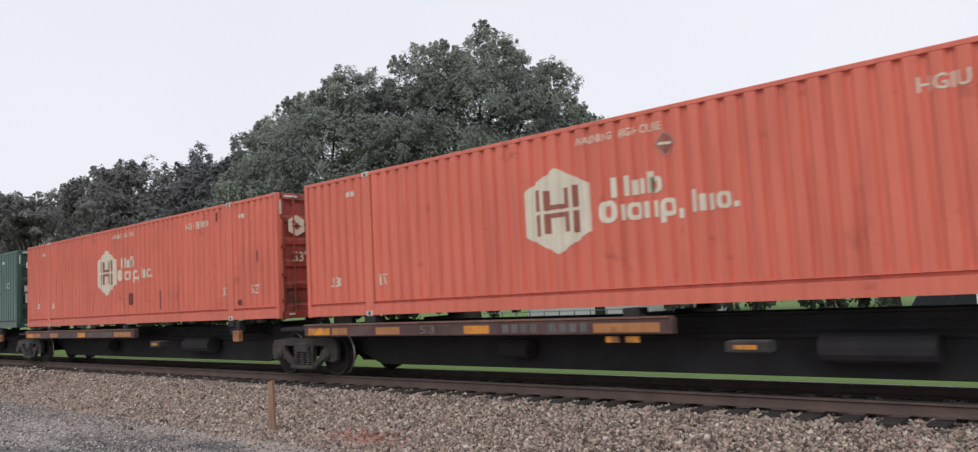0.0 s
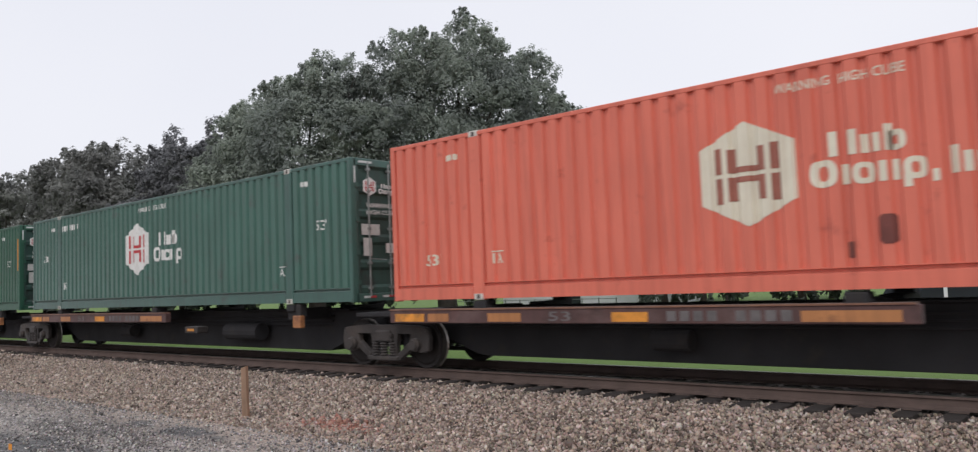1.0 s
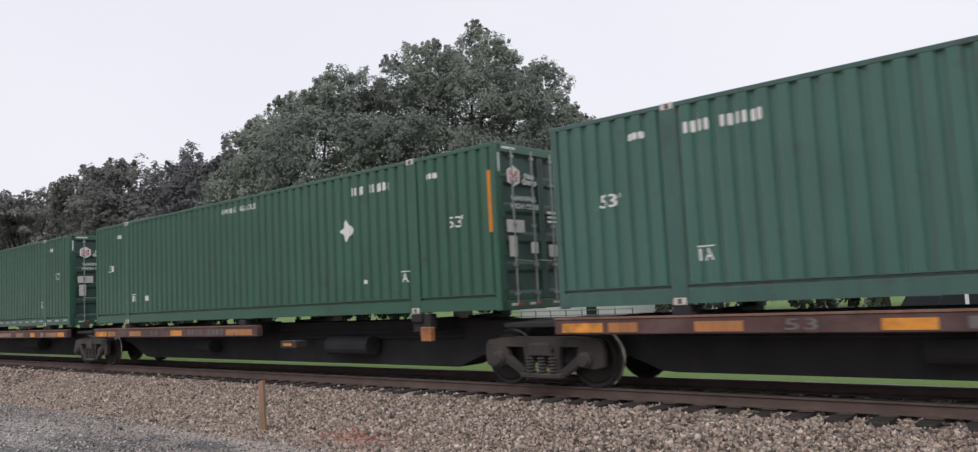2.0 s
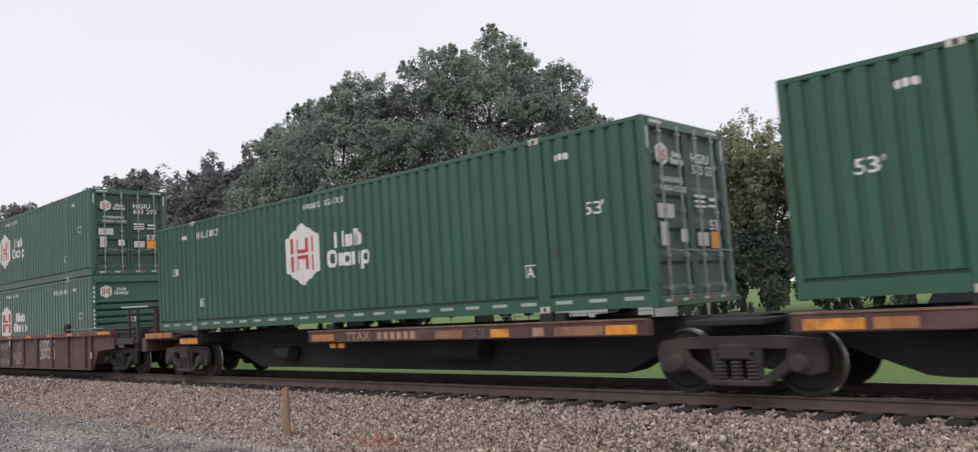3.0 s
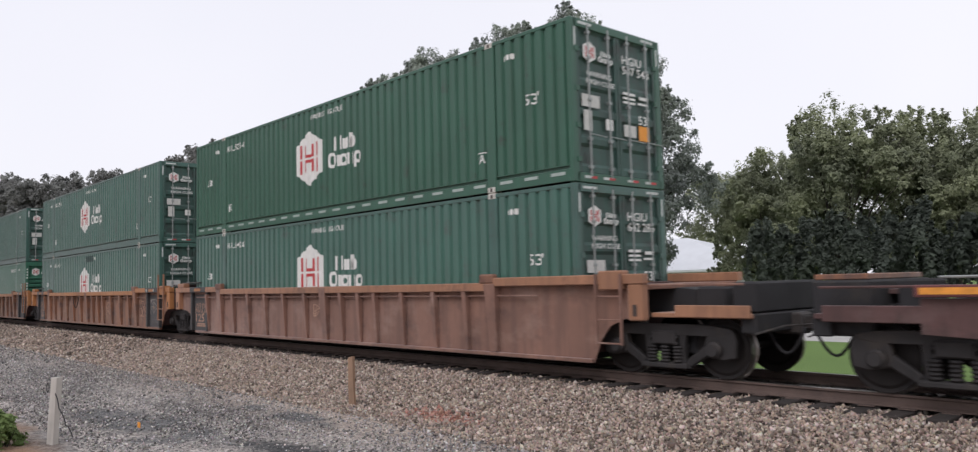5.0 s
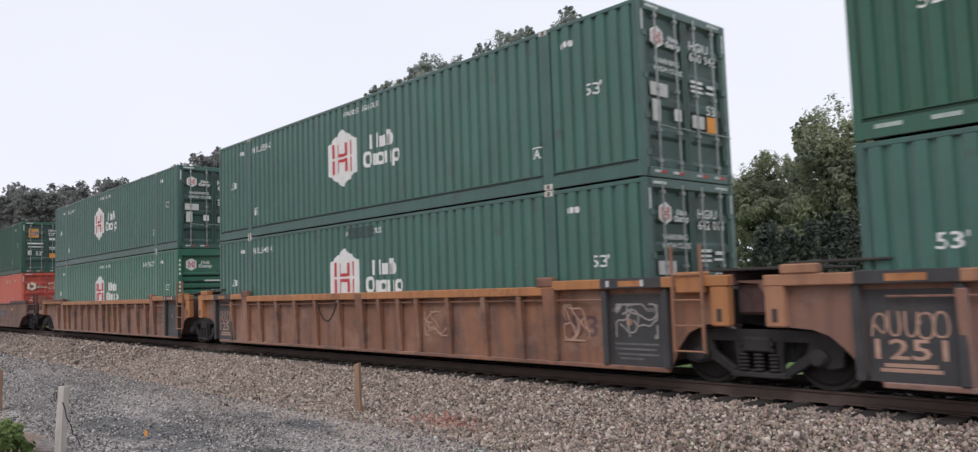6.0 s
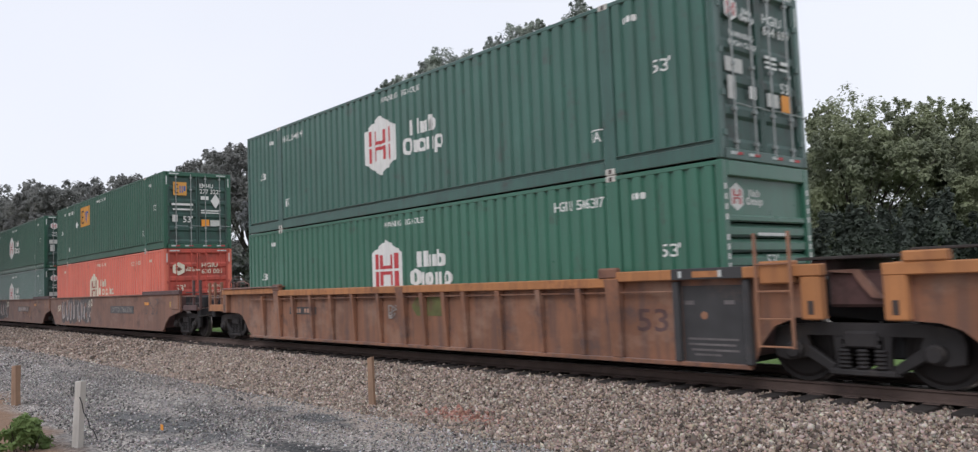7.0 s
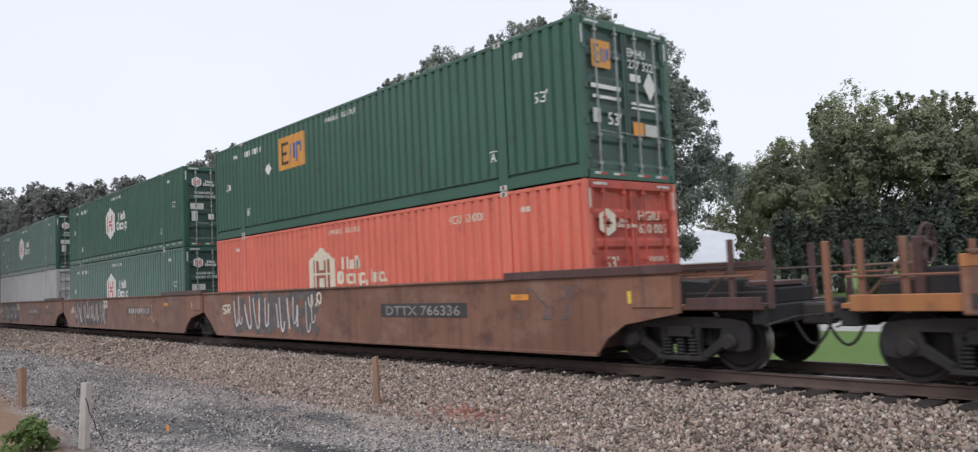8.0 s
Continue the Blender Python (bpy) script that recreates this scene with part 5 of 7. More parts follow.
def well_common(c, side_m, end_m, front_x, front_open, rear_open, deck_z, front_posts=True, rear_posts=True):
    """Floor, bulkheads, end bodies over the bogies, couplers."""
    part("well_floor", boxes((0.2, 16.0, -1.2, 1.2, 0.16, FLOOR_WELL - 0.008)), BLACK, c)
    for a, b in ((-0.12, -0.04), (16.2, 16.28)):
        part("bulkhead", bevelled(boxes((a, b, -1.3, 1.3, 0.3, deck_z - 0.05)), 0.01), BROWN, c)
    reach = front_x + (1.4 if front_open else 0.2)
    bm = bmesh.new()
    prism(bm, ((16.28, 0.95), (reach, 0.80), (reach, deck_z - 0.28), (16.9, deck_z - 0.08), (16.28, deck_z - 0.08)), -0.55, 0.55)
    part("end_body", bevelled(bm, 0.02), BLACK, c)
    back = -2.9 if rear_open else -1.5
    bm = bmesh.new()
    prism(bm, ((back, 0.80), (-0.12, 0.95), (-0.12, deck_z - 0.08), (-0.7, deck_z - 0.08), (back, deck_z - 0.28)), -0.55, 0.55)
    part("end_body", bevelled(bm, 0.02), BLACK, c)
    bogie(c, front_x, BOGIE_SHADED)
    if front_open:
        part("end_platform", bevelled(boxes((17.6, 19.3, -1.25, 1.25, 0.93, 1.0)), 0.01), end_m, c)
        part("platform_edge", bevelled(boxes((18.06, 19.3, -1.30, -1.25, 0.94, 1.12)), 0.01), BOGIE if end_m is BROWN else BROWN if end_m is SMOOTHBROWN else end_m, c)
        part("grab_rail", tube(((16.4, -1.26, 1.42), (19.2, -1.26, 1.42)), 0.018), side_m, c)
        if front_posts:
            posts(c, (18.82, 19.42), 0.95, 1.96, BOGIE if end_m is BROWN else BROWN)
            for z_ in (1.18, 1.55):
                part("cross_rail", tube(((18.0, -1.18, z_), (19.42, -1.18, z_)), 0.016), BOGIE, c)
            part("cross_rail", tube(((19.3, -1.2, 1.5), (19.3, 1.2, 1.5)), 0.016), BROWN, c)
            part("brace", tube(((18.2, -1.18, 1.0), (18.82, -1.2, 1.55)), 0.018), BROWN, c)
            posts(c, (18.82, 19.42), 0.95, 1.9, BROWN, 1.2)
        part("uncoupling_lever", tube(((19.35, -1.3, 0.72), (19.4, -0.5, 0.80), (19.75, -0.1, 0.82)), 0.014), BOGIE, c)
        part("deck_grating", bevelled(boxes((17.9, 19.1, -0.5, 0.5, 1.25, 1.32)), 0.01), BROWN, c)
        part("brake_box", bevelled(boxes((18.1, 18.6, -0.75, -0.35, 1.0, 1.38)), 0.03), BLACK, c)
        part("end_sill", bevelled(boxes((19.1, 19.35, -1.2, 1.2, 0.72, 1.0)), 0.02), BLACK, c)
        coupler(c, 19.3, 1)
    if rear_open:
        bogie(c, -1.5, BOGIE_SHADED)
        part("end_platform", bevelled(boxes((-3.1, -1.5, -1.25, 1.25, 0.95, 1.02)), 0.01), end_m, c)
        part("platform_edge", bevelled(boxes((-2.95, -1.62, -1.34, -1.25, 0.92, 1.13)), 0.01), end_m, c)
        part("grab_rail", tube(((-3.0, -1.26, 1.36), (-1.0, -1.26, 1.36)), 0.018), side_m, c)
        if rear_posts:
            posts(c, (-3.28, -2.83, -2.3), 0.90, 1.84, side_m)
            for z_ in (1.42,):
                part("cross_rail", tube(((-3.28, -1.18, z_), (-2.3, -1.18, z_)), 0.016), side_m, c)
            part("cross_rail", tube(((-3.05, -1.2, 1.5), (-3.05, 1.2, 1.5)), 0.016), side_m, c)
            part("brace", tube(((-2.83, -1.2, 1.05), (-2.3, -1.2, 1.6)), 0.018), side_m, c)
            posts(c, (-3.1, -2.3), 0.90, 1.80, side_m, 1.2)
            brake_wheel(c, -2.2, -0.7, 1.74)
        part("uncoupling_lever", tube(((-3.15, -1.3, 0.72), (-3.2, -0.5, 0.80), (-3.55, -0.1, 0.82)), 0.014), BOGIE, c)
        part("deck_grating", bevelled(boxes((-2.9, -1.7, -0.5, 0.5, 1.25, 1.32)), 0.01), BROWN, c)
        part("brake_box", bevelled(boxes((-2.2, -1.75, -0.8, -0.35, 1.0, 1.45)), 0.03), BLACK, c)
        part("end_sill", bevelled(boxes((-3.15, -2.9, -1.2, 1.2, 0.72, 1.0)), 0.02), BLACK, c)
        coupler(c, -3.1, -1)


def wedge(x, half_low, half_high, z0, z1, y_in, y_low, y_high):
    """An upright rib that grows deeper and wider from its foot to its head."""
    bm = bmesh.new()
    lo = [bm.verts.new(p) for p in ((x - half_low, y_low, z0), (x + half_low, y_low, z0), (x + half_low, y_in, z0), (x - half_low, y_in, z0))]
    hi = [bm.verts.new(p) for p in ((x - half_high, y_high, z1), (x + half_high, y_high, z1), (x + half_high, y_in, z1), (x - half_high, y_in, z1))]
    bm.faces.new(lo[::-1])
    bm.faces.new(hi)
    for k in range(4):
        bm.faces.new((lo[k], lo[(k + 1) % 4], hi[(k + 1) % 4], hi[k]))
    return bevelled(bm, 0.01)


def side_sheets(c, outline, m, y_out=1.385, t=0.05):
    for s in (-1, 1):
        bm = bmesh.new()
        prism(bm, outline, min(s * y_out, s * (y_out - t)), max(s * y_out, s * (y_out - t)))
        part("side_sheet", bm, m, c)


def maroon_well(x):
    m = pose(x, MID, 0)
    c = thing("well_car", "weathered brown well car with maroon sill and sprayed graffiti", "rail car", "cars of the train", at=m)
    MOVERS.append((c, m))
    side_sheets(c, ((0.14, 0.17), (16.35, 0.17), (16.78, 0.74), (18.02, 0.82), (18.02, 1.22), (-1.75, 1.22), (-1.75, 0.80), (-0.4, 0.72)), BROWN, 1.36)
    for s in (-1, 1):
        part("top_sill", bevelled(boxes((-1.78, 18.04, min(s * 1.46, s * 1.33), max(s * 1.46, s * 1.33), 1.235, 1.38)), 0.012), MAROON, c, "maroon painted sill")
        part("bottom_sill", bevelled(boxes((0.2, 16.3, min(s * 1.40, s * 1.3), max(s * 1.40, s * 1.3), 0.14, 0.21)), 0.01), BROWN, c)
    for i in range(12):
        rx = 0.57 + i * 1.522 if i < 11 else 16.3
        for s in (-1, 1):
            bm = bmesh.new()
            prism(bm, ((rx - 0.09, 0.2), (rx + 0.09, 0.2), (rx + 0.09, 1.235), (rx - 0.09, 1.235)), min(s * 1.44, s * 1.36), max(s * 1.44, s * 1.36))
            part("rib", bevelled(bm, 0.015), BROWN, c)
    for i, a in enumerate((-1.72, 1.42, 3.65, 5.85, 8.05, 10.25, 12.45, 14.4, 17.02)):
        part("reflector", boxes((a, a + (0.93 if i in (0, 8) else 0.47), -1.468, -1.461, 1.27, 1.35)), REFLECT, c)
    part("guide_block", bevelled(boxes((2.05, 2.42, -1.40, -1.30, 1.38, 1.70)), 0.05), BLACK, c)
    part("guide_block", bevelled(boxes((13.9, 14.3, -1.40, -1.30, 1.38, 1.68)), 0.05), BLACK, c)
    part("grab_rail", tube(((-1.5, -1.42, 1.47), (1.95, -1.42, 1.47)), 0.016), GALV, c, "bright handrail")
    part("grab_rail", tube(((14.2, -1.42, 1.47), (17.4, -1.42, 1.47)), 0.016), GALV, c, "bright handrail")
    y = -1.364
    bm = words("53", 0.86, 0.52, 0.44, 0.64)
    for v in bm.verts:
        v.co.y = y
    part("car_size_mark", bm, FADED_PINK, c, "faded stencilled number")
    for i, (a, b, lo, hi, n) in enumerate(((0.35, 1.5, 0.25, 0.42, 6), (1.55, 1.95, 0.48, 0.72, 3), (2.4, 3.0, 0.28, 0.40, 3), (3.75, 4.75, 0.46, 0.70, 4), (4.0, 4.5, 0.28, 0.38, 3), (5.35, 6.1, 0.86, 1.06, 4), (5.5, 6.0, 0.72, 0.84, 3), (6.25, 6.6, 0.8, 1.08, 2), (5.30, 6.55, 0.24, 0.50, 6), (7.2, 7.8, 0.70, 0.82, 3), (8.72, 9.22, 0.32, 0.44, 3))):
        part("graffiti", tag_letters(bmesh.new(), a, b, lo, hi, y, 70 + i, n + 1, 0.030), SPRAY if i % 3 else SPRAY_GREY, c, "sprayed white graffiti")
    for i, (text, a, b, lo, hi) in enumerate((("RACER", 6.90, 7.80, 0.85, 1.08), ("GENITAL", 6.86, 8.08, 0.25, 0.50), ("ULCER", 8.42, 9.40, 0.47, 0.71))):
        part("graffiti", sprayed_word(text, a, b, lo, hi, y, 90 + i), SPRAY, c, "sprayed white word")
    heart = [(9.44, 0.86), (9.28, 1.02), (9.30, 1.11), (9.40, 1.11), (9.44, 1.04), (9.50, 1.12), (9.61, 1.10), (9.60, 1.0), (9.45, 0.85)]
    bm = bmesh.new()
    ribbon(bm, rounded_line(heart), 0.032, y)
    part("graffiti", bm, SPRAY, c, "sprayed white heart")
    part("graffiti", tag_letters(bmesh.new(), 11.45, 12.95, 0.55, 1.10, y, 105, 6, 0.13), STENCIL, c, "faded filled letters")
    part("graffiti", tag_letters(bmesh.new(), 11.42, 12.98, 0.53, 1.12, y - 0.012, 105, 6, 0.034), SPRAY_WHITE, c, "white outlined letters")
    for a, b, lo, hi in ((14.0, 14.45, 0.78, 1.02), (14.6, 15.3, 0.98, 1.02), (14.8, 15.2, 0.86, 0.94), (15.55, 15.95, 0.90, 0.93), (15.55, 16.05, 0.74, 0.77)):
        part("graffiti", tag_letters(bmesh.new(), a, b, lo, hi, y, int(a * 10), 4, 0.014), SPRAY_GREY, c, "faint chalk marks")
    for a, b, lo, hi in ((2.35, 2.9, 0.66, 0.84), (3.9, 5.0, 0.80, 0.98), (5.6, 6.0, 0.62, 0.76), (6.15, 6.55, 0.6, 0.72), (7.3, 7.75, 0.58, 0.68)):
        k = max(2, round((b - a) / 0.17))
        for i in range(k):
            part("faded_stencil", flat_on([rect(a + i * (b - a) / k, a + (i + 0.75) * (b - a) / k, lo, hi)], y), SMOOTHBROWN, c)
    bm = boxes((8.25, 8.33, -1.47, -1.445, 0.98, 1.18))
    part("reflector", bm, REFLECT_W, c)
    for a in (9.9, 9.98):
        q = (a - 9.9)
        bm = bmesh.new()
        for r_ in (rect(8.92 + q, 9.22 - q, 0.80 + q, 0.815 + q), rect(8.92 + q, 9.22 - q, 1.065 - q, 1.08 - q), rect(8.92 + q, 8.935 + q, 0.80 + q, 1.08 - q), rect(9.205 - q, 9.22 - q, 0.80 + q, 1.08 - q)):
            bm.faces.new([bm.verts.new((px, y, pz)) for px, pz in r_])
        part("faded_stencil", bm, SPRAY, c)
    part("slot", boxes((17.72, 17.80, -1.367, -1.361, 0.93, 1.10)), LOGO_DARK, c)
    part("paint_patch", boxes((16.35, 16.52, -1.448, -1.441, 0.52, 0.72)), FADED_PINK, c, "worn pale patch")
    for a, b in ((0.15, 0.55), (0.9, 1.05), (15.35, 15.5)):
        part("worn_paint", boxes((a, b, -1.466, -1.461, 1.275, 1.345)), FADED_PINK, c)
    brake_wheel(c, 19.2, -0.45, 1.88)
    part("end_housing", bevelled(boxes((-3.2, -2.42, -1.05, 1.05, 0.72, 1.45)), 0.03), BLACK, c)
    part("end_grating", bevelled(boxes((-3.2, -2.5, -0.95, 0.95, 1.455, 1.53)), 0.01), RUST_ORANGE, c)
    well_common(c, BROWN, BROWN, 17.75, True, True, 1.36, True, False)
    return c


def orange_well(x, front_x, front_open, rear_open, side_m, sill_m, stencil, label):
    m = pose(x, MID, 0)
    back = -1.60 if rear_open else -1.26
    c = thing("well_car", label, "rail car", "cars of the train", at=m)
    MOVERS.append((c, m))
    side_sheets(c, ((0.18, 0.20), (16.50, 0.20), (16.66, 0.55), (16.85, 0.78), (17.15, 0.90), (17.60, 0.92), (17.60, 1.45), (back + 0.02, 1.45), (back + 0.02, 0.88), (-0.95, 0.87), (-0.68, 0.85), (-0.46, 0.77), (-0.28, 0.62), (-0.10, 0.42)), side_m, 1.327, 0.02)
    for s in (-1, 1):
        a, b = min(s * 1.485, s * 1.31), max(s * 1.485, s * 1.31)
        part("top_sill", bevelled(boxes((2.2, 14.0, a, b, 1.36, 1.52)), 0.014), sill_m, c, "worn orange sill")
        part("end_cap", bevelled(boxes((14.0, 17.62, a, b, 1.45, 1.61)), 0.014), sill_m, c)
        part("end_cap", bevelled(boxes((back, 2.15, a, b, 1.43, 1.585)), 0.014), sill_m, c)
        part("bottom_sill", bevelled(boxes((0.2, 16.5, min(s * 1.41, s * 1.3), max(s * 1.41, s * 1.3), 0.17, 0.235)), 0.01), side_m, c)
        part("side_pipe", rod(bmesh.new(), (0.3, s * 1.405, 1.275), (15.3, s * 1.405, 1.275), 0.015, 6), side_m, c)
    for i, rx in enumerate((1.13, 2.97, 3.96, 4.99, 6.03, 7.15, 8.85, 9.60, 10.26, 11.29, 12.38, 13.36)):
        for s in (-1, 1):
            part("rib", wedge(rx, 0.045, 0.06, 0.24, 1.36, s * 1.328, s * 1.398, s * 1.478), side_m, c)
    for rx in (2.08, 8.08, 14.12):
        for s in (-1, 1):
            part("main_post", wedge(rx, 0.10, 0.15, 0.24, 1.5, s * 1.328, s * 1.400, s * 1.50), side_m, c)
    for rx in (2.1, 14.05):
        part("guide_bracket", bevelled(boxes((rx - 0.2, rx + 0.2, -1.505, -1.36, 1.50, 1.68)), 0.03), SMOOTHBROWN, c)
    panels = ([] if front_open else [(15.38, 16.44, 1.36)]) + ([(0.0, 1.05, 1.36)] if stencil else [])
    for a, b, top in panels:
        part("stencil_panel", boxes((a, b, -1.335, -1.328, 0.24, top)), PLATE, c, "black stencil panel")
        for p_ in (a - 0.06, b + 0.06):
            part("panel_post", bevelled(boxes((p_ - 0.05, p_ + 0.05, -1.440, -1.328, 0.24, 1.43)), 0.012), PLATE, c, "black painted post")
    y = -1.339
    if not front_open:
        for z, a, b in ((0.56, 15.45, 16.3), (0.48, 15.45, 16.25), (0.40, 15.5, 16.3), (0.33, 15.55, 16.0)):
            part("small_writing", boxes((a, b, y, y + 0.003, z, z + 0.03)), SPRAY_GREY, c)
        for a in (15.42, 16.1):
            part("small_writing", boxes((a, a + 0.16, y, y + 0.003, 1.08, 1.14)), SPRAY_GREY, c)
            part("sill_tag", boxes((a + 0.02, a + 0.07, -1.500, -1.494, 1.48, 1.58)), REFLECT_W, c)
        part("round_sign", rod(bmesh.new(), (15.75, y, 0.92), (15.75, y + 0.003, 0.92), 0.06, 12), DULL_ORANGE, c)
    for a, b, z0 in ([] if front_open else [(15.3, 16.5, 1.452)]) + ([(-0.05, 1.15, 1.432)] if stencil else []):
        part("cap_sleeve", bevelled(boxes((a, b, -1.493, -1.30, z0, z0 + 0.165)), 0.008), PLATE, c, "black painted stretch of the sill")
        part("worn_paint", boxes((a + 0.38, a + 0.85, -1.498, -1.494, z0 + 0.03, z0 + 0.12)), ORANGE, c)
    if stencil:
        bm = words(stencil, 0.10, 0.51, 0.25, 0.82)
        for v in bm.verts:
            v.co.y = y
        part("car_number", bm, FADED_PINK, c)
        for a, b, z0 in ((0.2, 0.8, 0.42), (0.15, 0.85, 0.36)):
            part("small_writing", boxes((a, b, y, y + 0.003, z0, z0 + 0.045)), FADED_PINK, c)
        part("graffiti", tag_letters(bmesh.new(), 0.08, 0.98, 0.80, 1.08, y, 61, 5, 0.026), FADED_PINK, c, "faded scribble")
    else:
        part("stencil_panel", boxes((2.62, 4.08, -1.335, -1.328, 0.86, 1.05)), PLATE, c, "dark stencil panel")
        for i in range(9):
            part("car_number", boxes((2.70 + 0.15 * i, 2.80 + 0.15 * i, y, y + 0.003, 0.90, 1.01)), FADED_PINK if i != 4 else PLATE, c)
    if not front_open:
        part("car_size_mark", flat_words("53", 14.5, 0.66, 0.36, 0.6, -1.331), BROWN, c, "dark stencilled number")
    # brake chain hanging from the sill
    pts = [(6.25 + 0.089 * k, -1.49, 1.29 - 0.44 * math.sin(math.pi * k / 10) ** 0.8) for k in range(11)]
    if not front_open and not rear_open:
        part("hanging_chain", tube(pts, 0.018), BLACK, c)
    part("sill_cover", bevelled(boxes((16.76, 17.24, -1.51, -1.3, 1.36, 1.67)), 0.02), sill_m, c)
    ladder(c, 16.74, 17.24, 0.50, 1.62 if front_open else 2.06, side_m if front_open else DULL_ORANGE, -1.54)
    for a, b in ((17.32, 17.60), (back, back + 0.28)):
        part("end_post", bevelled(boxes((a, b, -1.475, -1.30, 0.88, 1.45)), 0.02), side_m if rear_open and a < 0 else sill_m, c, "worn end post")
        part("slot", boxes(((a + b) / 2 - 0.04, (a + b) / 2 + 0.04, -1.481, -1.476, 0.95, 1.13)), LOGO_DARK, c)
    if rear_open:
        part("paint_stain", flat_on([rounded(8.36, 9.6, 0.86, 1.26, 0.4)], -1.333), MOSS, c, "thin green paint stain")
        part("tread_board", bevelled(boxes((back + 0.1, 2.3, -1.53, -1.15, 1.60, 1.635)), 0.006), PINKBROWN, c, "dusty tread board")
        part("grab_rail", tube(((-0.9, -1.3, 1.63), (-0.85, -1.3, 1.80), (-0.45, -1.3, 1.83), (-0.05, -1.3, 1.74), (0.0, -1.3, 1.63)), 0.016), PINKBROWN, c)
    else:
        part("end_block", bevelled(boxes((back + 0.25, back + 0.75, -1.50, -1.3, 1.585, 1.72)), 0.02), sill_m, c)
        part("tread_strip", bevelled(boxes((back + 0.3, 0.35, -1.36, -1.1, 1.722, 1.755)), 0.006), BOGIE, c)
    if not front_open:
        part("walkway", bevelled(boxes((17.14, 18.28, -1.18, 1.18, 1.66, 1.70)), 0.006), BOGIE, c)
        part("walkway_bracket", bevelled(boxes((17.3, 17.5, -1.1, 1.1, 1.44, 1.66)), 0.02), BROWN, c)
        part("joint_housing", bevelled(boxes((17.45, 18.22, -0.95, 0.95, 1.02, 1.50)), 0.04), BROWN, c)
        bm = bmesh.new()
        prism(bm, ((18.05, 1.15), (18.2, 1.13), (18.0, 1.40), (17.92, 1.52), (17.5, 1.52), (17.5, 1.49), (17.82, 1.47), (17.9, 1.34)), -1.02, -0.97)
        part("bent_plate", bm, PINKBROWN, c, "bent pale plate over the joint")
    else:
        part("walkway", bevelled(boxes((16.5, 17.6, -1.3, 1.3, 1.36, 1.44)), 0.01), SMOOTHBROWN, c)
        part("end_housing", bevelled(boxes((18.9, 19.28, -1.05, 1.05, 1.0, 1.45)), 0.03), BLACK, c)
    # faded scrawls on the side sheets
    for n_, (a, b, lo, hi) in enumerate(((10.42, 11.15, 0.60, 1.08), (14.36, 15.03, 0.60, 1.20), (15.5, 16.3, 0.68, 1.20)) if front_x < 17.85 and not front_open else ((7.46, 8.06, 0.80, 1.08),)):
        part("graffiti", strokes(bmesh.new(), a, b, lo, hi, -1.341, 120 + n_ + int(a), 9, 0.028), STENCIL if n_ == 2 or rear_open else FADED_PINK, c, "faded pale scrawl")
    part("walkway", bevelled(boxes((back + 0.1, -0.2, -1.3, 1.3, 1.36, 1.42)), 0.01), SMOOTHBROWN, c)
    well_common(c, side_m, sill_m, front_x, front_open, rear_open, 1.52, False)
    return c


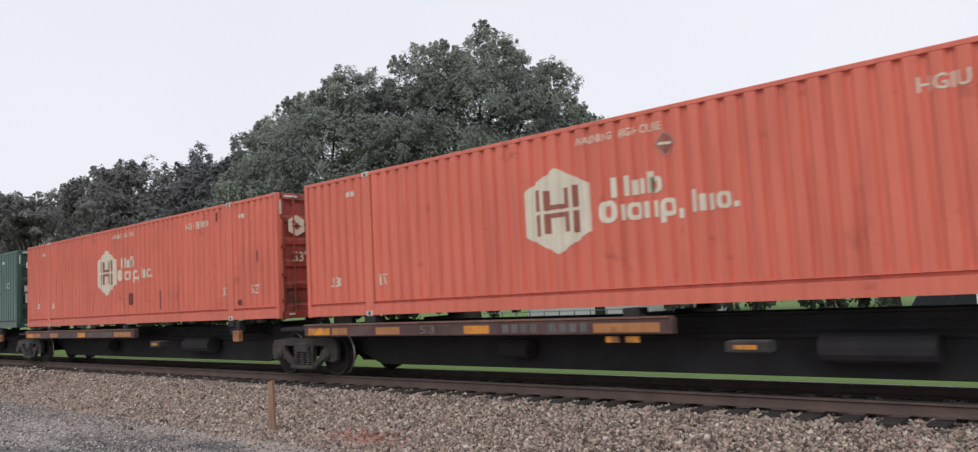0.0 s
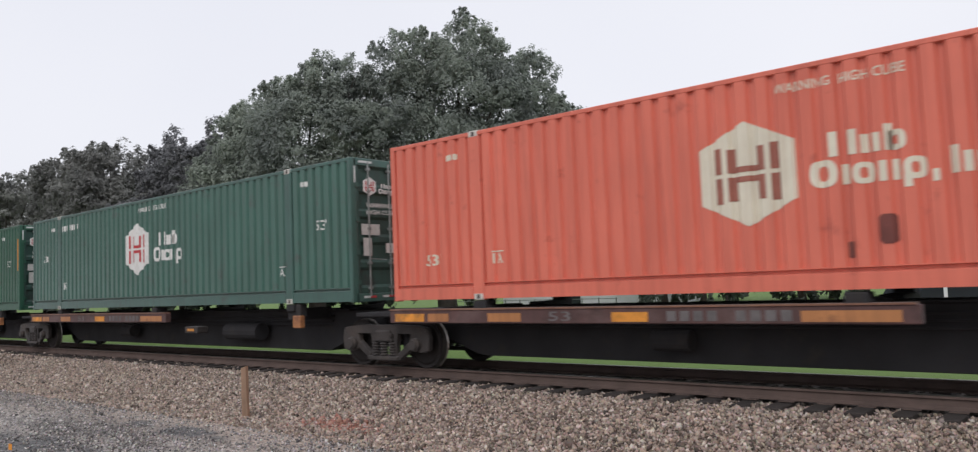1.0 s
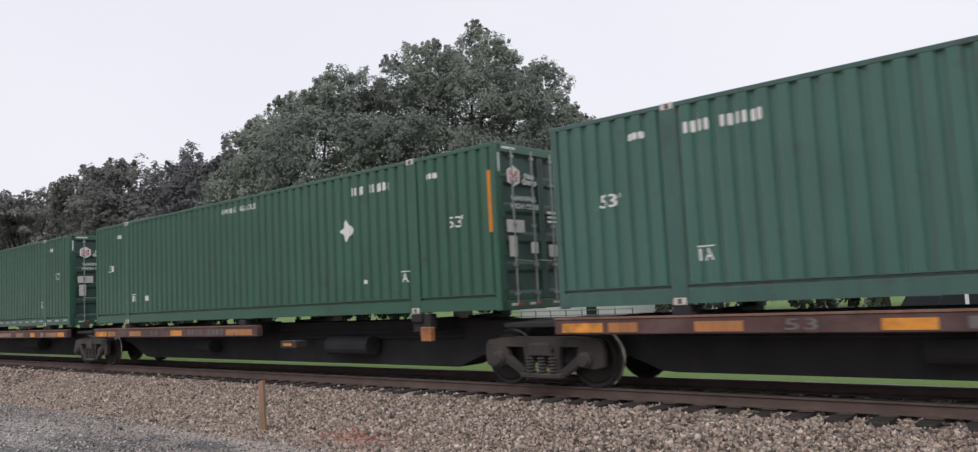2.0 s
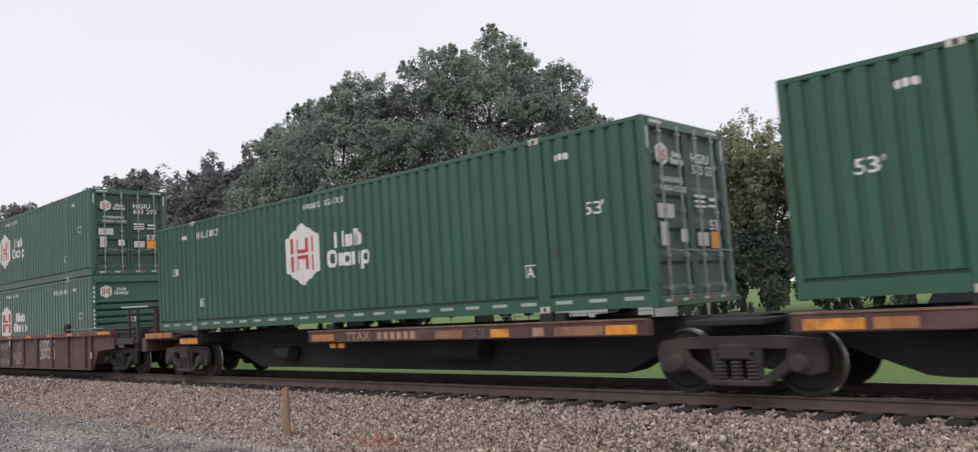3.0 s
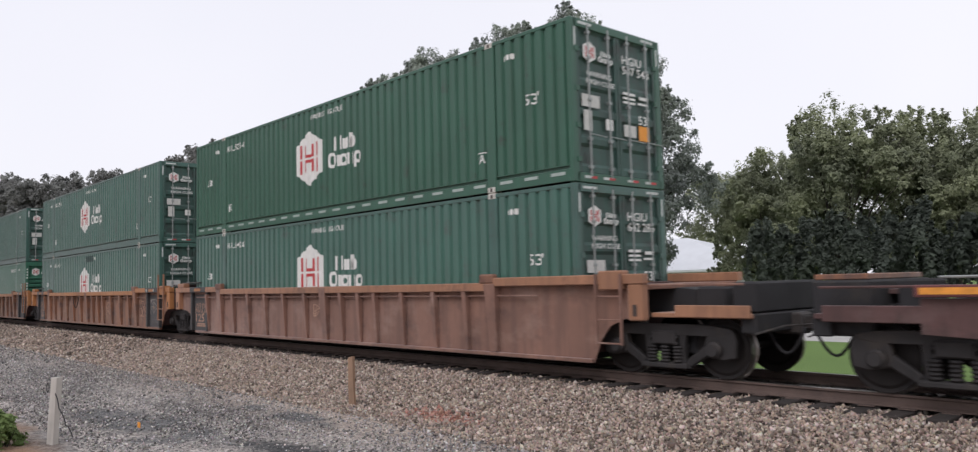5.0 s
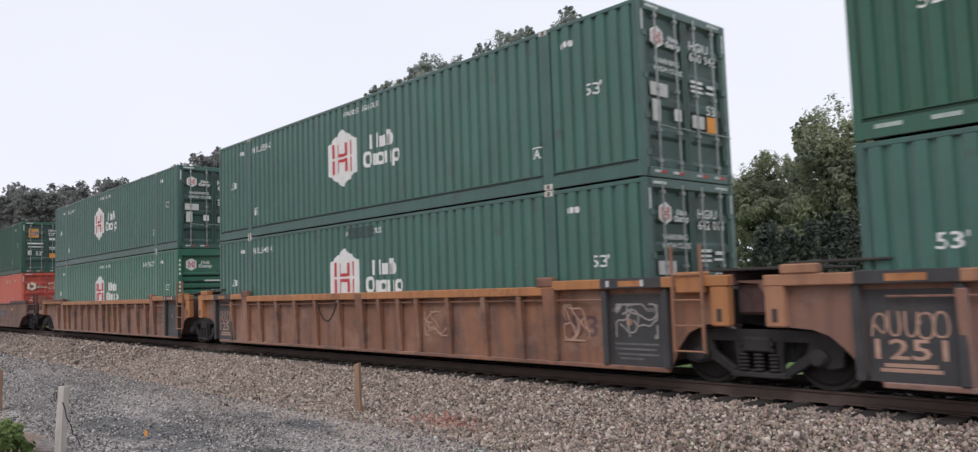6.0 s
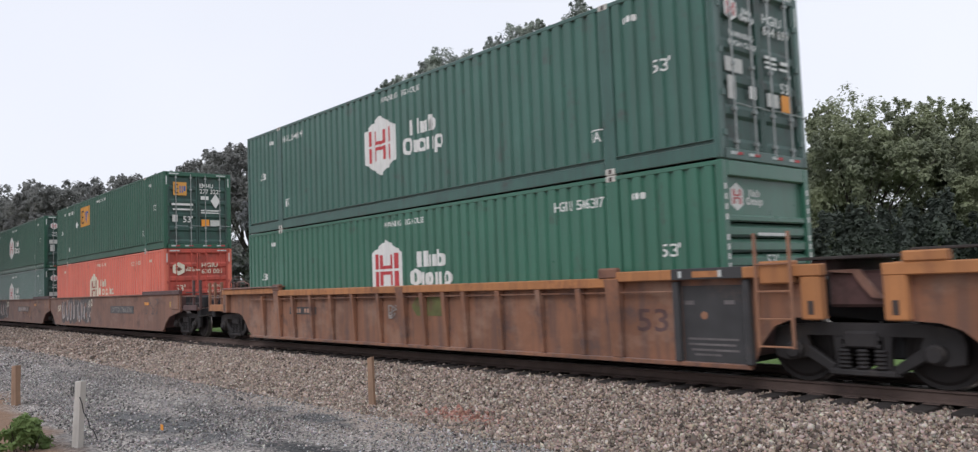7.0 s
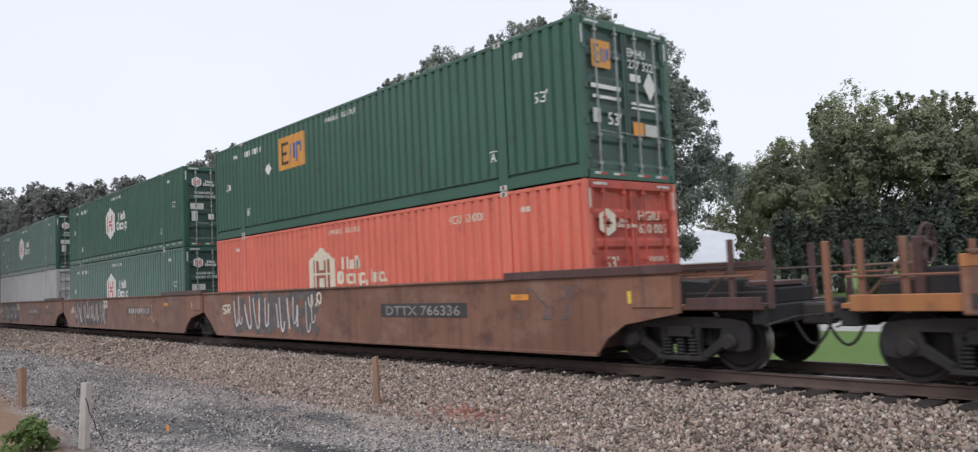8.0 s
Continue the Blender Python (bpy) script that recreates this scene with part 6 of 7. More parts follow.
def brown_well(x, front_x, front_open, rear_open, seed, label):
    m = pose(x, MID, 0)
    c = thing("well_car", label, "rail car", "cars of the train", at=m)
    MOVERS.append((c, m))
    side_sheets(c, ((0.0, 0.20), (16.30, 0.20), (16.55, 0.48), (16.92, 0.71), (18.02, 0.90), (18.02, 1.50), (-1.0, 1.50), (-1.0, 0.90), (-0.5, 0.60)), SMOOTHBROWN)
    for s in (-1, 1):
        a, b = min(s * 1.44, s * 1.31), max(s * 1.44, s * 1.31)
        part("top_sill", bevelled(boxes((-1.0, 14.1, a, b, 1.50, 1.545)), 0.008), SMOOTHBROWN, c)
        part("end_cap", bevelled(boxes((14.1, 18.04, a, b, 1.502, 1.65)), 0.012), BROWN, c)
        part("bottom_sill", bevelled(boxes((0.1, 16.3, min(s * 1.41, s * 1.3), max(s * 1.41, s * 1.3), 0.17, 0.235)), 0.01), SMOOTHBROWN, c)
    part("end_cover", bevelled(boxes((17.1, 17.9, -1.41, -1.385, 0.98, 1.46)), 0.01), RUST_ORANGE, c)
    part("sticker", boxes((17.02, 17.1, -1.394, -1.386, 1.05, 1.25)), YELLOW, c)
    part("reflector", boxes((14.23, 14.71, -1.394, -1.386, 1.13, 1.24)), REFLECT, c)
    part("stencil_panel", boxes((9.77, 12.9, -1.392, -1.386, 0.80, 1.10)), PLATE, c, "dark stencil panel")
    y = -1.396
    if seed == 1:
        bm = words("DTTX 766336", 9.98, 0.84, 0.21, 2.7)
        for v in bm.verts:
            v.co.y = y
        part("car_number", bm, STENCIL, c)
    else:
        part("car_number", boxes(*[(10.0 + i * 0.26, 10.18 + i * 0.26, y, y + 0.003, 0.85, 1.05) for i in range(10)]), SPRAY, c)
    y = -1.389
    part("graffiti", tag_letters(bmesh.new(), 0.6, 1.2, 0.86, 1.12, y, 5 + seed, 3, 0.05), CREAM, c, "sprayed graffiti")
    part("graffiti", tag_letters(bmesh.new(), 1.5, 6.8, 0.42, 1.36, y, 15 + seed, 8, 0.26), SPRAY_GREY, c, "grey sprayed graffiti")
    part("graffiti", streaks(bmesh.new(), 1.4, 6.7, 0.32, 1.40, y - 0.009, 15 + seed, 15, 0.075), SPRAY_WHITE, c, "white sprayed streaks")
    part("graffiti", tag_letters(bmesh.new(), 6.3, 7.0, 1.06, 1.40, y - 0.003, 35 + seed, 3, 0.06), CREAM, c, "sprayed graffiti")
    part("graffiti", strokes(bmesh.new(), 14.3, 15.8, 0.8, 1.35, y, 45 + seed, 7, 0.03), SPRAY_GREY, c, "faded marks")
    if seed != 1:
        part("graffiti", streaks(bmesh.new(), 10.4, 13.4, 0.5, 1.3, y - 0.012, 55 + seed, 9, 0.07), FADED_PINK, c, "pale pink sprayed streaks")
    well_common(c, SMOOTHBROWN, SMOOTHBROWN, front_x, front_open, rear_open, 1.5)
    return c


def build_cars():
    spine_car(REAR["K1"], 17.0, False, "black spine car with rusty side platform and amber reflectors")
    for a, b in (("K2", "K1"), ("K3", "K2"), ("K4", "K3"), ("K5", "K4")):
        spine_car(REAR[a], (16.154 + REAR[b] - REAR[a]) / 2, a == "K5", "black spine car with rusty side platform and amber reflectors")
    maroon_well(REAR["L1"])
    orange_well(REAR["L2"], 17.7, True, False, PINKBROWN, DULL_ORANGE, "1251", "faded pinkish-brown well car with a worn orange sill")
    orange_well(REAR["L3"], 17.80, False, False, RUST_ORANGE, ORANGE, "1251", "rusty orange well car with ribbed sides")
    orange_well(REAR["L4"], 17.90, False, True, RUST_ORANGE, ORANGE, "", "rusty orange well car with ladder and end platform")
    brown_well(REAR["L5"], 17.75, True, False, 1, "faded brown smooth-sided well car with grey graffiti")
    brown_well(REAR["L6"], 17.65, False, False, 2, "faded brown smooth-sided well car with pale graffiti")
    brown_well(REAR["L7"], 17.65, False, True, 3, "dull brown smooth-sided well car")
    brown_well(REAR["L8"], 17.75, True, True, 4, "dull brown smooth-sided well car")


build_cars()


# ---------------------------------------------------------------- trees
def crown_mesh(name, lobes, count, leaf, material, seed):
    """Leaves in sprays over the lobes (centre, radii) of a crown; ragged outline with gaps."""
    rng = np.random.default_rng(seed)
    twigs = []          # smaller boughs that break the outline of every lobe
    for c, r in lobes:
        for _ in range(12):
            d = rng.normal(size=3)
            d /= np.linalg.norm(d)
            d[2] = abs(d[2]) if d[2] < -0.3 else d[2]
            f = rng.uniform(0.14, 0.30)
            q = np.array(c) + d * np.array(r) * rng.uniform(0.80, 1.0)
            twigs.append((tuple(q), tuple(np.array(r) * f)))
    lobes = list(lobes) + twigs
    weights = np.array([r[0] * r[1] + r[1] * r[2] + r[0] * r[2] for _, r in lobes])
    per = (weights / weights.sum() * count).astype(int)
    pts, faced = [], []
    for (c, r), k in zip(lobes, per):
        clumps = max(20, k // 110)
        d = rng.normal(size=(clumps, 3))
        d /= np.linalg.norm(d, axis=1)[:, None]
        d[:, 2] = np.where(d[:, 2] < -0.55, -d[:, 2], d[:, 2])
        rad = np.where(rng.random(clumps) < 0.3, rng.uniform(0.05, 0.75, clumps), rng.uniform(0.42, 1.0, clumps) ** 0.42)
        cc = d * rad[:, None]
        size = rng.uniform(0.10, 0.24, clumps)
        which = rng.integers(0, clumps, k)
        way = cc + np.array((0, 0, 0.35)) + 0.45 * rng.normal(size=(clumps, 3))          # each spray grows outwards and up
        way /= np.linalg.norm(way, axis=1)[:, None]
        g = np.clip(rng.normal(size=(k, 3)), -1.4, 1.4)
        t = rng.random(k)[:, None]          # a spray tapers to its tip
        o = (1.5 * (t - 0.4) * way[which] + (0.75 - 0.55 * t) * g) * size[which][:, None]
        q = (cc[which] + o) * np.array(r) + np.array(c)
        pts.append(q)
        faced.append(0.8 * g + 0.7 * cc[which])
    p, face = np.concatenate(pts), np.concatenate(faced)
    n = len(p)
    s = leaf * rng.uniform(0.6, 1.4, n)
    # leaves turn their faces outwards from their clump and up to the sky
    h = face + np.array((0, 0, 0.65)) + 0.38 * rng.normal(size=(n, 3))
    h /= np.linalg.norm(h, axis=1)[:, None]
    u = np.cross(h, rng.normal(size=(n, 3)))
    u /= np.linalg.norm(u, axis=1)[:, None]
    v = np.cross(h, u)
    a = p - u * (0.8 * s)[:, None] + v * (0.5 * s)[:, None]
    b = p + u * s[:, None]
    c = p - u * (0.8 * s)[:, None] - v * (0.5 * s)[:, None] + h * (0.25 * s)[:, None]
    me = bpy.data.meshes.new(name)
    me.vertices.add(3 * n)
    me.vertices.foreach_set("co", np.stack((a, b, c), 1).reshape(-1))
    me.loops.add(3 * n)
    me.loops.foreach_set("vertex_index", np.arange(3 * n))
    me.polygons.add(n)
    me.polygons.foreach_set("loop_start", np.arange(0, 3 * n, 3))
    me.update()
    me.validate()
    me.materials.append(material)
    return me


def limb(bm, a, b, r0, r1, seg=8, rnd=None):
    a, b = Vector(a), Vector(b)
    d = (b - a).normalized()
    u = d.orthogonal().normalized()
    w = d.cross(u)
    rings = []
    for k in range(5):
        t = k / 4
        c = a.lerp(b, t) + (u * math.sin(2.5 * t * math.pi) * 0.04 * (b - a).length * (0.5 if 0 < k < 4 else 0))
        r = r0 + (r1 - r0) * t
        rings.append([bm.verts.new(c + r * (math.cos(2 * math.pi * i / seg) * u + math.sin(2 * math.pi * i / seg) * w)) for i in range(seg)])
    for p, q in zip(rings, rings[1:]):
        for i in range(seg):
            bm.faces.new((p[i], p[(i + 1) % seg], q[(i + 1) % seg], q[i]))
    bm.faces.new(rings[0])
    bm.faces.new(rings[-1][::-1])


def make_tree(x, y, lobes, trunk_r, fork_z, count, leaf, material, seed, label):
    t = thing("tree", label, "tree", "trees beyond the lawn", at=pose(x, y, -0.6, 0, 0, math.degrees(-math.atan2(x, y))))
    bm = bmesh.new()
    limb(bm, (0, 0, -0.15), (0.1, 0, fork_z), trunk_r * 1.25, trunk_r * 0.8)
    for c, r in lobes:
        limb(bm, (0.1, 0, fork_z * 0.92), (c[0] * 0.85, c[1] * 0.85, c[2]), trunk_r * 0.5, trunk_r * 0.12, 6)
        limb(bm, (c[0] * 0.4, c[1] * 0.4, (c[2] + fork_z) / 2), (c[0] + 0.5 * r[0], c[1] - 0.4 * r[1], c[2] + 0.4 * r[2]), trunk_r * 0.25, trunk_r * 0.06, 5)
    part("trunk", bm, BARK, t, smooth=True)
    ob = new("crown", crown_mesh("crown", lobes, count, leaf, material, seed))
    ob.parent = t
    tagged(ob, kind="stuff")
    return t


def lobes_round(w, h, base, seed, n=9):
    """A crown of n lobes, w wide and up to h high, above base."""
    r = random.Random(seed)
    out = [((0, 0, base + (h - base) * 0.55), (w * 0.32, w * 0.32, (h - base) * 0.42))]
    for i in range(n):
        a = 2 * math.pi * i / n + r.uniform(-0.3, 0.3)
        q = r.uniform(0.5, 1.0)
        z = base + (h - base) * r.uniform(0.18, 0.8)
        d = w * 0.5 * q * math.sqrt(max(0.15, 1 - ((z - base) / (h - base) - 0.3) ** 2)) * 0.72
        s = w * r.uniform(0.15, 0.23)
        out.append(((d * math.cos(a), d * math.sin(a), z), (s, s, s * r.uniform(0.7, 1.0))))
    return out


def on_ray(az, dist):
    return dist * math.sin(radians(az)), dist * math.cos(radians(az))


def height(el, dist):
    """Height over the lawn that stands at this elevation from the camera."""
    return EYE_Z + dist * math.tan(radians(el)) + 0.6


def build_trees():
    # two great oaks beyond the road, grown together
    x, y = on_ray(-43.5, 44)
    make_tree(x, y, [((1.5, 0, 14.1), (2.7, 2.8, 2.8)), ((-1.6, 0, 13.7), (2.5, 2.4, 2.7)), ((4.6, -1.0, 8.4), (3.2, 2.6, 3.2)), ((4.4, 0.5, 12.6), (2.6, 2.6, 2.8)), ((6.2, 0, 9.8), (2.4, 2.4, 2.6)), ((7.4, 0, 6.6), (2.2, 2.2, 2.4)),
                     ((1.0, -1.0, 10.6), (4.6, 4.0, 4.0)), ((-2.4, -1.5, 8.4), (4.0, 3.5, 3.6)), ((3.2, -1.5, 6.0), (4.4, 3.5, 3.0)), ((-1.0, -2.0, 4.0), (4.4, 3.0, 2.6)), ((4.0, -1.0, 3.6), (3.0, 2.5, 1.8))],
              0.5, 3.2, 230000, 0.092, LEAF_DARK, 1, "broad dark-green oak on the lawn")
    x, y = on_ray(-52.7, 44.6)
    make_tree(x, y, [((1.2, 0, 12.8), (2.3, 2.6, 2.6)), ((-1.0, 0, 11.9), (2.2, 2.3, 2.3)), ((-3.2, 0, 10.1), (2.3, 2.3, 2.4)), ((3.6, 0, 11.9), (2.6, 2.5, 2.6)),
                     ((0, -1, 9.0), (4.6, 4.0, 3.6)), ((-3.2, -1, 6.4), (3.6, 3.2, 3.2)), ((2.6, -1.5, 6.2), (4.0, 3.2, 3.4)), ((0, -2, 3.4), (4.8, 3.0, 2.4)), ((-4.0, -1, 3.0), (2.6, 2.4, 2.0))],
              0.45, 3.0, 190000, 0.092, LEAF_DARK, 31, "dark-green oak grown into its neighbour")
    # neighbours along the row, towards the far left
    spec = ((-58.2, 50, 12.6, 7.5, LEAF_PURPLE, 2, "dark purplish tree beside the oak"), (-61.5, 54, 11.5, 9.0, LEAF_PURPLE, 3, "dark purplish tree in the row"),
            (-59.0, 62, 10.8, 10.0, LEAF_GREY, 13, "dark greyish-green tree in the row"),
            (-65.3, 66, 10.5, 11.0, LEAF_GREY, 4, "dark greyish-green tree in the row"), (-68.6, 80, 9.8, 9.0, LEAF_GREY, 5, "dark greyish-green tree in the row"),
            (-71.5, 96, 8.2, 14.0, LEAF_GREY, 6, "dark greyish-green tree in the row"), (-74.0, 112, 7.9, 15.0, LEAF_GREY, 7, "dark greyish-green tree in the row"),
            (-76.3, 130, 7.8, 17.0, LEAF_GREY, 8, "far greyish-green tree in haze"), (-78.4, 150, 7.2, 19.0, LEAF_GREY, 9, "far greyish-green tree in haze"),
            (-80.3, 175, 7.2, 22.0, LEAF_GREY, 10, "far greyish-green tree in haze"), (-82.2, 205, 6.8, 26.0, LEAF_GREY, 11, "far greyish-green tree in haze"),
            (-84.2, 240, 5.6, 30.0, LEAF_GREY, 12, "far greyish-green tree in haze"))
    for az, dist, el, w, leaves, seed, label in spec:
        px, py = on_ray(az, dist)
        h = height(el, dist) - 0.3
        make_tree(px, py, lobes_round(w, h, h * 0.16, seed, 11), 0.28 * h / 12, h * 0.25, 52000 if dist < 80 else 26000, 0.115 * max(1.0, dist / 55), leaves, seed, label)
    # undergrowth that closes the view below the crowns; three bands have shade-dark leaves
    for az0, az1, dist, h, leaves, seed, label in ((-66, -47, 50, 5.6, LEAF_SHADED, 41, "dense dark undergrowth below the oaks"), (-54, -35.5, 68, 6.6, LEAF_SHADED, 42, "dense dark thicket behind the house"), (-29.5, -2, 39, 4.6, LEAF_SHADED, 43, "dense dark undergrowth beyond the road"), (-84, -66, 120, 9.0, LEAF_GREY, 44, "dense dark undergrowth in the far wood")):
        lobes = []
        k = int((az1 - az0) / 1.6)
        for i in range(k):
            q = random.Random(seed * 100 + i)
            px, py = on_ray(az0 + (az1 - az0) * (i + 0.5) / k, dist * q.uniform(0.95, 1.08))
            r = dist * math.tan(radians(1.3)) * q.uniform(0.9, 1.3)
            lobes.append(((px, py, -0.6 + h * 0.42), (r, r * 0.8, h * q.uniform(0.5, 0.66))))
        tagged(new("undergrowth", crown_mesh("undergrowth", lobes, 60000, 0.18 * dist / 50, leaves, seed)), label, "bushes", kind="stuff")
    # the lighter trees on the other side of the house
    for az, dist, el, w, leaves, seed, label in ((-31.0, 74, 7.4, 9.0, LEAF_LIGHT, 21, "olive green tree behind the house"), (-28.0, 52, 8.9, 7.5, LEAF_LIGHT, 22, "light green tree beyond the road"),
                                                 (-23.6, 46, 12.0, 8.6, LEAF_LIGHT, 23, "light green tree beyond the road"), (-18.9, 48, 10.8, 7.5, LEAF_LIGHT, 24, "light green tree beyond the road"),
                                                 (-15.0, 46, 10.3, 8.5, LEAF_LIGHT, 25, "light green tree beyond the road"), (-10.0, 47, 10.8, 9.0, LEAF_LIGHT, 26, "light green tree beyond the road"),
                                                 (-25.3, 62, 7.0, 9.0, LEAF_DARK, 27, "dark green tree beyond the road"), (-17.0, 62, 7.0, 10.0, LEAF_DARK, 28, "dark green tree beyond the road"), (-4.0, 50, 10.8, 10.0, LEAF_LIGHT, 29, "light green tree beyond the road")):
        px, py = on_ray(az, dist)
        h = height(el, dist) - 0.3
        make_tree(px, py, lobes_round(w, h, h * 0.06, seed, 13), 0.22, h * 0.2, 62000, 0.105, leaves, seed, label)


# ---------------------------------------------------------------- the house and what stands by the road
def window_piece(parent, x0, x1, z0, z1, y):
    f = bmesh.new()
    for s in ((x0 - 0.08, x0, z0 - 0.08, z1 + 0.08), (x1, x1 + 0.08, z0 - 0.08, z1 + 0.08), (x0, x1, z0 - 0.08, z0), (x0, x1, z1, z1 + 0.08), (x0, x1, (z0 + z1) / 2 - 0.02, (z0 + z1) / 2 + 0.02)):
        box(f, s[0], s[1], y - 0.05, y - 0.003, s[2], s[3])
    w = part("window", f, SIDING, parent)
    part("pane", boxes((x0, x1, y - 0.025, y - 0.004, z0, z1)), GLASS_DARK, w, "dark glass")


def build_house():
    h = thing("house", "white single-storey house with a pale metal hip roof", "house", at=pose(-35.2, 52, -0.6))
    x0, x1, y0, y1, ze, zr = -7.5, 6.6, 0.0, 9.0, 2.75, 5.3
    part("wall", boxes((x0, x1, y0, y0 + 0.2, 0, ze), (x0, x1, y1 - 0.2, y1, 0, ze), (x0, x0 + 0.2, y0 + 0.2, y1 - 0.2, 0, ze), (x1 - 0.2, x1, y0 + 0.2, y1 - 0.2, 0, ze)), SIDING, h, "white siding")
    for i in range(12):
        part("siding_board", boxes((x0, x1, y0 - 0.02, y0 - 0.003, 0.05 + i * 0.22, 0.24 + i * 0.22)), SIDING, h)
    bm = bmesh.new()
    hip = [bm.verts.new(p) for p in ((x0 - 0.5, y0 - 0.5, ze - 0.1), (x1 + 0.5, y0 - 0.5, ze - 0.1), (x1 + 0.5, y1 + 0.5, ze - 0.1), (x0 - 0.5, y1 + 0.5, ze - 0.1), (x0 + 4.6, (y0 + y1) / 2 - 1, zr), (-1.5, (y0 + y1) / 2 - 1, zr))]
    for f in ((0, 1, 5, 4), (1, 2, 5), (2, 3, 4, 5), (3, 0, 4), (3, 2, 1, 0)):
        bm.faces.new([hip[i] for i in f])
    part("roof", bm, ROOFMETAL, h, "pale metal hip roof")
    part("eave", boxes((x0 - 0.5, x1 + 0.5, y0 - 0.52, y0 - 0.46, ze - 0.28, ze - 0.102)), SIDING, h)
    for wx in (-5.6, -2.6, 1.4, 3.4):
        window_piece(h, wx, wx + 0.9, 0.95, 2.2, y0 - 0.02)
    part("door", bevelled(boxes((-0.6, 0.35, y0 - 0.06, y0 - 0.021, 0.05, 2.1)), 0.01), GLASS_DARK, h)
    fence = thing("fence", "thin grey rail fence in front of the house", "fence", at=pose(-44, 47, -0.6))
    for i in range(12):
        part("fence_post", boxes((i * 1.4 - 0.03, i * 1.4 + 0.03, -0.03, 0.03, 0, 0.78)), GALV, fence)
    for z in (0.35, 0.7):
        part("fence_rail", boxes((-0.1, 15.5, -0.02, 0.02, z, z + 0.05)), GALV, fence)


def build_vehicle(x, y, paint, label, name, size):
    v = thing(name, label, "vehicle", at=pose(x, y, -0.592))
    v.scale = (size, size, size)
    bm = bmesh.new()
    prism(bm, ((-2.25, 0.35), (2.25, 0.35), (2.3, 0.75), (1.35, 0.98), (-2.2, 1.02), (-2.3, 0.7)), -0.88, 0.88)
    part("body", bevelled(bm, 0.07), paint, v)
    bm = bmesh.new()
    prism(bm, ((-2.05, 0.99), (1.2, 0.97), (0.45, 1.46), (-1.75, 1.50)), -0.78, 0.78)
    part("cabin", bevelled(bm, 0.07), GLASS_DARK, v, "dark windows")
    bm = bmesh.new()
    prism(bm, ((-1.8, 1.485), (0.5, 1.455), (0.35, 1.53), (-1.65, 1.56)), -0.76, 0.76)
    part("roof", bevelled(bm, 0.03), paint, v)
    for px in (1.05, -0.15, -1.3):
        part("pillar", boxes((px - 0.04, px + 0.04, -0.80, -0.775, 0.98, 1.47)), paint, v)
    for wx in (-1.4, 1.4):
        for s in (-1, 1):
            t = part("wheel", lathe(((0, 0.2), (0, 0.33), (s * 0.2, 0.33), (s * 0.2, 0.2)), s * 0.72, 18), TYRE, v, at=pose(wx, 0, 0.33))
            part("rim", lathe(((0, 0.2), (s * 0.01, 0.2)), s * 0.915, 14), SILVER, t)
    part("headlight", bevelled(boxes((2.2, 2.31, -0.8, -0.5, 0.62, 0.76)), 0.02), REFLECT_W, v)
    return v


def build_pole():
    p = thing("lamp_pole", "slim pale metal pole beside the road", "pole", at=pose(-7.35, 32.0, -0.6))
    bm = bmesh.new()
    limb(bm, (0, 0, -0.1), (0, 0, 6.6), 0.11, 0.07, 10)
    part("mast", bm, GALV, p, smooth=True)
    part("base_plate", bevelled(boxes((-0.2, 0.2, -0.2, 0.2, -0.02, 0.05)), 0.01), GALV, p)


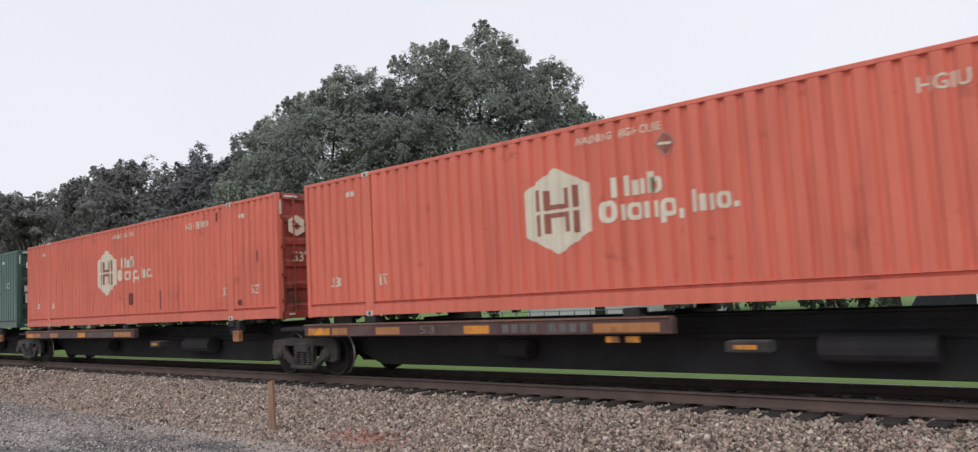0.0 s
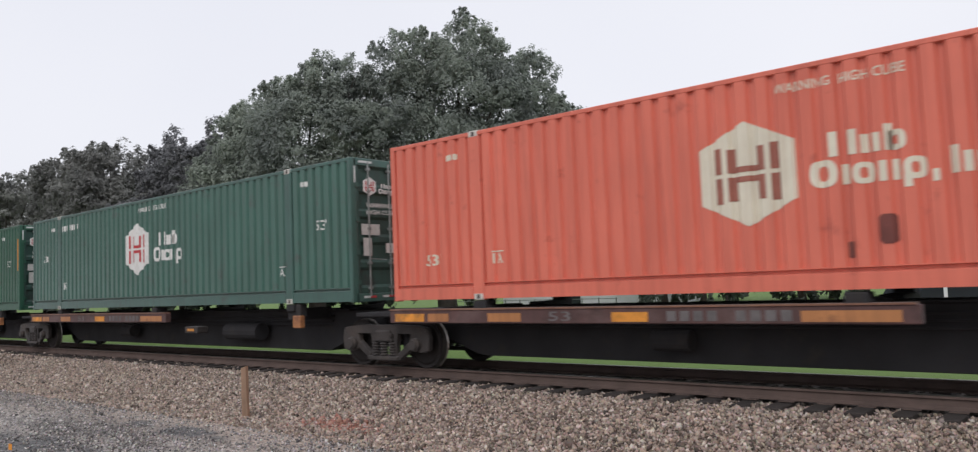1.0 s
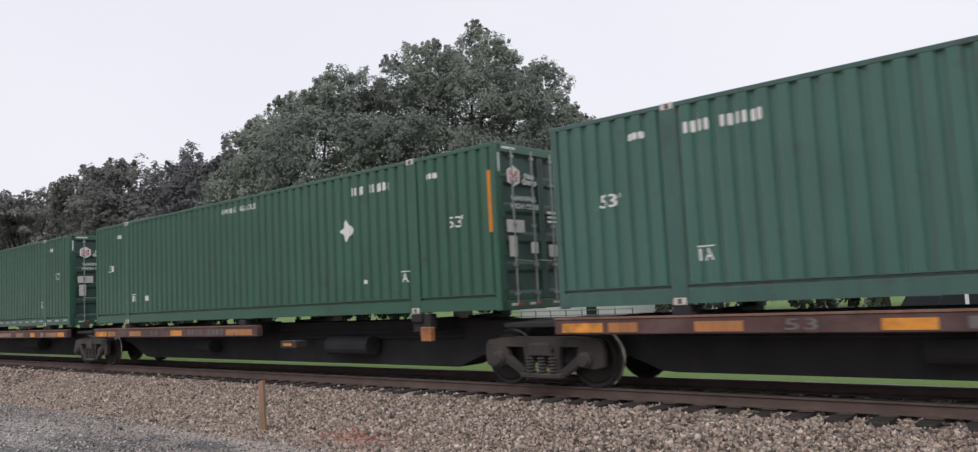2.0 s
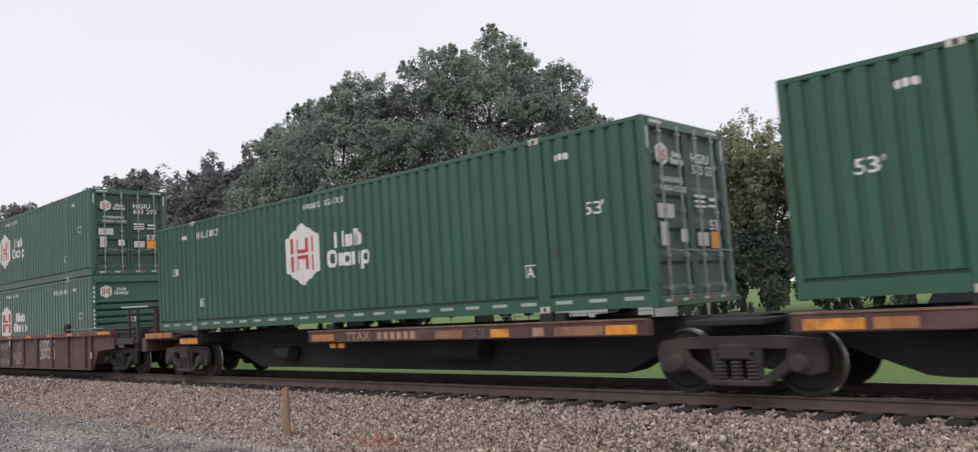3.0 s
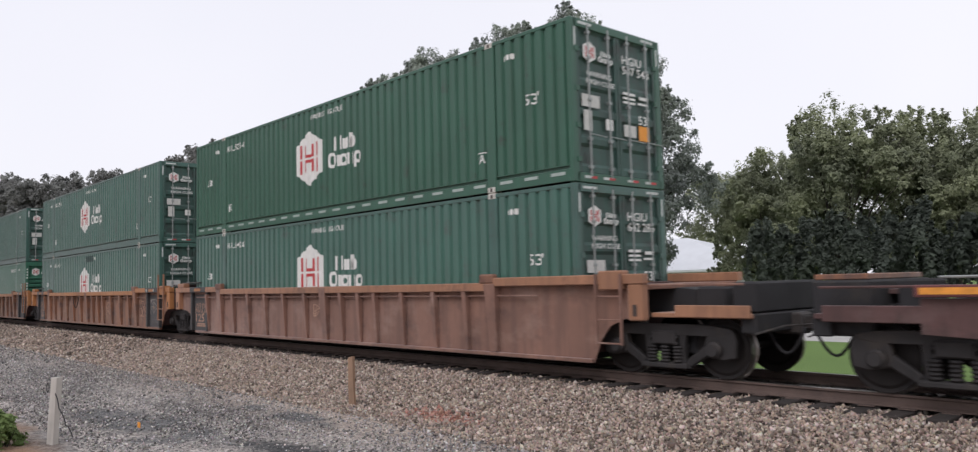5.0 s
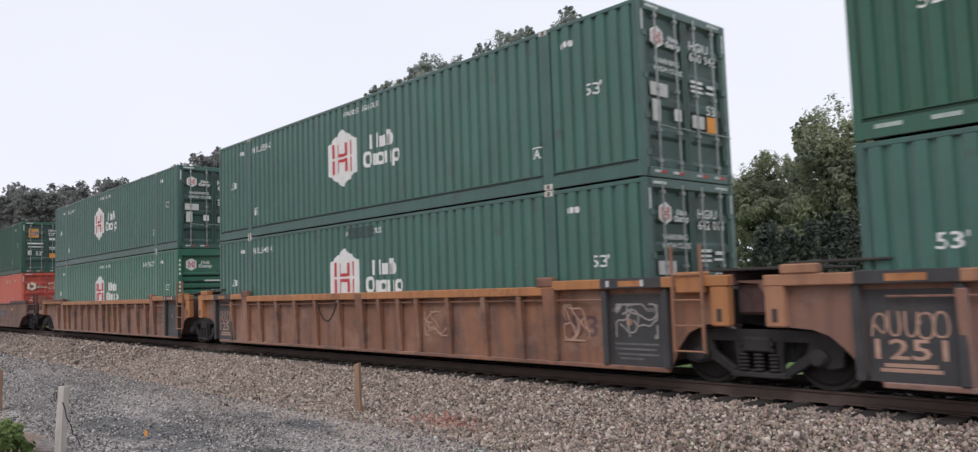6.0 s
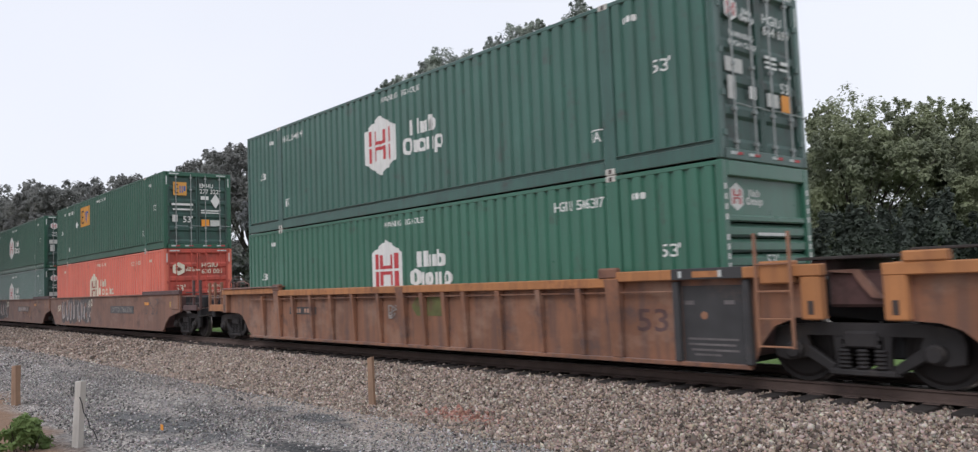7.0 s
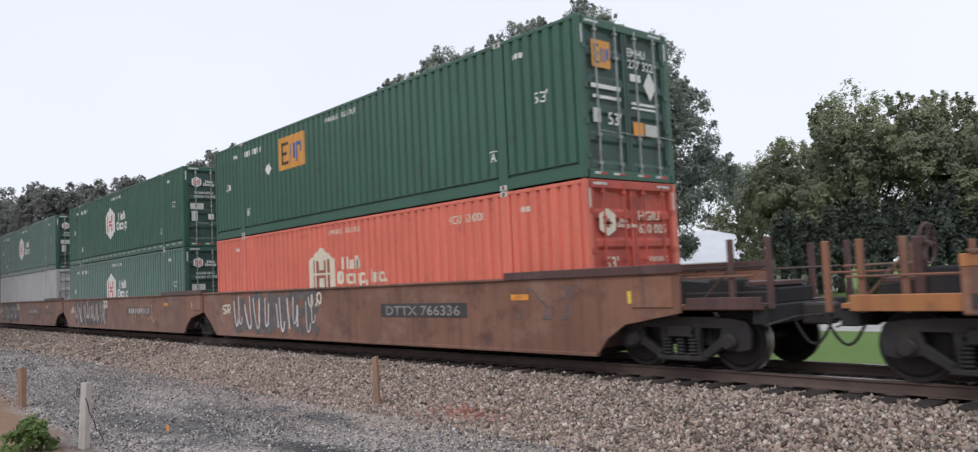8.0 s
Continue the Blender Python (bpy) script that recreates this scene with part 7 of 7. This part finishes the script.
def build_stakes():
    """Stakes and the sapling beside the gravel road."""
    def stake(x, y, w, h, m, label, lean):
        z = ground_z(x, y)
        t = thing("stake", label, "stake", at=pose(x, y, z, lean[0], lean[1], 12))
        bm = bmesh.new()
        k = [(-w, -w * 0.5), (w, -w * 0.5), (w, w * 0.5), (-w, w * 0.5)]
        rings = []
        for i in range(6):
            q = i / 5
            j = 0.06 * w
            rings.append([bm.verts.new((a * (1 + 0.06 * math.sin(5 * q + a)) + j * math.sin(9 * q), b * (1 + 0.05 * math.cos(7 * q)), -0.2 + (h + 0.2) * q + (0.015 * a / w if i == 5 else 0))) for a, b in k])
        for a, b in zip(rings, rings[1:]):
            for i in range(4):
                bm.faces.new((a[i], a[(i + 1) % 4], b[(i + 1) % 4], b[i]))
        bm.faces.new(rings[0][::-1])
        bm.faces.new(rings[-1])
        bmesh.ops.bevel(bm, geom=[e for e in bm.edges], offset=0.006, segments=1, affect="EDGES")
        part("shaft", bm, m, t)
        return t
    d = (EYE_Z + 0.55) / math.tan(radians(8.31))
    x, y = on_ray(-57.63, d)
    stake(x, y, 0.062, d * (math.tan(radians(8.31)) - math.tan(radians(4.88))), STAKE, "weathered brown wooden stake in the ballast", (0, -1.2))
    x, y = -12.6, 3.02
    t = stake(x, y, 0.085, 0.95, PALEWOOD, "pale grey wooden post with a wire loop", (0, 6.5))
    pts = [(0.09 + 0.07 * k, -0.05, 0.74 - 0.09 * k + 0.004 * k * k + 0.03 * math.sin(2.2 * k)) for k in range(9)]
    part("wire", tube(pts, 0.008), BLACK, t)
    pts = [(-0.09 + 0.04 * math.cos(k), -0.07, 0.80 + 0.07 * math.sin(k)) for k in range(7)]
    part("wire", tube(pts, 0.006), BLACK, t)
    stake(-18.6, 3.32, 0.10, 0.80, STAKE, "short brown wooden stake in the earth", (0, 1.0))
    flag = thing("marker_flag", "small orange marker flag on the gravel", "flag", at=pose(-12.5, 4.15, -0.6))
    bm = rod(bmesh.new(), (0, 0, 0), (0, 0, 0.16), 0.006, 6)
    part("stem", bm, GALV, flag)
    part("cloth", boxes((0.0, 0.11, -0.004, 0.004, 0.09, 0.17)), STICKER, flag)
    sap = thing("sapling", "small bright green leafy sapling", "plant", at=pose(-12.9, 2.40, -0.92))
    bm = bmesh.new()
    for k in range(6):
        limb(bm, (0, 0, 0), (0.22 * math.cos(k * 1.05), 0.22 * math.sin(k * 1.05), 0.5 + 0.05 * k), 0.012, 0.004, 5)
    part("stem", bm, BARK, sap)
    ob = new("foliage", crown_mesh("foliage", [((0, 0, 0.42), (0.34, 0.34, 0.32)), ((0.12, 0, 0.62), (0.2, 0.2, 0.2)), ((-0.18, 0.05, 0.5), (0.2, 0.2, 0.2))], 1500, 0.05, LEAF_SAPLING, 77))
    ob.parent = sap
    tagged(ob, kind="stuff")


def build_shade_trees():
    """Unseen near-side wood, behind and beyond the camera's left, added to shade far cars."""
    for i, (px, py, h, w) in enumerate(((-46, -3, 15, 11), (-57, 0, 17, 12), (-69, 1.0, 16, 12), (-82, 2.0, 18, 13), (-97, 2.5, 17, 14), (-114, 3.0, 18, 15), (-134, 3.5, 19, 16))):
        make_tree(px, py - 2, lobes_round(w, h, h * 0.1, 60 + i, 12), 0.3, h * 0.22, 20000, 0.22, LEAF_DARK, 60 + i, "unseen dark green tree added on the near side for shade")


build_trees()
build_shade_trees()
build_house()
build_vehicle(-4.9, 28.0, GLASS_DARK, "dark estate car parked on the road", "parked_car", 1.0)
build_vehicle(-3.1, 25.8, SIDING, "white utility vehicle parked on the road", "parked_car", 1.14)
build_pole()
build_stakes()

# ---------------------------------------------------------------- loose stones
near_x = lambda r, n: 1 - 28 * r.random(n)
shoulder = lambda r, n: 7.1 + 3.42 * r.random(n)
stone_field("ballast_stones", "loose pinkish-grey crushed ballast stones", 108000, near_x, shoulder, 0.027, STONE, 11, (), True)
stone_field("ballast_stones", "loose pinkish-grey crushed ballast stones", 24000, lambda r, n: -27 - 40 * r.random(n), shoulder, 0.038, STONE, 12, (), True)
stone_field("ballast_stones", "ballast stones between the sleepers, darkened for oil and the train's shade", 8000, lambda r, n: 2 - 60 * r.random(n), lambda r, n: 10.35 + 2.45 * r.random(n), 0.034, STONE_UNDER_TRAIN, 13)
stone_field("road_gravel", "fine grey road gravel", 46000, lambda r, n: -5 - 24 * r.random(n) ** 1.2, lambda r, n: 3.2 + 4.3 * r.random(n), 0.017, STONE_GREY, 14, DAMP + ((-20, 2.9, 6.0, 0.75),))
stone_field("road_gravel", "fine grey road gravel", 9000, lambda r, n: -28 - 26 * r.random(n), lambda r, n: 3.6 + 3.6 * r.random(n), 0.030, STONE_GREY, 16)
stone_field("ballast_stones", "reddish ballast stones in a spill", 700, lambda r, n: -9.9 + 0.45 * r.normal(size=n), lambda r, n: 7.9 + 0.14 * r.normal(size=n), 0.030, STONE_RED, 15)


# ---------------------------------------------------------------- what moves
def motions():
    for ob, m in MOVERS:
        walk(ob, [(t, Matrix.Translation((SPEED * t, 0, 0)) @ m) for t in (0.0, 2.0, 4.0, 6.0, 8.0)])
    step = SPEED / FPS / WHEEL_R
    for w, m in WHEELS:
        walk(w, [(k / FPS, m @ Matrix.Rotation(step * k, 4, "Y")) for k in range(8 * FPS + 1)])


motions()
